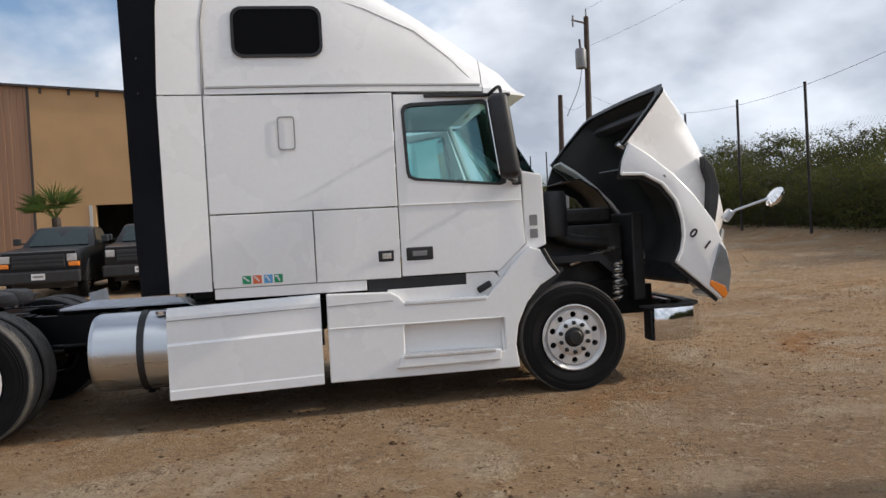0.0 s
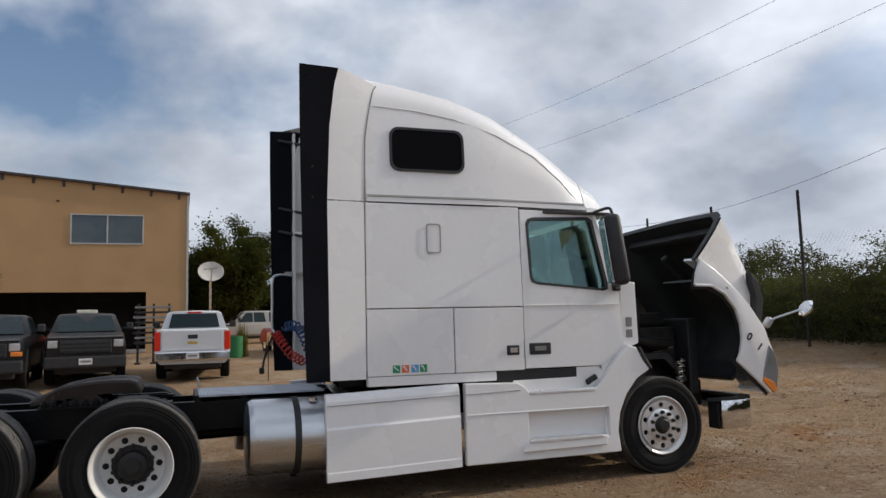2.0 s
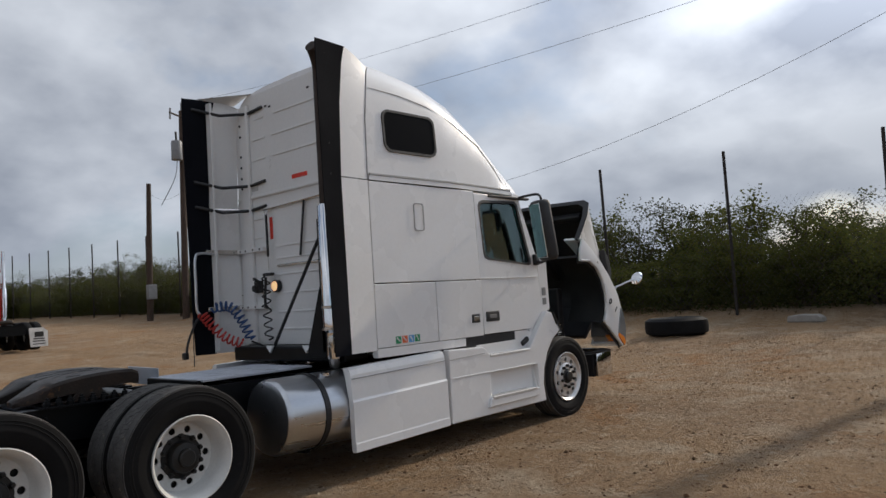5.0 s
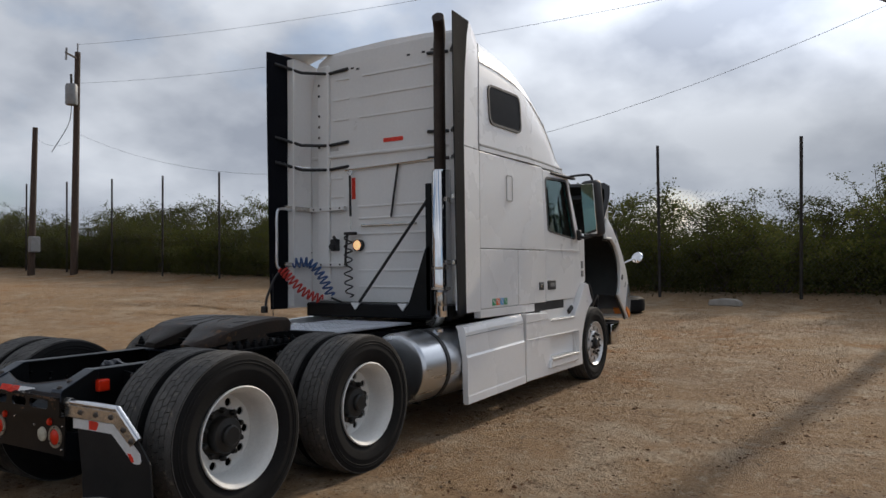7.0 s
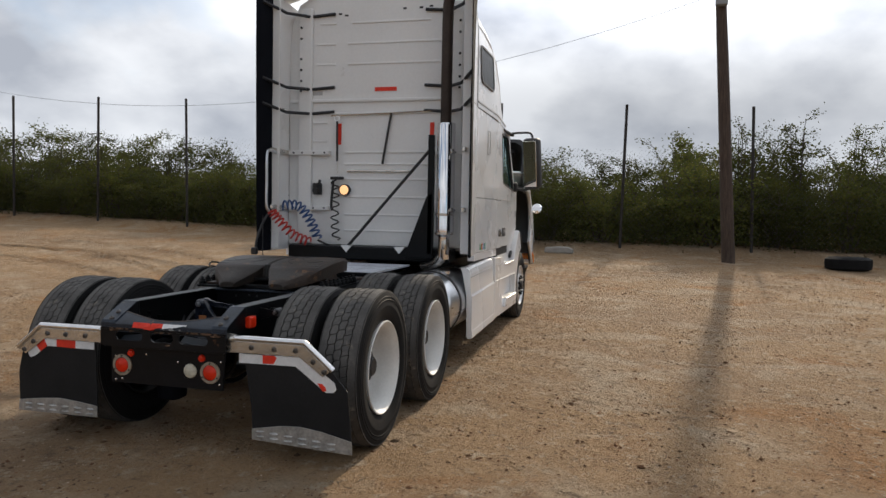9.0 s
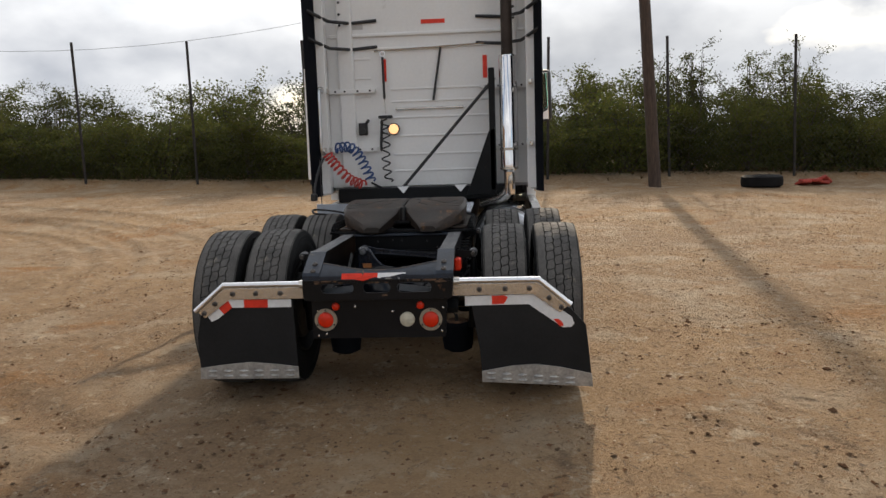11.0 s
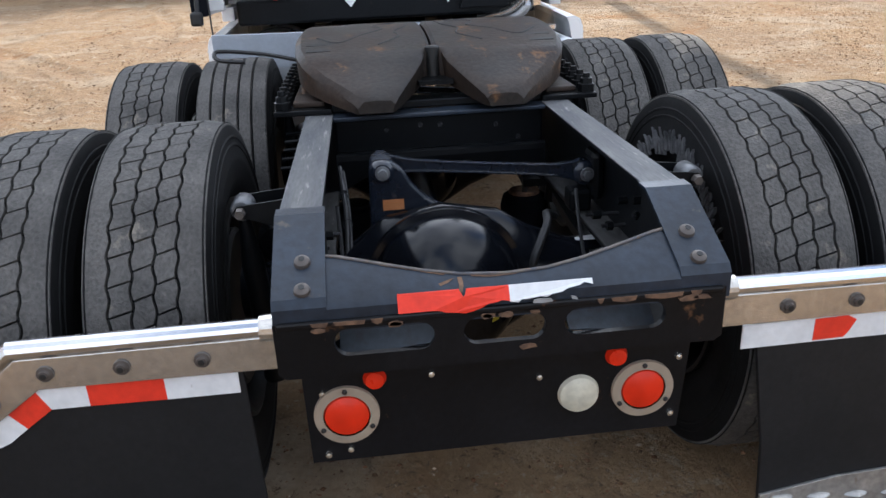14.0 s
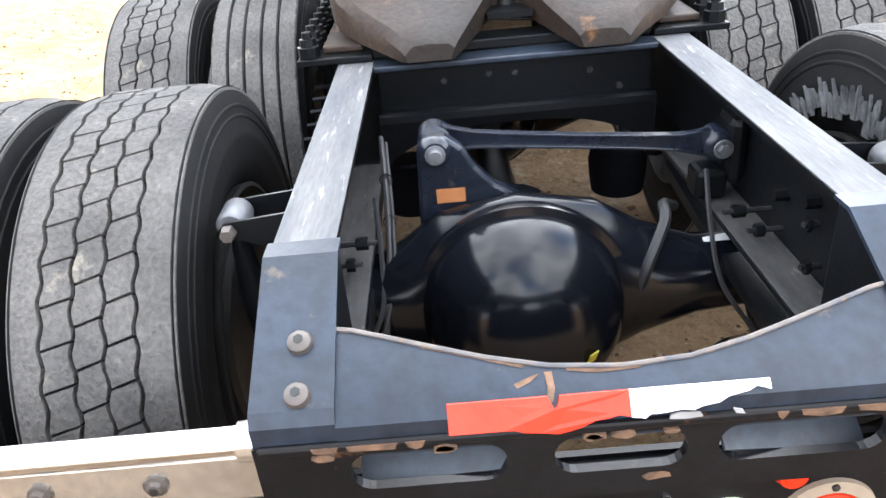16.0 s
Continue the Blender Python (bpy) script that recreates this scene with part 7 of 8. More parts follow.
def pickup(label, paint, at, turn, front_lamps, beacon=False, white=False, suv=False):
    """A full-size pickup, nose towards +x, on the ground at its middle."""
    c = thing("suv" if suv else "pickup_truck", label, "car" if suv else "pickup truck", at=(*at, ground_z(*at)), turn=turn, group="parked vehicles")
    lower = [(0.84, 0.42), (0.97, 0.52), (0.985, 0.80), (0.97, 0.98), (0.93, 1.10)]
    secs = [(2.88, 0.93, -0.02), (2.80, 0.97, 0.0), (2.3, 1.0, 0.03), (1.2, 1.0, 0.08), (0.9, 1.0, 0.10), (-2.85, 1.0, 0.10), (-2.9, 0.97, 0.08)]
    body = part("body", loft([car_ring(x, [(y, z + dz * (z - 0.42) / 0.68) for y, z in lower], sx) for x, sx, dz in secs]), paint, c, smooth=True)
    roof_end = -2.6 if suv else -0.9
    cabin = [(0.95, 1.18, 0.90, 1.20), (0.25, 1.84, 0.72, 0.78), (0.1, 1.88, 0.73, 0.78), (roof_end + 0.15, 1.88, 0.73, 0.78), (roof_end, 1.83, 0.74, 0.8), (roof_end - 0.12, 1.18, 0.90, 1.2)]
    rings = []
    for x, zt, wt, _ in cabin:
        rings.append([(x, -0.93, 1.15), (x, -wt - 0.04, max(1.19, zt - 0.06)), (x, -wt + 0.06, zt), (x, 0, zt + 0.03), (x, wt - 0.06, zt), (x, wt + 0.04, max(1.19, zt - 0.06)), (x, 0.93, 1.15)])
    cab = part("cabin", loft(rings), paint, c, smooth=True)
    part("windscreen", moved(plate([(-0.76, 0.0), (0.76, 0.0), (0.66, 0.83), (-0.66, 0.83)], [], "z", 0, 0.012), Matrix.Translation((0.93, 0, 1.225)) @ Matrix(((0, -0.74, 0.67, 0), (1, 0, 0, 0), (0, 0.67, 0.74, 0), (0, 0, 0, 1)))), DARK_CAR_GLASS, cab)
    for s in (-1, 1):
        fix = (lambda b: b) if s < 0 else mirrored
        g = prism([(0.62, 1.24), (0.16, 1.78), (-0.2, 1.79), (-0.2, 1.24)], "y", -0.86, -0.85)
        g = prism([(-0.26, 1.24), (-0.26, 1.79), (max(roof_end, -1.0) + 0.14, 1.78), (max(roof_end, -1.0) + 0.06, 1.24)], "y", -0.86, -0.85, bm=g)
        if suv:
            g = prism([(-1.15, 1.24), (-1.15, 1.78), (-2.45, 1.76), (-2.55, 1.24)], "y", -0.86, -0.85, bm=g)
        for v in g.verts:
            v.co.y -= 0.075 - 0.155 * (v.co.z - 1.2) / 0.6
        part("side_window", fix(g), DARK_CAR_GLASS, cab)
        mr = part("door_mirror", fix(box(0.55, 0.68, -1.24, -1.05, 1.28, 1.52, 0.03)), BLACK_PLASTIC, c)
        part("mirror_arm", fix(box(0.58, 0.64, -1.06, -0.92, 1.3, 1.36)), BLACK_PLASTIC, mr)
        part("wheel_arch", fix(prism([(1.9 + 0.47 * math.cos(t), 0.42 + 0.47 * math.sin(t)) for t in [math.pi * k / 10 for k in range(11)]], "y", -0.992, -0.9)), BLACK_PLASTIC, c)
        part("wheel_arch", fix(prism([(-1.75 + 0.47 * math.cos(t), 0.42 + 0.47 * math.sin(t)) for t in [math.pi * k / 10 for k in range(11)]], "y", -0.992, -0.9)), BLACK_PLASTIC, c)
        for x in (1.9, -1.75):
            car_wheel(c, x, s * 0.86, 0.38, 0.39, s, ALU)
        lampm = part("headlamp", fix(box(2.80, 2.91, -0.90, -0.66, 0.86, 1.02, 0.02)), LAMP_CLEAR, c)
        if front_lamps:
            part("indicator", fix(box(2.76, 2.92, -0.95, -0.70, 0.76, 0.85, 0.015)), AMBER_LENS, lampm, "amber indicator")
        part("tail_lamp", fix(box(-2.925, -2.8, -0.985, -0.83, 0.72, 1.14, 0.02)), RED_LENS, c, "red tail lamp")
        part("door_handle", fix(box(-0.12, 0.06, -1.005, -0.98, 1.0, 1.04, 0.008)), paint, c)
    gr = part("grille", box(2.84, 2.915, -0.62, 0.62, 0.74, 1.02, 0.02), BLACK_PLASTIC, c)
    for z in (0.8, 0.88, 0.96):
        part("grille_slat", box(2.90, 2.93, -0.6, 0.6, z - 0.015, z + 0.015, 0.005), BLACK_PLASTIC if not white else CHROME, gr)
    fb = part("front_bumper", box(2.84, 3.0, -0.98, 0.98, 0.42, 0.68, 0.04), BLACK_PLASTIC if not white else CHROME, c)
    part("front_plate", box(3.0, 3.012, -0.16, 0.16, 0.5, 0.63, 0.004), PLATE_WHITE, fb, "white number plate")
    part("plate_bar", box(3.012, 3.015, -0.12, 0.12, 0.545, 0.59), GREY_VENT, fb)
    rb = part("rear_bumper", box(-3.05, -2.88, -0.97, 0.97, 0.50, 0.70, 0.03), CHROME if white else BLACK_PLASTIC, c)
    part("rear_plate", box(-3.064, -3.05, -0.17, 0.17, 0.535, 0.665, 0.004), PLATE_WHITE, rb, "white number plate")
    part("plate_bar", box(-3.067, -3.064, -0.12, 0.12, 0.58, 0.625), GREY_VENT, rb)
    if not suv:
        part("bed_opening", box(-2.8, -1.05, -0.78, 0.78, 1.192, 1.205), BLACK_PLASTIC, c)
        tg = part("tailgate", box(-2.935, -2.88, -0.80, 0.80, 0.72, 1.17, 0.02), paint, c)
        part("gate_handle", box(-2.945, -2.93, -0.13, 0.13, 0.98, 1.07, 0.008), BLACK_PLASTIC, tg)
        part("gate_badge", box(-2.945, -2.93, -0.13, 0.13, 0.86, 0.92, 0.01), mat("gold_badge", (0.6, 0.42, 0.1), 0.4, 0.6), tg)
        part("rear_window", moved(plate([(-0.72, 0.0), (0.72, 0.0), (0.63, 0.52), (-0.63, 0.52)], [], "z", 0, 0.012), Matrix.Translation((roof_end - 0.122, 0, 1.27)) @ Matrix(((0, 0.18, -0.98, 0), (1, 0, 0, 0), (0, 0.98, 0.18, 0), (0, 0, 0, 1)))), DARK_CAR_GLASS, cab)
        part("brake_lamp", box(roof_end - 0.04, roof_end + 0.03, -0.2, 0.2, 1.80, 1.86, 0.01), RED_LENS, cab)
    part("wiper", tube([(0.9, -0.6, 1.26), (0.8, 0.0, 1.33)], 0.01, 5), BLACK_PLASTIC, cab)
    if beacon:
        bc = part("roof_beacon", box(-0.3, 0.0, -0.28, 0.28, 1.9, 2.03, 0.02), WHITE_LENS, c)
        part("beacon_post", box(-0.2, -0.1, -0.35, 0.35, 1.88, 1.91), BLACK_PLASTIC, bc)
    part("underbody", box(-2.6, 2.6, -0.75, 0.75, 0.28, 0.5, 0.03), BLACK_PLASTIC, c)
    if not suv:
        raise_belt(c)
    return c


DARK_BROWN = mat("dark_brown_car_paint", (0.010, 0.0075, 0.0075), 0.3, var=0.1, scale=1, coat=0.1, bump=0, tint=(0.015, 0.011, 0.010), spec=0.25)
DARK_GREY = mat("dark_grey_car_paint", (0.007, 0.0075, 0.0085), 0.3, var=0.1, scale=1, coat=0.1, spec=0.25, bump=0)
SILVER = mat("silver_white_car_paint", (0.62, 0.63, 0.65), 0.3, var=0.03, scale=1, coat=0.5, bump=0)
pickup("dark grey pickup with amber indicators parked by the garage", DARK_GREY, (-9.6, 15.4), -86, True)
pickup("dark brown pickup with a roof beacon parked nose out", DARK_BROWN, (-7.45, 16.4), -84, False, beacon=True)
pickup("silver white pickup parked nose to the garage", SILVER, (-4.4, 16.5), 88, False, white=True)
pickup("white four-door wagon parked far off by trees", mat("dusty_silver_car_paint", (0.36, 0.35, 0.33), 0.4, var=0.05, scale=1, coat=0.2, bump=0), (-1.2, 37.5), 186, False, white=True, suv=True)

BARREL = mat("green_drum", (0.02, 0.16, 0.05), 0.5, var=0.1)
drum = thing("oil_drum", "green steel drum standing on dirt", "drum", at=(-2.72, 23.6, ground_z(-2.72, 23.6)))
part("shell", lathe([(0.0, 0.0), (0.29, 0.0), (0.29, 0.28), (0.302, 0.29), (0.29, 0.3), (0.29, 0.58), (0.302, 0.59), (0.29, 0.6), (0.29, 0.87), (0.27, 0.87), (0.27, 0.855), (0.0, 0.855)], (0, 0, 0), "z", 24), BARREL, drum, smooth=True)

# tall rack of bars in front of the garage wall
rack = thing("bar_rack", "dark steel rack of long bars standing before the garage wall", "rack", at=(-5.8, 22.4, ground_z(-5.8, 22.4)))
RACK = mat("dark_rack_steel", (0.035, 0.033, 0.032), 0.6, 0.3, var=0.2, scale=5)
rack_top = 2.78 - ground_z(-5.8, 22.4)
for x in (-0.55, 0.0, 0.55):
    post = part("post", box(x - 0.04, x + 0.04, -0.05, 0.05, -0.02, rack_top, 0.01), RACK, rack)
    part("post_foot", box(x - 0.1, x + 0.1, -0.4, 0.4, -0.02, 0.05, 0.01), RACK, post)
for k in range(8):
    z = rack_top - 0.14 - 0.19 * k
    part("bar", box(-0.66 - 0.03 * (k % 3), 0.66 + 0.04 * (k % 2), -0.10, -0.052, z - 0.04, z + 0.04, 0.008), RACK if k % 2 else GREY_VENT, rack)

# ---- red road tractor in the background ----
RED_PAINT = mat("dark_red_cab_paint", (0.34, 0.010, 0.007), 0.4, var=0.08, scale=1.2, coat=0.1, bump=0.0, spec=0.25)
red = thing("semi_truck", "red sleeper-cab road tractor with white mud flaps, parked", "truck", at=(0.72, 21.6, ground_z(0.72, 24)), turn=97)
for s in (-1, 1):
    fix = (lambda b: b) if s < 0 else mirrored
    part("frame_rail", fix(box(0.0, 6.6, -0.43, -0.36, 0.62, 0.9)), FRAME, red)
    for x in (0.75, 2.05):
        for y in (0.72, 1.05):
            car_wheel(red, x, s * y, 0.5, 0.5, s, WHEEL_WHITE)
    car_wheel(red, 6.2, s * 1.02, 0.5, 0.5, s, ALU)
    fl = part("mud_flap", fix(prism([(-0.55, 0.78), (-1.05, 0.78), (-1.2, 0.65), (-1.2, 0.12), (-0.6, 0.12)], "x", 0.02, 0.04)), mat("white_flap", (0.66, 0.66, 0.66), 0.6), red, "white mud flap with dark print")
    for z0, z1, y0, y1 in ((0.46, 0.64, -1.05, -0.74), (0.38, 0.42, -1.08, -0.7), (0.30, 0.33, -1.1, -0.68), (0.2, 0.23, -1.1, -0.68)):
        part("print_bar", fix(box(0.012, 0.02, y0, y1, z0, z1)), NUMERAL, fl)
    part("fuel_tank", fix(lathe([(0.0, 3.0), (0.3, 3.0), (0.33, 3.04), (0.33, 4.6), (0.3, 4.64), (0.0, 4.64)], (0, -0.85, 0.6), "x", 24)), ALU, red, smooth=True)
    part("stack", fix(lathe([(0.0, 0.8), (0.09, 0.8), (0.09, 2.3), (0.06, 2.35), (0.06, 3.75), (0.0, 3.75)], (3.15, -1.15, 0), "z", 14)), CHROME if s < 0 else STACK_DARK, red, smooth=True)
    part("fender", fix(prism([(5.55, 0.5), (5.65, 0.95), (6.1, 1.15), (6.6, 1.05), (6.95, 0.7), (6.95, 0.5)], "y", -1.2, -0.85, 0.04)), RED_PAINT, red, smooth=True)
    part("grab_rail", fix(tube([(3.1, -1.05, 1.2), (3.0, -1.1, 1.25), (3.0, -1.1, 2.0)], 0.025, 6)), BRUSHED, red)
    part("step_box", fix(box(4.7, 5.5, -1.2, -0.8, 0.35, 0.95, 0.03)), ALU, red)
sl = [(3.35, 1.0, 3.15), (3.36, 1.12, 3.2), (4.6, 1.15, 3.25), (5.1, 1.1, 3.0), (5.45, 1.0, 2.7)]
cabr = part("sleeper", loft([[(x, -w, 0.95), (x, -w, zt - 0.35), (x, -w + 0.2, zt), (x, w - 0.2, zt), (x, w, zt - 0.35), (x, w, 0.95)] for x, w, zt in sl]), RED_PAINT, red, "dark red sleeper cab", True)
part("roof_fairing", loft([[(x, -w, zb), (x, -w + 0.06, zt), (x, w - 0.06, zt), (x, w, zb)] for x, w, zb, zt in ((3.30, 1.12, 2.95, 3.55), (3.42, 1.12, 2.95, 3.72), (4.4, 1.05, 3.1, 3.62), (5.1, 0.9, 3.0, 3.25))]), RED_PAINT, red, smooth=True)
part("fairing_hollow", box(3.27, 3.3, -1.0, 1.0, 2.98, 3.55, 0.02), BLACK_PLASTIC, red)
part("hood", box(5.45, 7.0, -0.6, 0.6, 0.9, 1.7, 0.08), RED_PAINT, red, smooth=True)
part("seam", tube([(3.335, -0.6, 2.15), (3.335, 0.0, 2.1), (3.335, 0.6, 2.15)], 0.012, 6), BRUSHED, cabr)
for y in (-0.12, 0.12):
    part("lamp", box(3.32, 3.345, y - 0.05, y + 0.05, 1.62, 1.7, 0.01), WHITE_LENS, cabr)
    part("marker", box(3.30, 3.32, y * 2.2 - 0.09, y * 2.2 + 0.09, 2.86, 2.90), WHITE_LENS, cabr)
part("antenna", tube([(3.4, 0.1, 3.6), (3.4, 0.1, 3.9)], 0.03, 6), BLACK_PLASTIC, red)
part("deck", box(2.6, 3.3, -0.45, 0.45, 0.9, 0.96), FRAME, red)
part("fifth_wheel", box(0.9, 1.9, -0.45, 0.45, 0.95, 1.1, 0.05), GREASE, red)
part("pogo_stick", box(3.05, 3.15, -0.3, -0.12, 0.95, 1.5, 0.02), BLACK_PLASTIC, red)
part("rear_crossmember", box(-0.03, 0.05, -0.43, 0.43, 0.55, 0.88), FRAME, red)

# ---- utility poles and wires ----
POLE = mat("weathered_pole_wood", (0.075, 0.05, 0.036), 0.9, var=0.25, scale=8, fine=50, bump=0.3, stretch=(4, 4, 0.4))
WIRE = mat("dark_wire", (0.09, 0.09, 0.095), 0.6)
GREY_CAN = mat("grey_transformer", (0.25, 0.26, 0.27), 0.45, var=0.1)


def utility_pole(label, foot, top, r, transformer=False, meter=False):
    f = Vector((*foot, ground_z(*foot)))
    p = thing("utility_pole", label, "utility pole", at=f, group="utility poles")
    t = Vector(top) - f
    part("shaft", tube([Vector((0, 0, -0.3)), t * 0.5, t], r, 12, radii=[r * 1.15, r, r * 0.8]), POLE, p, smooth=True)
    if transformer:
        c = t * 0.80
        tr = part("transformer", lathe([(0.0, -0.55), (0.27, -0.55), (0.29, -0.5), (0.29, 0.4), (0.25, 0.5), (0.0, 0.52)], c + Vector((-0.45, -0.25, 0)), "z", 20), GREY_CAN, p, "grey pole transformer", True)
        part("bushing", tube([c + Vector((-0.45, -0.25, 0.5)), c + Vector((-0.5, -0.3, 1.0))], 0.06, 8), BLACK_PLASTIC, tr)
        part("cross_arm", tube([t * 0.97, t * 0.97 + Vector((-1.0, -0.6, 0.0))], 0.05, 6), POLE, p)
        part("cutout", tube([t * 0.97 + Vector((-0.95, -0.6, 0.25)), t * 0.97 + Vector((-0.95, -0.55, -0.35))], 0.05, 6), GREY_CAN, p)
        part("drop_wire", tube(arc_points([c + Vector((-0.4, -0.2, -0.5)), c + Vector((-0.7, -0.4, -1.6)), c + Vector((-1.2, 0.2, -3.0))], 6), 0.02, 5), WIRE, p)
        part("pin", tube([t, t + Vector((0, 0, 0.45))], 0.04, 6), GREY_CAN, p)
    elif meter:
        part("meter_box", box(-0.25, 0.25, -0.45, -0.15, 1.2, 2.0, 0.03), GREY_CAN, p)
    else:
        c = t * 0.73
        part("street_light", box(c.x - 0.35, c.x - 0.12, c.y - 0.16, c.y + 0.16, c.z - 0.2, c.z + 0.12, 0.05), GREY_CAN, p, "grey lamp housing on the pole")
        part("lamp_arm", tube([c, c + Vector((-0.3, 0.55, 0.25))], 0.03, 6), GREY_CAN, p)
    return p


NTOP, WTOP, ETOP = Vector((12.4, 31.1, 12.75)), Vector((11.5, 33.4, 8.98)), Vector((10.45, -4.78, 10.16))
utility_pole("tall dark wooden utility pole with a transformer", (12.2, 31.1), NTOP, 0.17, True)
utility_pole("shorter wooden utility pole with a meter box", (11.4, 33.6), WTOP, 0.16, meter=True)
utility_pole("leaning dark wooden utility pole by the fence", (10.6, -5.42), ETOP, 0.16)


def wire(name, a, b, sag, label):
    w = thing(name, label, "cable", group="overhead wires")
    a, b = Vector(a), Vector(b)
    part("strand", tube([a.lerp(b, k / 24) - Vector((0, 0, 4 * sag * (k / 24) * (1 - k / 24))) for k in range(25)], 0.006, 5), WIRE, w)


wire("overhead_wire", NTOP + Vector((0, 0, 0.4)), ETOP - Vector((0, 0, 0.2)), 0.5, "thin dark overhead power wire between two poles")
wire("overhead_wire", NTOP - Vector((0, 0, 1.6)), ETOP - Vector((0, 0, 1.3)), 0.6, "thin dark overhead power wire between two poles")
wire("overhead_wire", NTOP - Vector((0, 0, 4.2)), ETOP - Vector((0, 0, 2.5)), 3.0, "sagging dark service cable between two poles")
wire("overhead_wire", NTOP - Vector((0, 0, 4.3)), WTOP - Vector((0, 0, 0.5)), 0.5, "slack dark cable between two poles")

# ---- fence ----
POST = mat("dark_pipe_post", (0.035, 0.03, 0.028), 0.7, 0.3, var=0.2, scale=6)
MESH = mat("galvanised_fence_wire", (0.12, 0.118, 0.112), 0.65, 0.4, var=0.2)
FX, FY0, FSTEP = 12.52, 1.45, 3.85
fence_ys = [FY0 + FSTEP * k for k in range(-7, 16)]
top_at = lambda y: 5.13 + 0.034 * (y - FY0) if y > FY0 else 5.13 + 0.03 * (y - FY0)
fence = thing("chain_link_fence", "tall chain-link fence on dark pipe posts along the brush", "fence", kind="structure")
rnd = random.Random(5)
for y in fence_ys:
    lean = rnd.uniform(-0.10, 0.10)
    part("post", tube([(FX, y, ground_z(FX, y) - 0.2), (FX + lean * 0.4, y + lean, top_at(y))], 0.045, 8), POST, fence)


def chain_mesh():
    verts, faces = [], []
    step, r = 0.14, 0.0018

    def strand(p, q):
        d = (Vector(q) - Vector(p)).normalized()
        u = Vector((1, 0, 0))
        v = d.cross(u)
        base = len(verts)
        for c in (Vector(p), Vector(q)):
            for k in range(3):
                a = 2 * math.pi * k / 3
                verts.append(tuple(c + u * r * math.cos(a) + v * r * math.sin(a)))
        for k in range(3):
            j = (k + 1) % 3
            faces.append((base + k, base + j, base + 3 + j, base + 3 + k))
    y = -24.0
    while y < 58:
        for sgn in (1, -1):
            z0, z1 = ground_z(FX, y) + 0.1, top_at(y) - 1.45
            strand((FX + 0.05, y, z0), (FX + 0.05, y + sgn * (z1 - z0) * 0.8, z1))
        y += step
    me = bpy.data.meshes.new("mesh_wire")
    me.from_pydata(verts, [], faces)
    me.materials.append(MESH)
    o = new("mesh_wire", me)
    o.parent = fence
    return tagged(o, kind="stuff")


chain_mesh()


# ---- brush and trees ----
def leaf_material(name, base, tint):
    m = bpy.data.materials.new(name)
    m.use_nodes = True
    nt = m.node_tree
    nt.nodes.clear()
    N, L = nt.nodes.new, nt.links.new
    out, df, tr, mx = N("ShaderNodeOutputMaterial"), N("ShaderNodeBsdfDiffuse"), N("ShaderNodeBsdfTranslucent"), N("ShaderNodeMixShader")
    g, oi = N("ShaderNodeNewGeometry"), N("ShaderNodeObjectInfo")
    ra = N("ShaderNodeValToRGB")
    ra.color_ramp.elements[0].color, ra.color_ramp.elements[1].color = (*base, 1), (*tint, 1)
    e = ra.color_ramp.elements.new(0.9)
    e.color = (base[0] * 1.6, base[1] * 1.2, base[2], 1)
    L(g.outputs["Random Per Island"], ra.inputs[0])
    q = N("ShaderNodeMix"); q.data_type = "RGBA"; q.blend_type = "MULTIPLY"; q.inputs["Factor"].default_value = 1
    pr = N("ShaderNodeMapRange"); pr.inputs["To Min"].default_value, pr.inputs["To Max"].default_value = 0.65, 1.35
    L(oi.outputs["Random"], pr.inputs[0]); L(ra.outputs[0], q.inputs["A"]); L(pr.outputs[0], q.inputs["B"])
    L(q.outputs["Result"], df.inputs[0]); L(q.outputs["Result"], tr.inputs[0])
    mx.inputs[0].default_value = 0.42
    L(df.outputs[0], mx.inputs[1]); L(tr.outputs[0], mx.inputs[2]); L(mx.outputs[0], out.inputs[0])
    return m


LEAF = leaf_material("mesquite_leaf", (0.058, 0.076, 0.024), (0.125, 0.138, 0.042))
TREE_LEAF = leaf_material("oak_leaf", (0.036, 0.050, 0.013), (0.085, 0.098, 0.024))
DRY = leaf_material("dry_weed", (0.10, 0.078, 0.042), (0.21, 0.155, 0.085))
FROND = leaf_material("palm_frond", (0.06, 0.10, 0.03), (0.10, 0.15, 0.05))
BARK = mat("brush_bark", (0.06, 0.045, 0.033), 0.95, var=0.2, scale=12, bump=0.3)


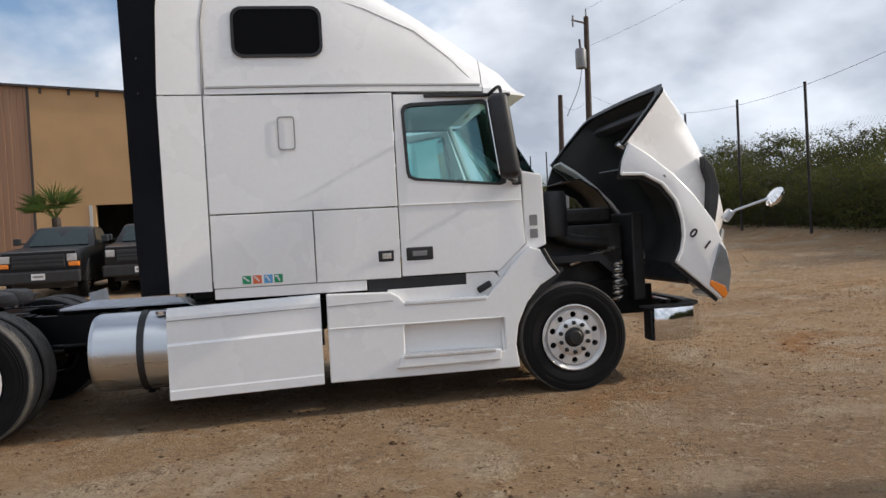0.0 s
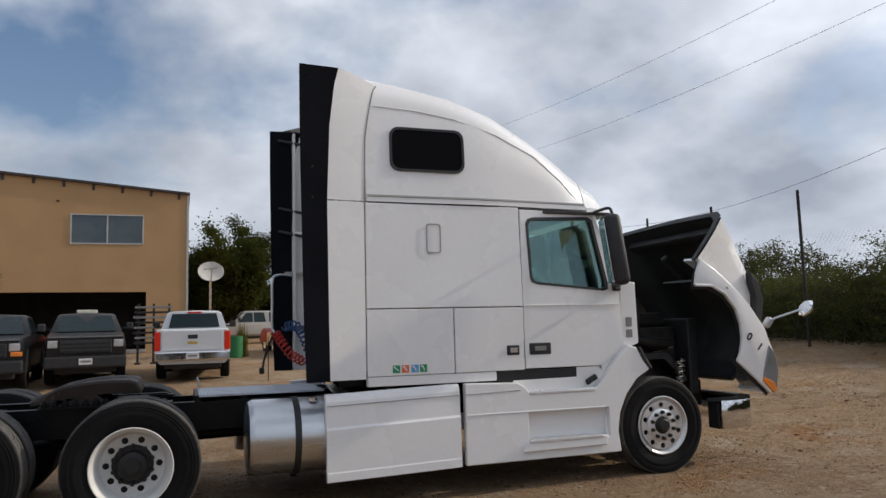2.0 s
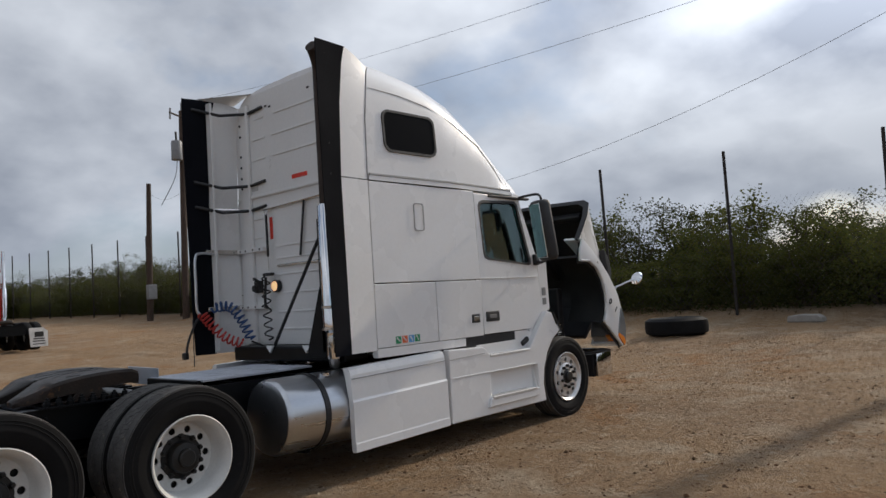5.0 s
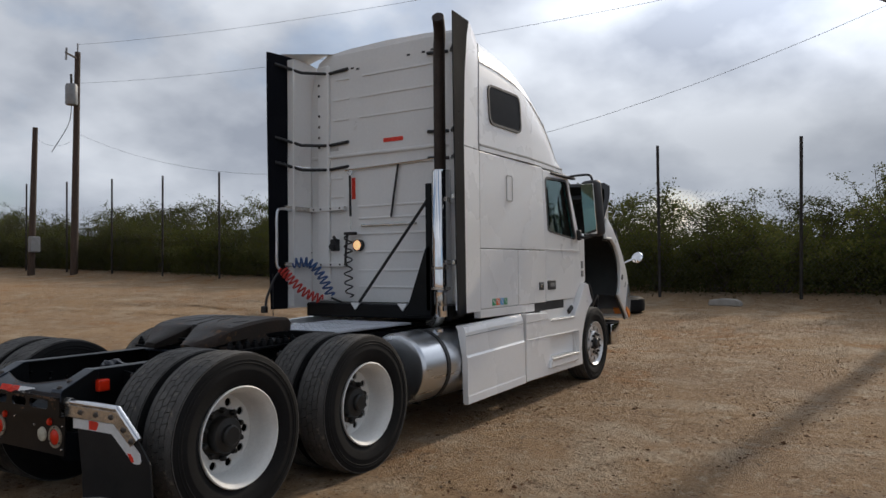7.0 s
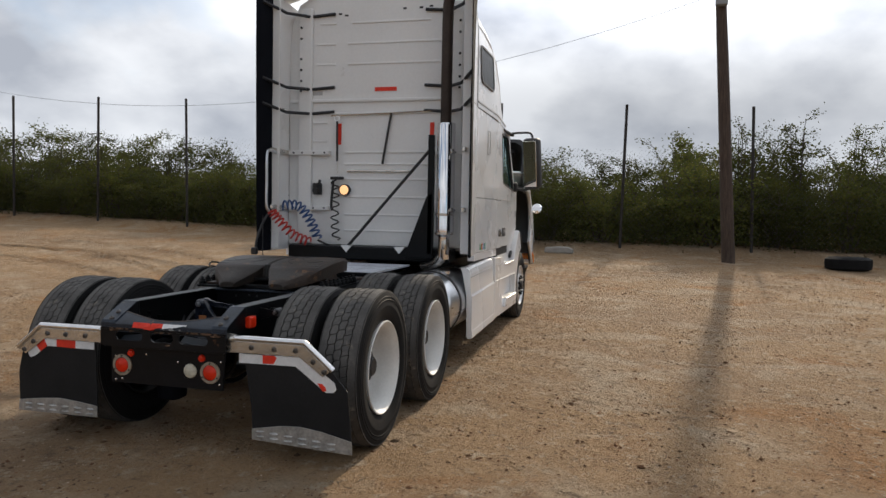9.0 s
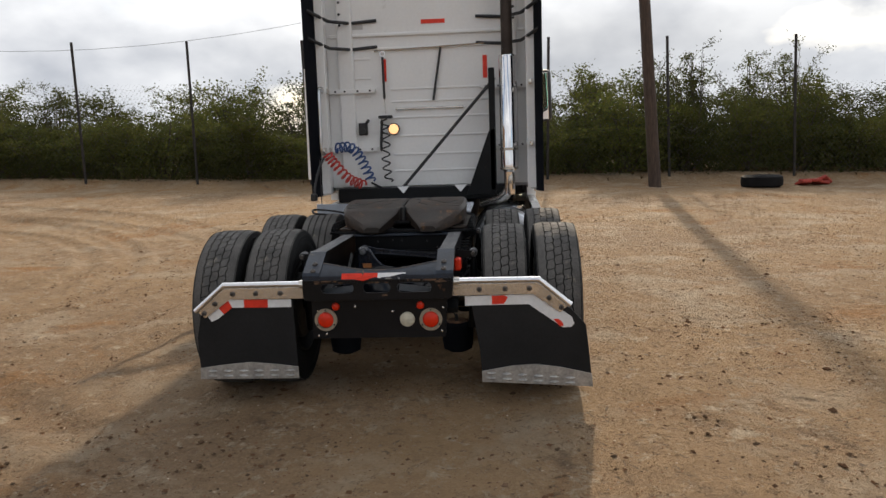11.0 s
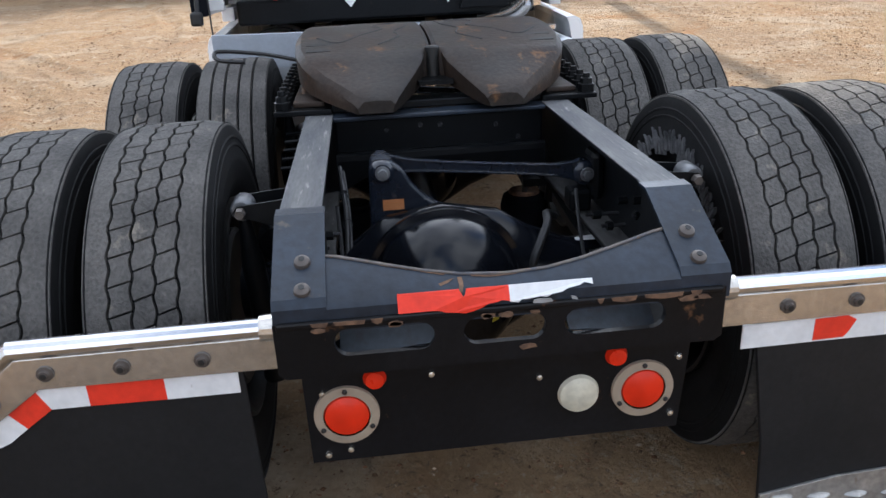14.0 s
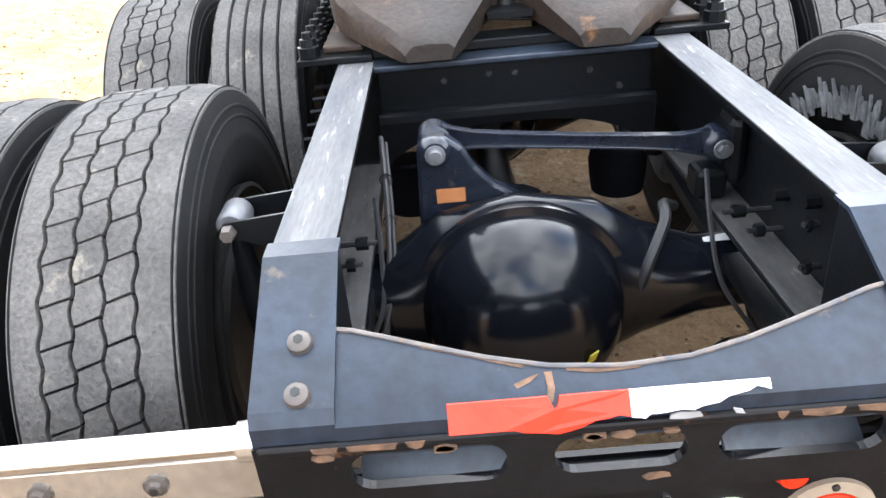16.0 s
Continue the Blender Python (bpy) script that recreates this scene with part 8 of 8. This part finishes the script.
def plant_meshes(name, seed, radius, height, limbs, leaves, leaf, trunk, leaf_mat, spread=0.5, clear=0.0):
    """A trunk with limbs, and a crown of small leaves gathered in clumps along the limbs."""
    rnd = random.Random(seed)
    bm, tips = None, []
    for k in range(limbs):
        a = rnd.uniform(0, 2 * math.pi)
        lean = radius * rnd.uniform(0.15, 0.9)
        h = height * rnd.uniform(0.62, 1.0) * (1.0 - 0.28 * lean / radius)
        p0 = Vector((rnd.uniform(-0.15, 0.15), rnd.uniform(-0.15, 0.15), -0.1))
        mid = Vector((math.cos(a) * lean * 0.45, math.sin(a) * lean * 0.45, max(clear, h * 0.5)))
        tip = Vector((math.cos(a) * lean, math.sin(a) * lean, h))
        line = arc_points([p0, mid * 0.5 + p0 * 0.5 + Vector((rnd.uniform(-0.1, 0.1), rnd.uniform(-0.1, 0.1), 0)), mid, tip], 3)
        n = len(line)
        bm = tube(line, trunk, 5, bm, radii=[trunk * (1 - 0.85 * i / (n - 1)) for i in range(n)])
        for i in range(int(n * 0.35), n):
            tips.append((line[i], 0.5 + 0.5 * i / n))
        for j in range(7):
            q = line[rnd.randrange(n // 2, n)]
            d = Vector((rnd.uniform(-1, 1), rnd.uniform(-1, 1), rnd.uniform(-0.3, 0.9))) * radius * 0.38
            bm = tube([q, q + d], trunk * 0.22, 4, bm, radii=[trunk * 0.28, trunk * 0.08])
            tips += [(q + d * t, 1.0) for t in (0.3, 0.5, 0.65, 0.8, 0.9, 1.0)]
    wood = bpy.data.meshes.new(name + "_wood")
    bm.to_mesh(wood)
    bm.free()
    wood.materials.append(BARK)
    verts, faces = [], []
    for k in range(leaves):
        c, s = tips[rnd.randrange(len(tips))]
        g = Vector((rnd.gauss(0, 1), rnd.gauss(0, 1), rnd.gauss(0, 0.8))) * spread * (0.55 if rnd.random() < 0.6 else 1.0)
        p = c + g
        if clear == 0 and rnd.random() < 0.3:
            a, q = rnd.uniform(0, 6.28), radius * math.sqrt(rnd.random()) * 0.95
            p = Vector((q * math.cos(a), q * math.sin(a), rnd.uniform(0.03, height * 0.5)))
        if p.z < clear * 0.8 + 0.05:
            p.z = clear * 0.8 + rnd.uniform(0.05, 0.5)
        u = Vector((rnd.uniform(-1, 1), rnd.uniform(-1, 1), rnd.uniform(-0.6, 0.8))).normalized()
        v = u.orthogonal().normalized()
        v = (v * math.cos(k) + u.cross(v) * math.sin(k)).normalized()
        L_, W_ = leaf * rnd.uniform(0.6, 1.3), leaf * rnd.uniform(0.28, 0.5)
        b = len(verts)
        verts += [tuple(p), tuple(p + u * L_ * 0.5 + v * W_), tuple(p + u * L_), tuple(p + u * L_ * 0.5 - v * W_)]
        faces.append((b, b + 1, b + 2, b + 3))
    crown = bpy.data.meshes.new(name + "_crown")
    crown.from_pydata(verts, [], faces)
    crown.materials.append(leaf_mat)
    return wood, crown


def plant(name, label, meshes, at, turn, scale, group="", category="bush"):
    e = thing(name, label, category, at=(at[0], at[1], ground_z(*at)), turn=turn, group=group)
    for nm, me in zip(("trunk", "crown"), meshes):
        o = new(nm, me)
        o.parent = e
        o.matrix_basis = Matrix.Diagonal((scale[0], scale[0], scale[1], 1))
    return e


bush_kinds = [plant_meshes("bush", 11 + k, 1.55, 2.9, 14, 11500, 0.07, 0.045, LEAF, 0.17) for k in range(5)]
airy_kinds = [plant_meshes("tall_bush", 31 + k, 1.5, 4.4, 13, 8000, 0.066, 0.05, LEAF, 0.14) for k in range(3)]
tall = lambda y: lerp_table(y, [(-30.0, 1.15), (-12.0, 1.12), (-2.0, 1.06), (3.0, 0.88), (14.0, 0.86), (26.0, 1.0), (70.0, 1.0)])
rnd = random.Random(12)
y = -30.0
while y < 66:
    plant("bush", "dense green mesquite bush behind the fence", bush_kinds[rnd.randrange(5)], (14.1 + rnd.uniform(-0.5, 0.6), y), rnd.uniform(0, 360), (rnd.uniform(0.95, 1.3), rnd.uniform(0.62, 1.08) * tall(y)), "brush along the fence")
    if rnd.random() < 0.75:
        plant("bush", "tall airy mesquite bush behind the fence", airy_kinds[rnd.randrange(3)], (16.4 + rnd.uniform(-0.6, 0.9), y + 0.9), rnd.uniform(0, 360), (rnd.uniform(0.9, 1.25), rnd.uniform(0.6, 1.05) * tall(y)), "brush along the fence")
    y += rnd.uniform(1.5, 2.1)
y = -34.0
while y < 70:
    plant("bush", "low dense brush filling the gaps behind the fence", bush_kinds[rnd.randrange(5)], (18.0 + rnd.uniform(-0.6, 0.6), y), rnd.uniform(0, 360), (1.55, rnd.uniform(0.62, 0.8)), "brush along the fence")
    y += rnd.uniform(1.9, 2.5)
y = -44.0
while y < 90:
    plant("bush", "dark green brush in the distance", bush_kinds[rnd.randrange(5)], (20.5 + rnd.uniform(-1.5, 2), y), rnd.uniform(0, 360), (1.6, rnd.uniform(1.1, 1.5)), "distant brush")
    y += rnd.uniform(2.6, 3.6)
x = -40.0
while x < 24:
    plant("bush", "dark green brush in the distance", bush_kinds[rnd.randrange(5)], (x, 66 + rnd.uniform(-3, 3)), rnd.uniform(0, 360), (1.9, rnd.uniform(1.2, 1.8)), "distant brush")
    x += rnd.uniform(2.8, 4.2)
oak = plant_meshes("oak", 5, 4.0, 8.6, 20, 60000, 0.17, 0.17, TREE_LEAF, 0.40, 1.6)
plant("tree", "dark green live oak with an uneven crown", oak, (-1.3, 44.5), 20, (1.0, 1.0), category="tree")
plant("tree", "dark green live oak with an uneven crown", oak, (-5.2, 49.0), 140, (1.0, 0.9), category="tree")
plant("tree", "low dark green live oak behind the wagon", oak, (2.6, 50.0), 250, (0.75, 0.55), category="tree")

# small fan palm beside the pickups
palm = thing("palm", "small green fan palm with spiky fronds", "plant", at=(-11.2, 19.4, ground_z(-11.2, 19.4)))
part("trunk", tube([(0, 0, -0.1), (0.05, 0, 1.2), (0.0, 0, 2.25)], 0.16, 10, radii=[0.2, 0.16, 0.14]), BARK, palm)
rnd = random.Random(3)
for k in range(20):
    a, el = rnd.uniform(0, 6.28), rnd.uniform(0.15, 1.35)
    d = Vector((math.cos(a) * math.cos(el), math.sin(a) * math.cos(el), math.sin(el)))
    fr = None
    base = Vector((0, 0, 2.3)) + d * 0.55
    fr = tube([Vector((0, 0, 2.22)), base], 0.012, 4, fr)
    side = d.cross(Vector((0, 0, 1))).normalized()
    for j in range(13):
        t = (j - 6) / 6 * 1.2
        tip = base + (d * math.cos(t) + side * math.sin(t)) * rnd.uniform(0.65, 0.95) - Vector((0, 0, 0.12))
        w = d.cross(side) * 0.012 + side * 0.012
        b = bmesh.new()
        b.faces.new([b.verts.new(p) for p in (base - w, base + w, base.lerp(tip, 0.6) + w * 1.3, tip, base.lerp(tip, 0.6) - w * 1.3)])
        fr = join(fr, b)
    part("frond", fr, FROND, palm)

# tall grass clump by the drum
clump = thing("grass_clump", "tall yellow-green grass clump growing beside the drum", "plant", at=(-2.42, 24.2, ground_z(-2.42, 24.2)))
rnd = random.Random(31)
blades = bmesh.new()
for k in range(150):
    a, lean, h = rnd.uniform(0, 6.28), rnd.uniform(0.02, 0.22), rnd.uniform(0.6, 1.55)
    x, y = rnd.gauss(0, 0.12), rnd.gauss(0, 0.12)
    ux, uy = math.cos(a), math.sin(a)
    p = [blades.verts.new(c) for c in ((x - uy * 0.012, y + ux * 0.012, -0.03), (x + uy * 0.012, y - ux * 0.012, -0.03), (x + ux * lean * 0.4 + uy * 0.010, y + uy * lean * 0.4 - ux * 0.010, h * 0.6), (x + ux * lean * 0.4 - uy * 0.010, y + uy * lean * 0.4 + ux * 0.010, h * 0.6), (x + ux * lean, y + uy * lean, h))]
    blades.faces.new(p[:4])
    blades.faces.new((p[3], p[2], p[4]))
part("blades", blades, leaf_material("tall_grass", (0.11, 0.12, 0.03), (0.20, 0.19, 0.06)), clump)


# ---- loose things on the ground ----
def ground_tyre(at, r, h, label):
    e = thing("tyre", label, "tyre", at=(*at, ground_z(*at)), turn=rnd.uniform(0, 90), group="scrap tyres")
    part("carcass", lathe([(r * 0.55, h * 0.12), (r * 0.85, 0.0), (r, h * 0.15), (r * 1.02, h * 0.5), (r, h * 0.85), (r * 0.85, h), (r * 0.55, h * 0.88), (r * 0.6, h * 0.5)], (0, 0, 0), "z", 40), TYRE_SIDE, e, smooth=True)


ground_tyre((9.3, 1.7), 0.74, 0.42, "large black scrap tyre lying flat on dirt")
ground_tyre((10.3, -8.35), 0.56, 0.34, "black scrap tyre lying flat by the fence")
scrap = thing("scrap_heap", "small heap of red plastic scrap on dirt", "scrap", at=(10.8, -10.0, ground_z(10.8, -10.0)))
SCRAP_RED = mat("faded_red_plastic", (0.45, 0.05, 0.03), 0.6, var=0.2)
for k in range(4):
    part("shard", moved(box(-0.3, 0.3, -0.14, 0.14, 0, 0.1, 0.03), pose(0.1 * k, -0.25 * k + 0.3, 0.03 + 0.05 * (k % 2), 8 * k, -10 * k + 12, 47 * k)), SCRAP_RED, scrap)
block = thing("concrete_block", "broken pale concrete block on dirt", "block", at=(11.6, -0.6, ground_z(11.6, -0.6)), turn=84)
part("lump", bevel(prism([(-0.45, 0.0), (0.42, 0.0), (0.40, 0.16), (0.1, 0.2), (-0.3, 0.19), (-0.43, 0.12)], "y", -0.15, 0.15), 0.03), CONCRETE, block)


def strewn(name, label, count, area, sizes, material, seed, keep=lambda x, y: True):
    """Pebbles and clods: many small rough stones in one mesh."""
    rnd = random.Random(seed)
    base = [Vector(c) for c in ((1, 0, 0), (0, 1, 0), (-1, 0, 0), (0, -1, 0), (0, 0, 1), (0, 0, -1))]
    tris = [(0, 1, 4), (1, 2, 4), (2, 3, 4), (3, 0, 4), (1, 0, 5), (2, 1, 5), (3, 2, 5), (0, 3, 5)]
    verts, faces = [], []
    n = 0
    while n < count:
        x, y = rnd.uniform(area[0], area[1]), rnd.uniform(area[2], area[3])
        if not keep(x, y):
            continue
        n += 1
        r = sizes[0] + (sizes[1] - sizes[0]) * rnd.random() ** 2.6
        k, a = len(verts), rnd.uniform(0, 6.28)
        sx, sy, sz = r * rnd.uniform(0.7, 1.4), r * rnd.uniform(0.6, 1.1), r * rnd.uniform(0.3, 0.6)
        z = ground_z(x, y)
        for c in base:
            j = rnd.uniform(0.7, 1.25)
            px, py = c.x * sx * j, c.y * sy * j
            verts.append((x + px * math.cos(a) - py * math.sin(a), y + px * math.sin(a) + py * math.cos(a), z + c.z * sz * j + sz * 0.25))
        faces += [[k + i for i in t] for t in tris]
    me = bpy.data.meshes.new(name)
    me.from_pydata(verts, [], faces)
    me.materials.append(material)
    return tagged(new(name, me), label, "gravel", kind="stuff")


PEBBLE = leaf_material("pebble", (0.17, 0.12, 0.08), (0.60, 0.50, 0.38))
strewn("gravel", "loose tan pebbles scattered over the yard", 28000, (-13, 8, -9, 5), (0.004, 0.021), PEBBLE, 2, lambda x, y: noise.noise((x * 0.9, y * 0.9, 5)) > -0.25 + 0.5 * noise.noise((x * 5, y * 5, 2)))
strewn("clods", "larger pale stones and clods on the yard", 1000, (-14, 11, -11, 9), (0.010, 0.036), PEBBLE, 4)
strewn("fine_gravel", "fine pale grit scattered behind the truck", 26000, (-10.5, -3.5, -5.5, 4.0), (0.003, 0.010), PEBBLE, 6, lambda x, y: noise.noise((x * 1.3, y * 1.3, 8)) > -0.35 + 0.6 * noise.noise((x * 6, y * 6, 3)))


def weeds():
    rnd = random.Random(9)
    verts, faces = [], []
    for k in range(1700):
        x, y = rnd.gauss(13.7, 0.5), rnd.uniform(-28, 60)
        z = ground_z(x, y)
        h = rnd.uniform(0.05, 0.16)
        for j in range(5):
            a = rnd.uniform(0, 6.28)
            b = len(verts)
            dx, dy = math.cos(a) * h * 0.6, math.sin(a) * h * 0.6
            verts += [(x - 0.012, y - 0.012, z), (x + 0.012, y + 0.012, z), (x + dx, y + dy, z + h)]
            faces.append((b, b + 1, b + 2))
    me = bpy.data.meshes.new("weeds")
    me.from_pydata(verts, [], faces)
    me.materials.append(DRY)
    return tagged(new("weeds", me), "dry brown weeds along the fence foot", "weeds", kind="stuff")


weeds()
